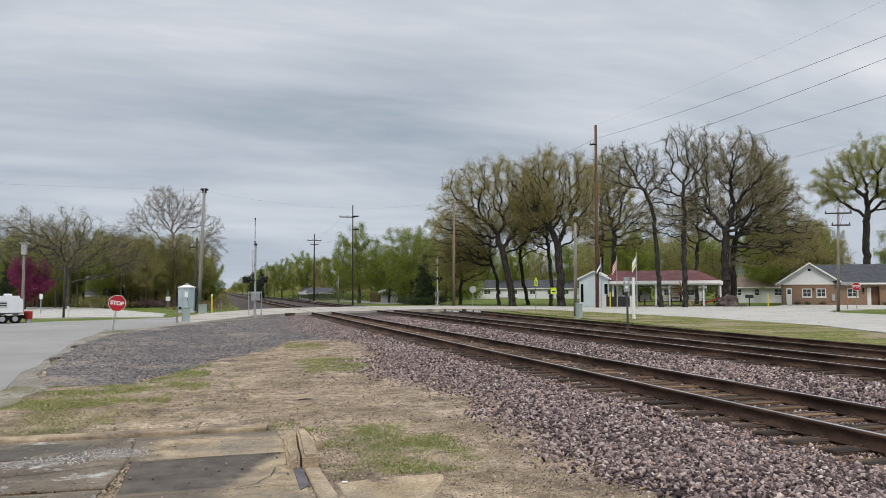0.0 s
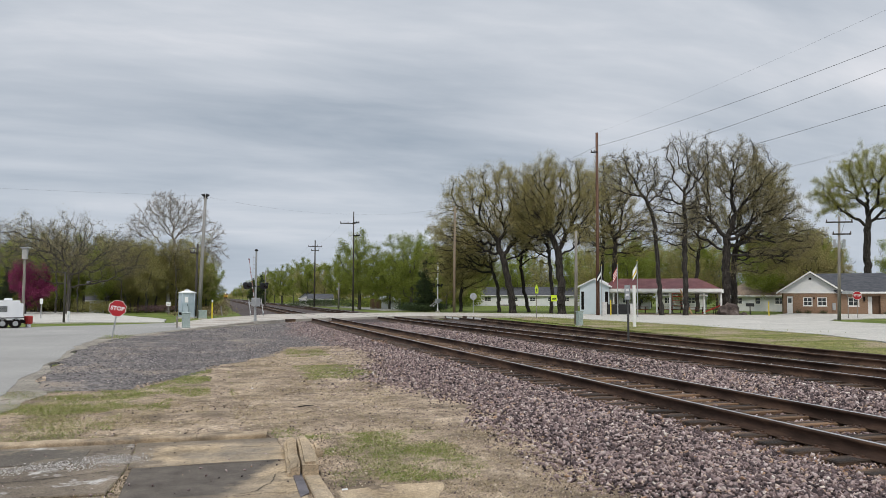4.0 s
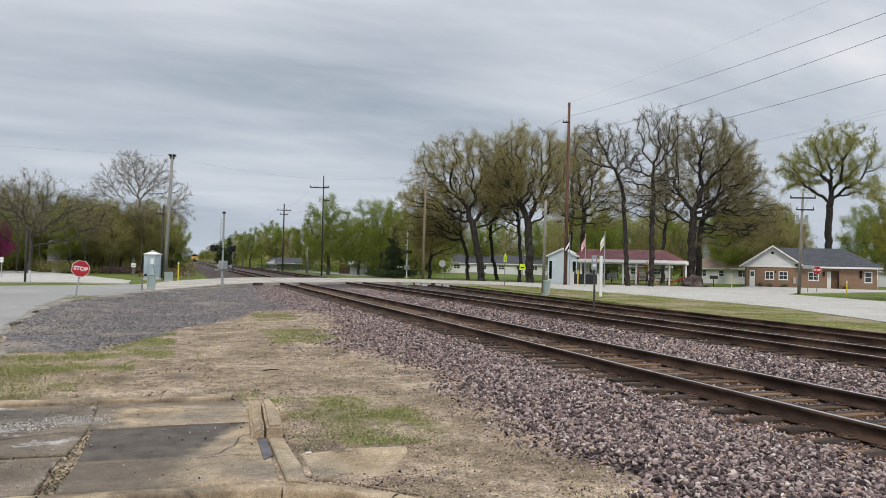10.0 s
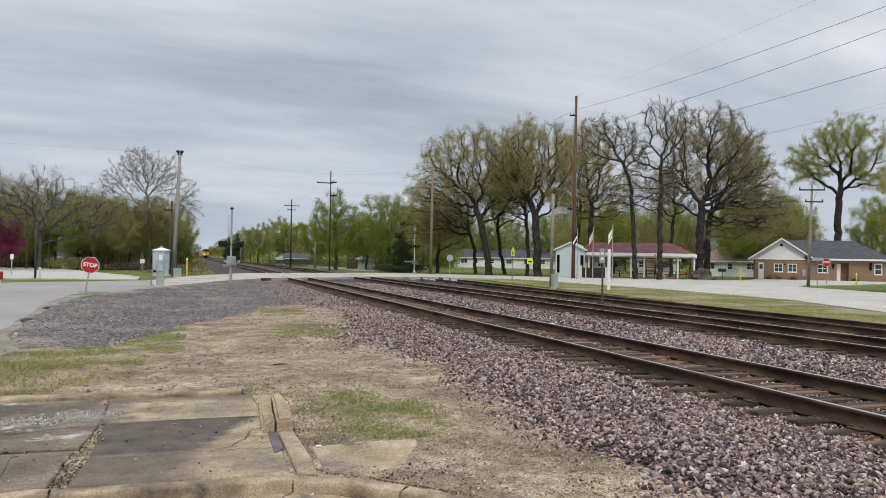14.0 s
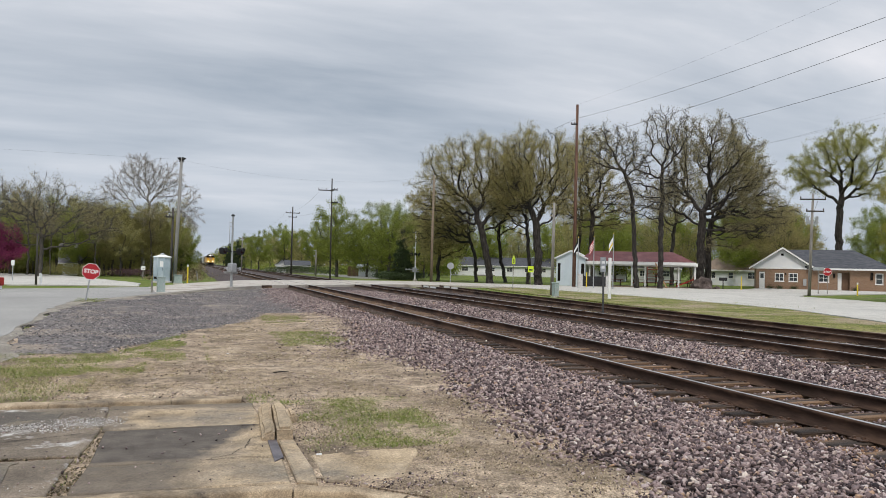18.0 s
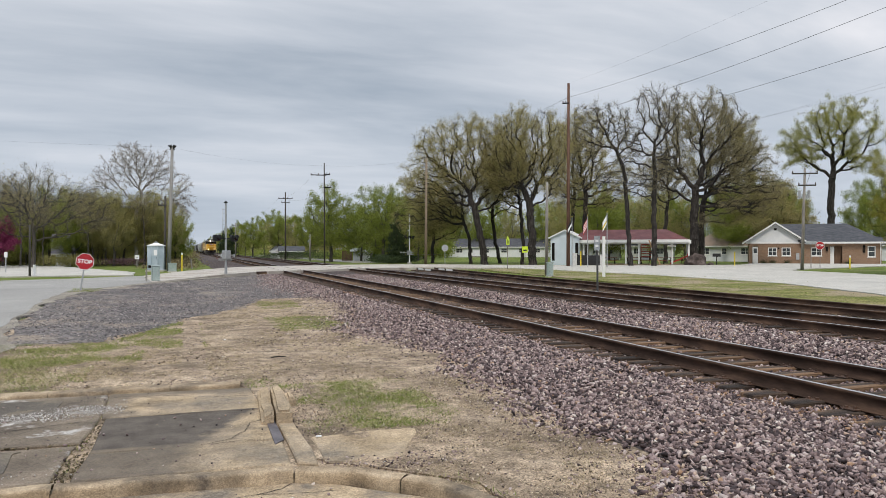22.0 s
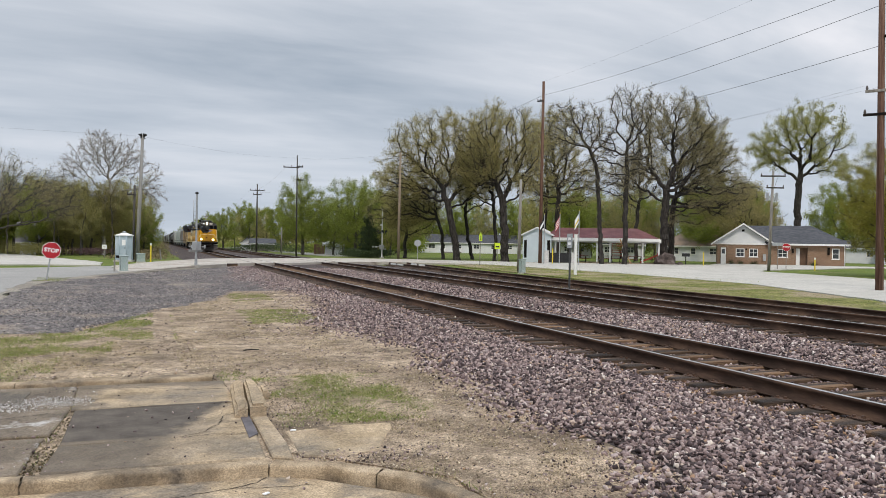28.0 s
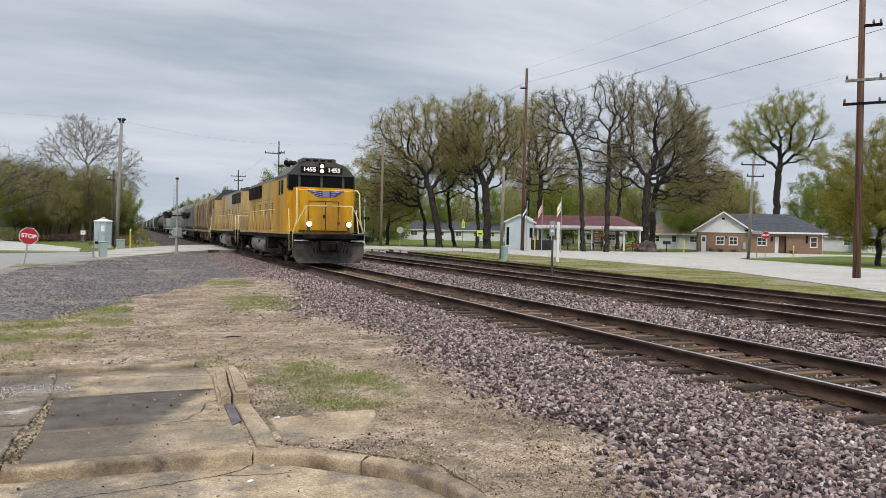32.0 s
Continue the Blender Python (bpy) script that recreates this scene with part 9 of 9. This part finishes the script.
def boulder(x, y, sx, sy, sz, rz, label):
    b = thing("boulder", pose(x, y, -0.1, 0, 0, rz), label, "boulder", "boulders in the park")
    bm = B()
    bmesh.ops.create_icosphere(bm, subdivisions=3, radius=1.0)
    for v in bm.verts:
        n = 1 + 0.38 * noise.noise(v.co * 1.5) + 0.13 * noise.noise(v.co * 4.2)
        v.co = Vector((v.co.x * sx * n, v.co.y * sy * n, max(v.co.z, -0.15) * sz * n))
    part("rock", bm, mat("brown_granite", (0.045, 0.034, 0.03), (0.08, 0.06, 0.053), (0.15, 0.12, 0.108), scale=1.5, fine=14, rough=0.9, bump=0.5, dist=0.05), b)


boulder(52.0, 67.6, 1.2, 0.9, 1.3, -30, "large brown-grey boulder at the park edge")
boulder(53.15, 66.9, 0.5, 0.42, 0.4, 10, "smaller boulder beside the large one")
g_ = thing("park_grill", pose(54.2, 67.2, -0.06, 0, 0, -35), "black park grill on a post", "grill")
ctube("post", g_, BLACKP, [(0, 0, 0), (0, 0, 0.95)], 0.05, 8)
cbox("firebox", g_, BLACKP, -0.4, 0.4, -0.28, 0.28, 0.95, 1.3, 0.02)
cbox("grate", g_, STEELG, -0.38, 0.38, -0.26, 0.26, 1.3, 1.32)

# ---- lot to the left: lamp, pole, trailer, barrel ----
l_ = thing("street_lamp", pose(-15.75, 72.1, -0.06), "grey street lamp with boxy white head", "street lamp")
part("pole", tube(B(), [(0, 0, 0), (0, 0, 5.6)], [0.13, 0.1], 8), WOODG, l_)
cbox("lamp_head", l_, RADG, -0.21, 0.21, -0.2, 0.2, 4.95, 5.9, 0.05)
cbox("top_plate", l_, STEELG, -0.34, 0.34, -0.3, 0.3, 5.9, 5.97)
x, y = spot(117, 55.5)
utility_pole(x, y, 3.4, 0.075, POLEDK, "short dark wooden pole on the grass island")
x, y = spot(124.5, 56)
stake(x, y, 0.8, 0.16, SIGNWHITE, "white bollard on the grass island")


def trailer():
    x, y = spot(44, 47.5)
    t = thing("white_trailer", pose(x, y, -0.02, 0, 0, 15), "white utility trailer with louvred window and double axle", "trailer")
    # it runs out of sight to the left
    bm = B()
    box(bm, -4.2, 0.0, -0.9, 0.9, 0.45, 1.5, 0.0)
    bmesh.ops.bevel(bm, geom=[e for e in bm.edges if abs((e.verts[0].co - e.verts[1].co).y) > 0.5], offset=0.16, segments=3, affect='EDGES')
    part("body", bm, SIDING, t)
    cbox("chassis", t, DARK, -4.1, 0.05, -0.8, 0.8, 0.28, 0.45)
    w = cbox("louvre_window", t, PANE, -1.35, -0.75, -0.915, -0.9, 0.9, 1.2)
    for k in range(3):
        cbox("slat", w, TRIM, -1.35, -0.75, -0.93, -0.915, 0.94 + 0.1 * k, 0.96 + 0.1 * k)
    for xx in (-0.95, -0.35, -3.6):
        for s in (-1, 1):
            wh = part("wheel", disc(B(), (xx, s * 0.8, 0.27), 0.28, -0.1, 0.1, "y", 16), DARK, t)
            part("rim", disc(B(), (xx, s * 0.9, 0.27), 0.14, -0.02, 0.02, "y", 10), STEELG, wh)
    cbox("fender", t, DARK, -1.35, 0.05, -0.93, -0.7, 0.56, 0.6)
    cbox("roof_vent", t, SIDING, -0.9, -0.5, -0.25, 0.2, 1.5, 1.62, 0.03)
    cbox("hose", t, DARK, -1.75, -1.68, -0.95, -0.9, 0.4, 1.45)
    cbox("bumper", t, DARK, 0.0, 0.12, -0.8, 0.8, 0.3, 0.42)


trailer()
x, y = spot(55, 47.5)
b_ = thing("red_barrel", pose(x, y, -0.02), "red barrel with a white foot beside the trailer", "barrel")
part("drum", tube(B(), [(0, 0, 0.22), (0, 0, 0.3), (0, 0, 0.62), (0, 0, 0.66)], [0.2, 0.22, 0.22, 0.19], 14), REDPAINT, b_)
part("foot", tube(B(), [(0, 0, 0.0), (0, 0, 0.22)], [0.13, 0.13], 10), SIGNWHITE, b_)


# ---- parked cars far off ----
def parked_car(px, dist, rz, material, label, yaw=None):
    x, y = spot(px, dist, yaw)
    c = thing("parked_car", pose(x, y, -0.04, 0, 0, rz), label, "car", "parked cars")
    part("body", prism(B(), [(-2.1, 0.35), (-2.15, 0.75), (-1.9, 0.92), (-0.9, 0.98), (1.3, 0.98), (2.05, 0.88), (2.1, 0.4)], -0.85, 0.85, "y"), material, c)
    part("cabin", prism(B(), [(-1.25, 0.97), (-0.55, 1.42), (0.8, 1.44), (1.6, 0.98)], -0.75, 0.75, "y"), PANE, c)
    cbox("roof", c, material, -0.6, 0.85, -0.76, 0.76, 1.42, 1.47, 0.02)
    for xx in (-1.35, 1.3):
        for s in (-1, 1):
            w = part("wheel", disc(B(), (xx, s * 0.78, 0.32), 0.32, -0.1, 0.1, "y", 14), DARK, c)
            part("rim", disc(B(), (xx, s * 0.87, 0.32), 0.18, -0.02, 0.02, "y", 10), STEELG, w)
    for s in (-0.6, 0.6):
        cbox("headlight", c, SIGNWHITE, -2.17, -2.1, s - 0.15, s + 0.15, 0.65, 0.78)
    return c


parked_car(536, 186, 84, SIDING, "white car parked beyond the tracks")

# ---- painted rail ends and timbers at the cut siding ----
for i, (yy, s) in enumerate(((58.2, -0.775), (55.8, -0.775), (57.4, 0.775), (55.0, 0.775))):
    w_ = cbox("painted_rail_end", t3, SIGNWHITE, side_x(yy) + s - 0.1, side_x(yy) + s - 0.078, yy - 0.9, yy + 0.6, 0.06, 0.19, 0.0, "white-painted board along the rail")
log = thing("rail_piece", pose(5.0, 53.2, 0.0, 0, 0, 10), "short dark timber end lying by the crossing", "timber")
cbox("timber", log, TIE, -0.35, 0.35, -0.12, 0.12, 0, 0.2, 0.02)
# crumbs of dirt, sticks and litter
st_ = thing("stick", pose(1.45, 12.0, 0.0, 0, 0, 12), "dark fallen stick on the dirt", "stick")
part("twig", tube(B(), [(-0.13, 0, 0.015), (0, 0.01, 0.022), (0.12, -0.005, 0.015)], [0.009, 0.011, 0.006], 6), BARK, st_)
for i, (xx, yy) in enumerate(((1.2, 6.75), (0.77, 5.34), (0.75, 14.6))):
    p_ = thing("paper_scrap", pose(xx, yy, 0.012 if yy > 5.5 else -0.072, 0, 0, 40 * i), "small white paper scrap on the ground", "litter", "litter")
    part("scrap", prism(B(), [(-0.028, -0.012), (0.024, -0.016), (0.03, 0.012), (-0.02, 0.015)], 0, 0.008, "z"), SIGNWHITE, p_)


def motions():
    """All that moves: the train rolls towards the camera, the crossing gates come down."""
    train_motion()
    gate_motion()


motions()
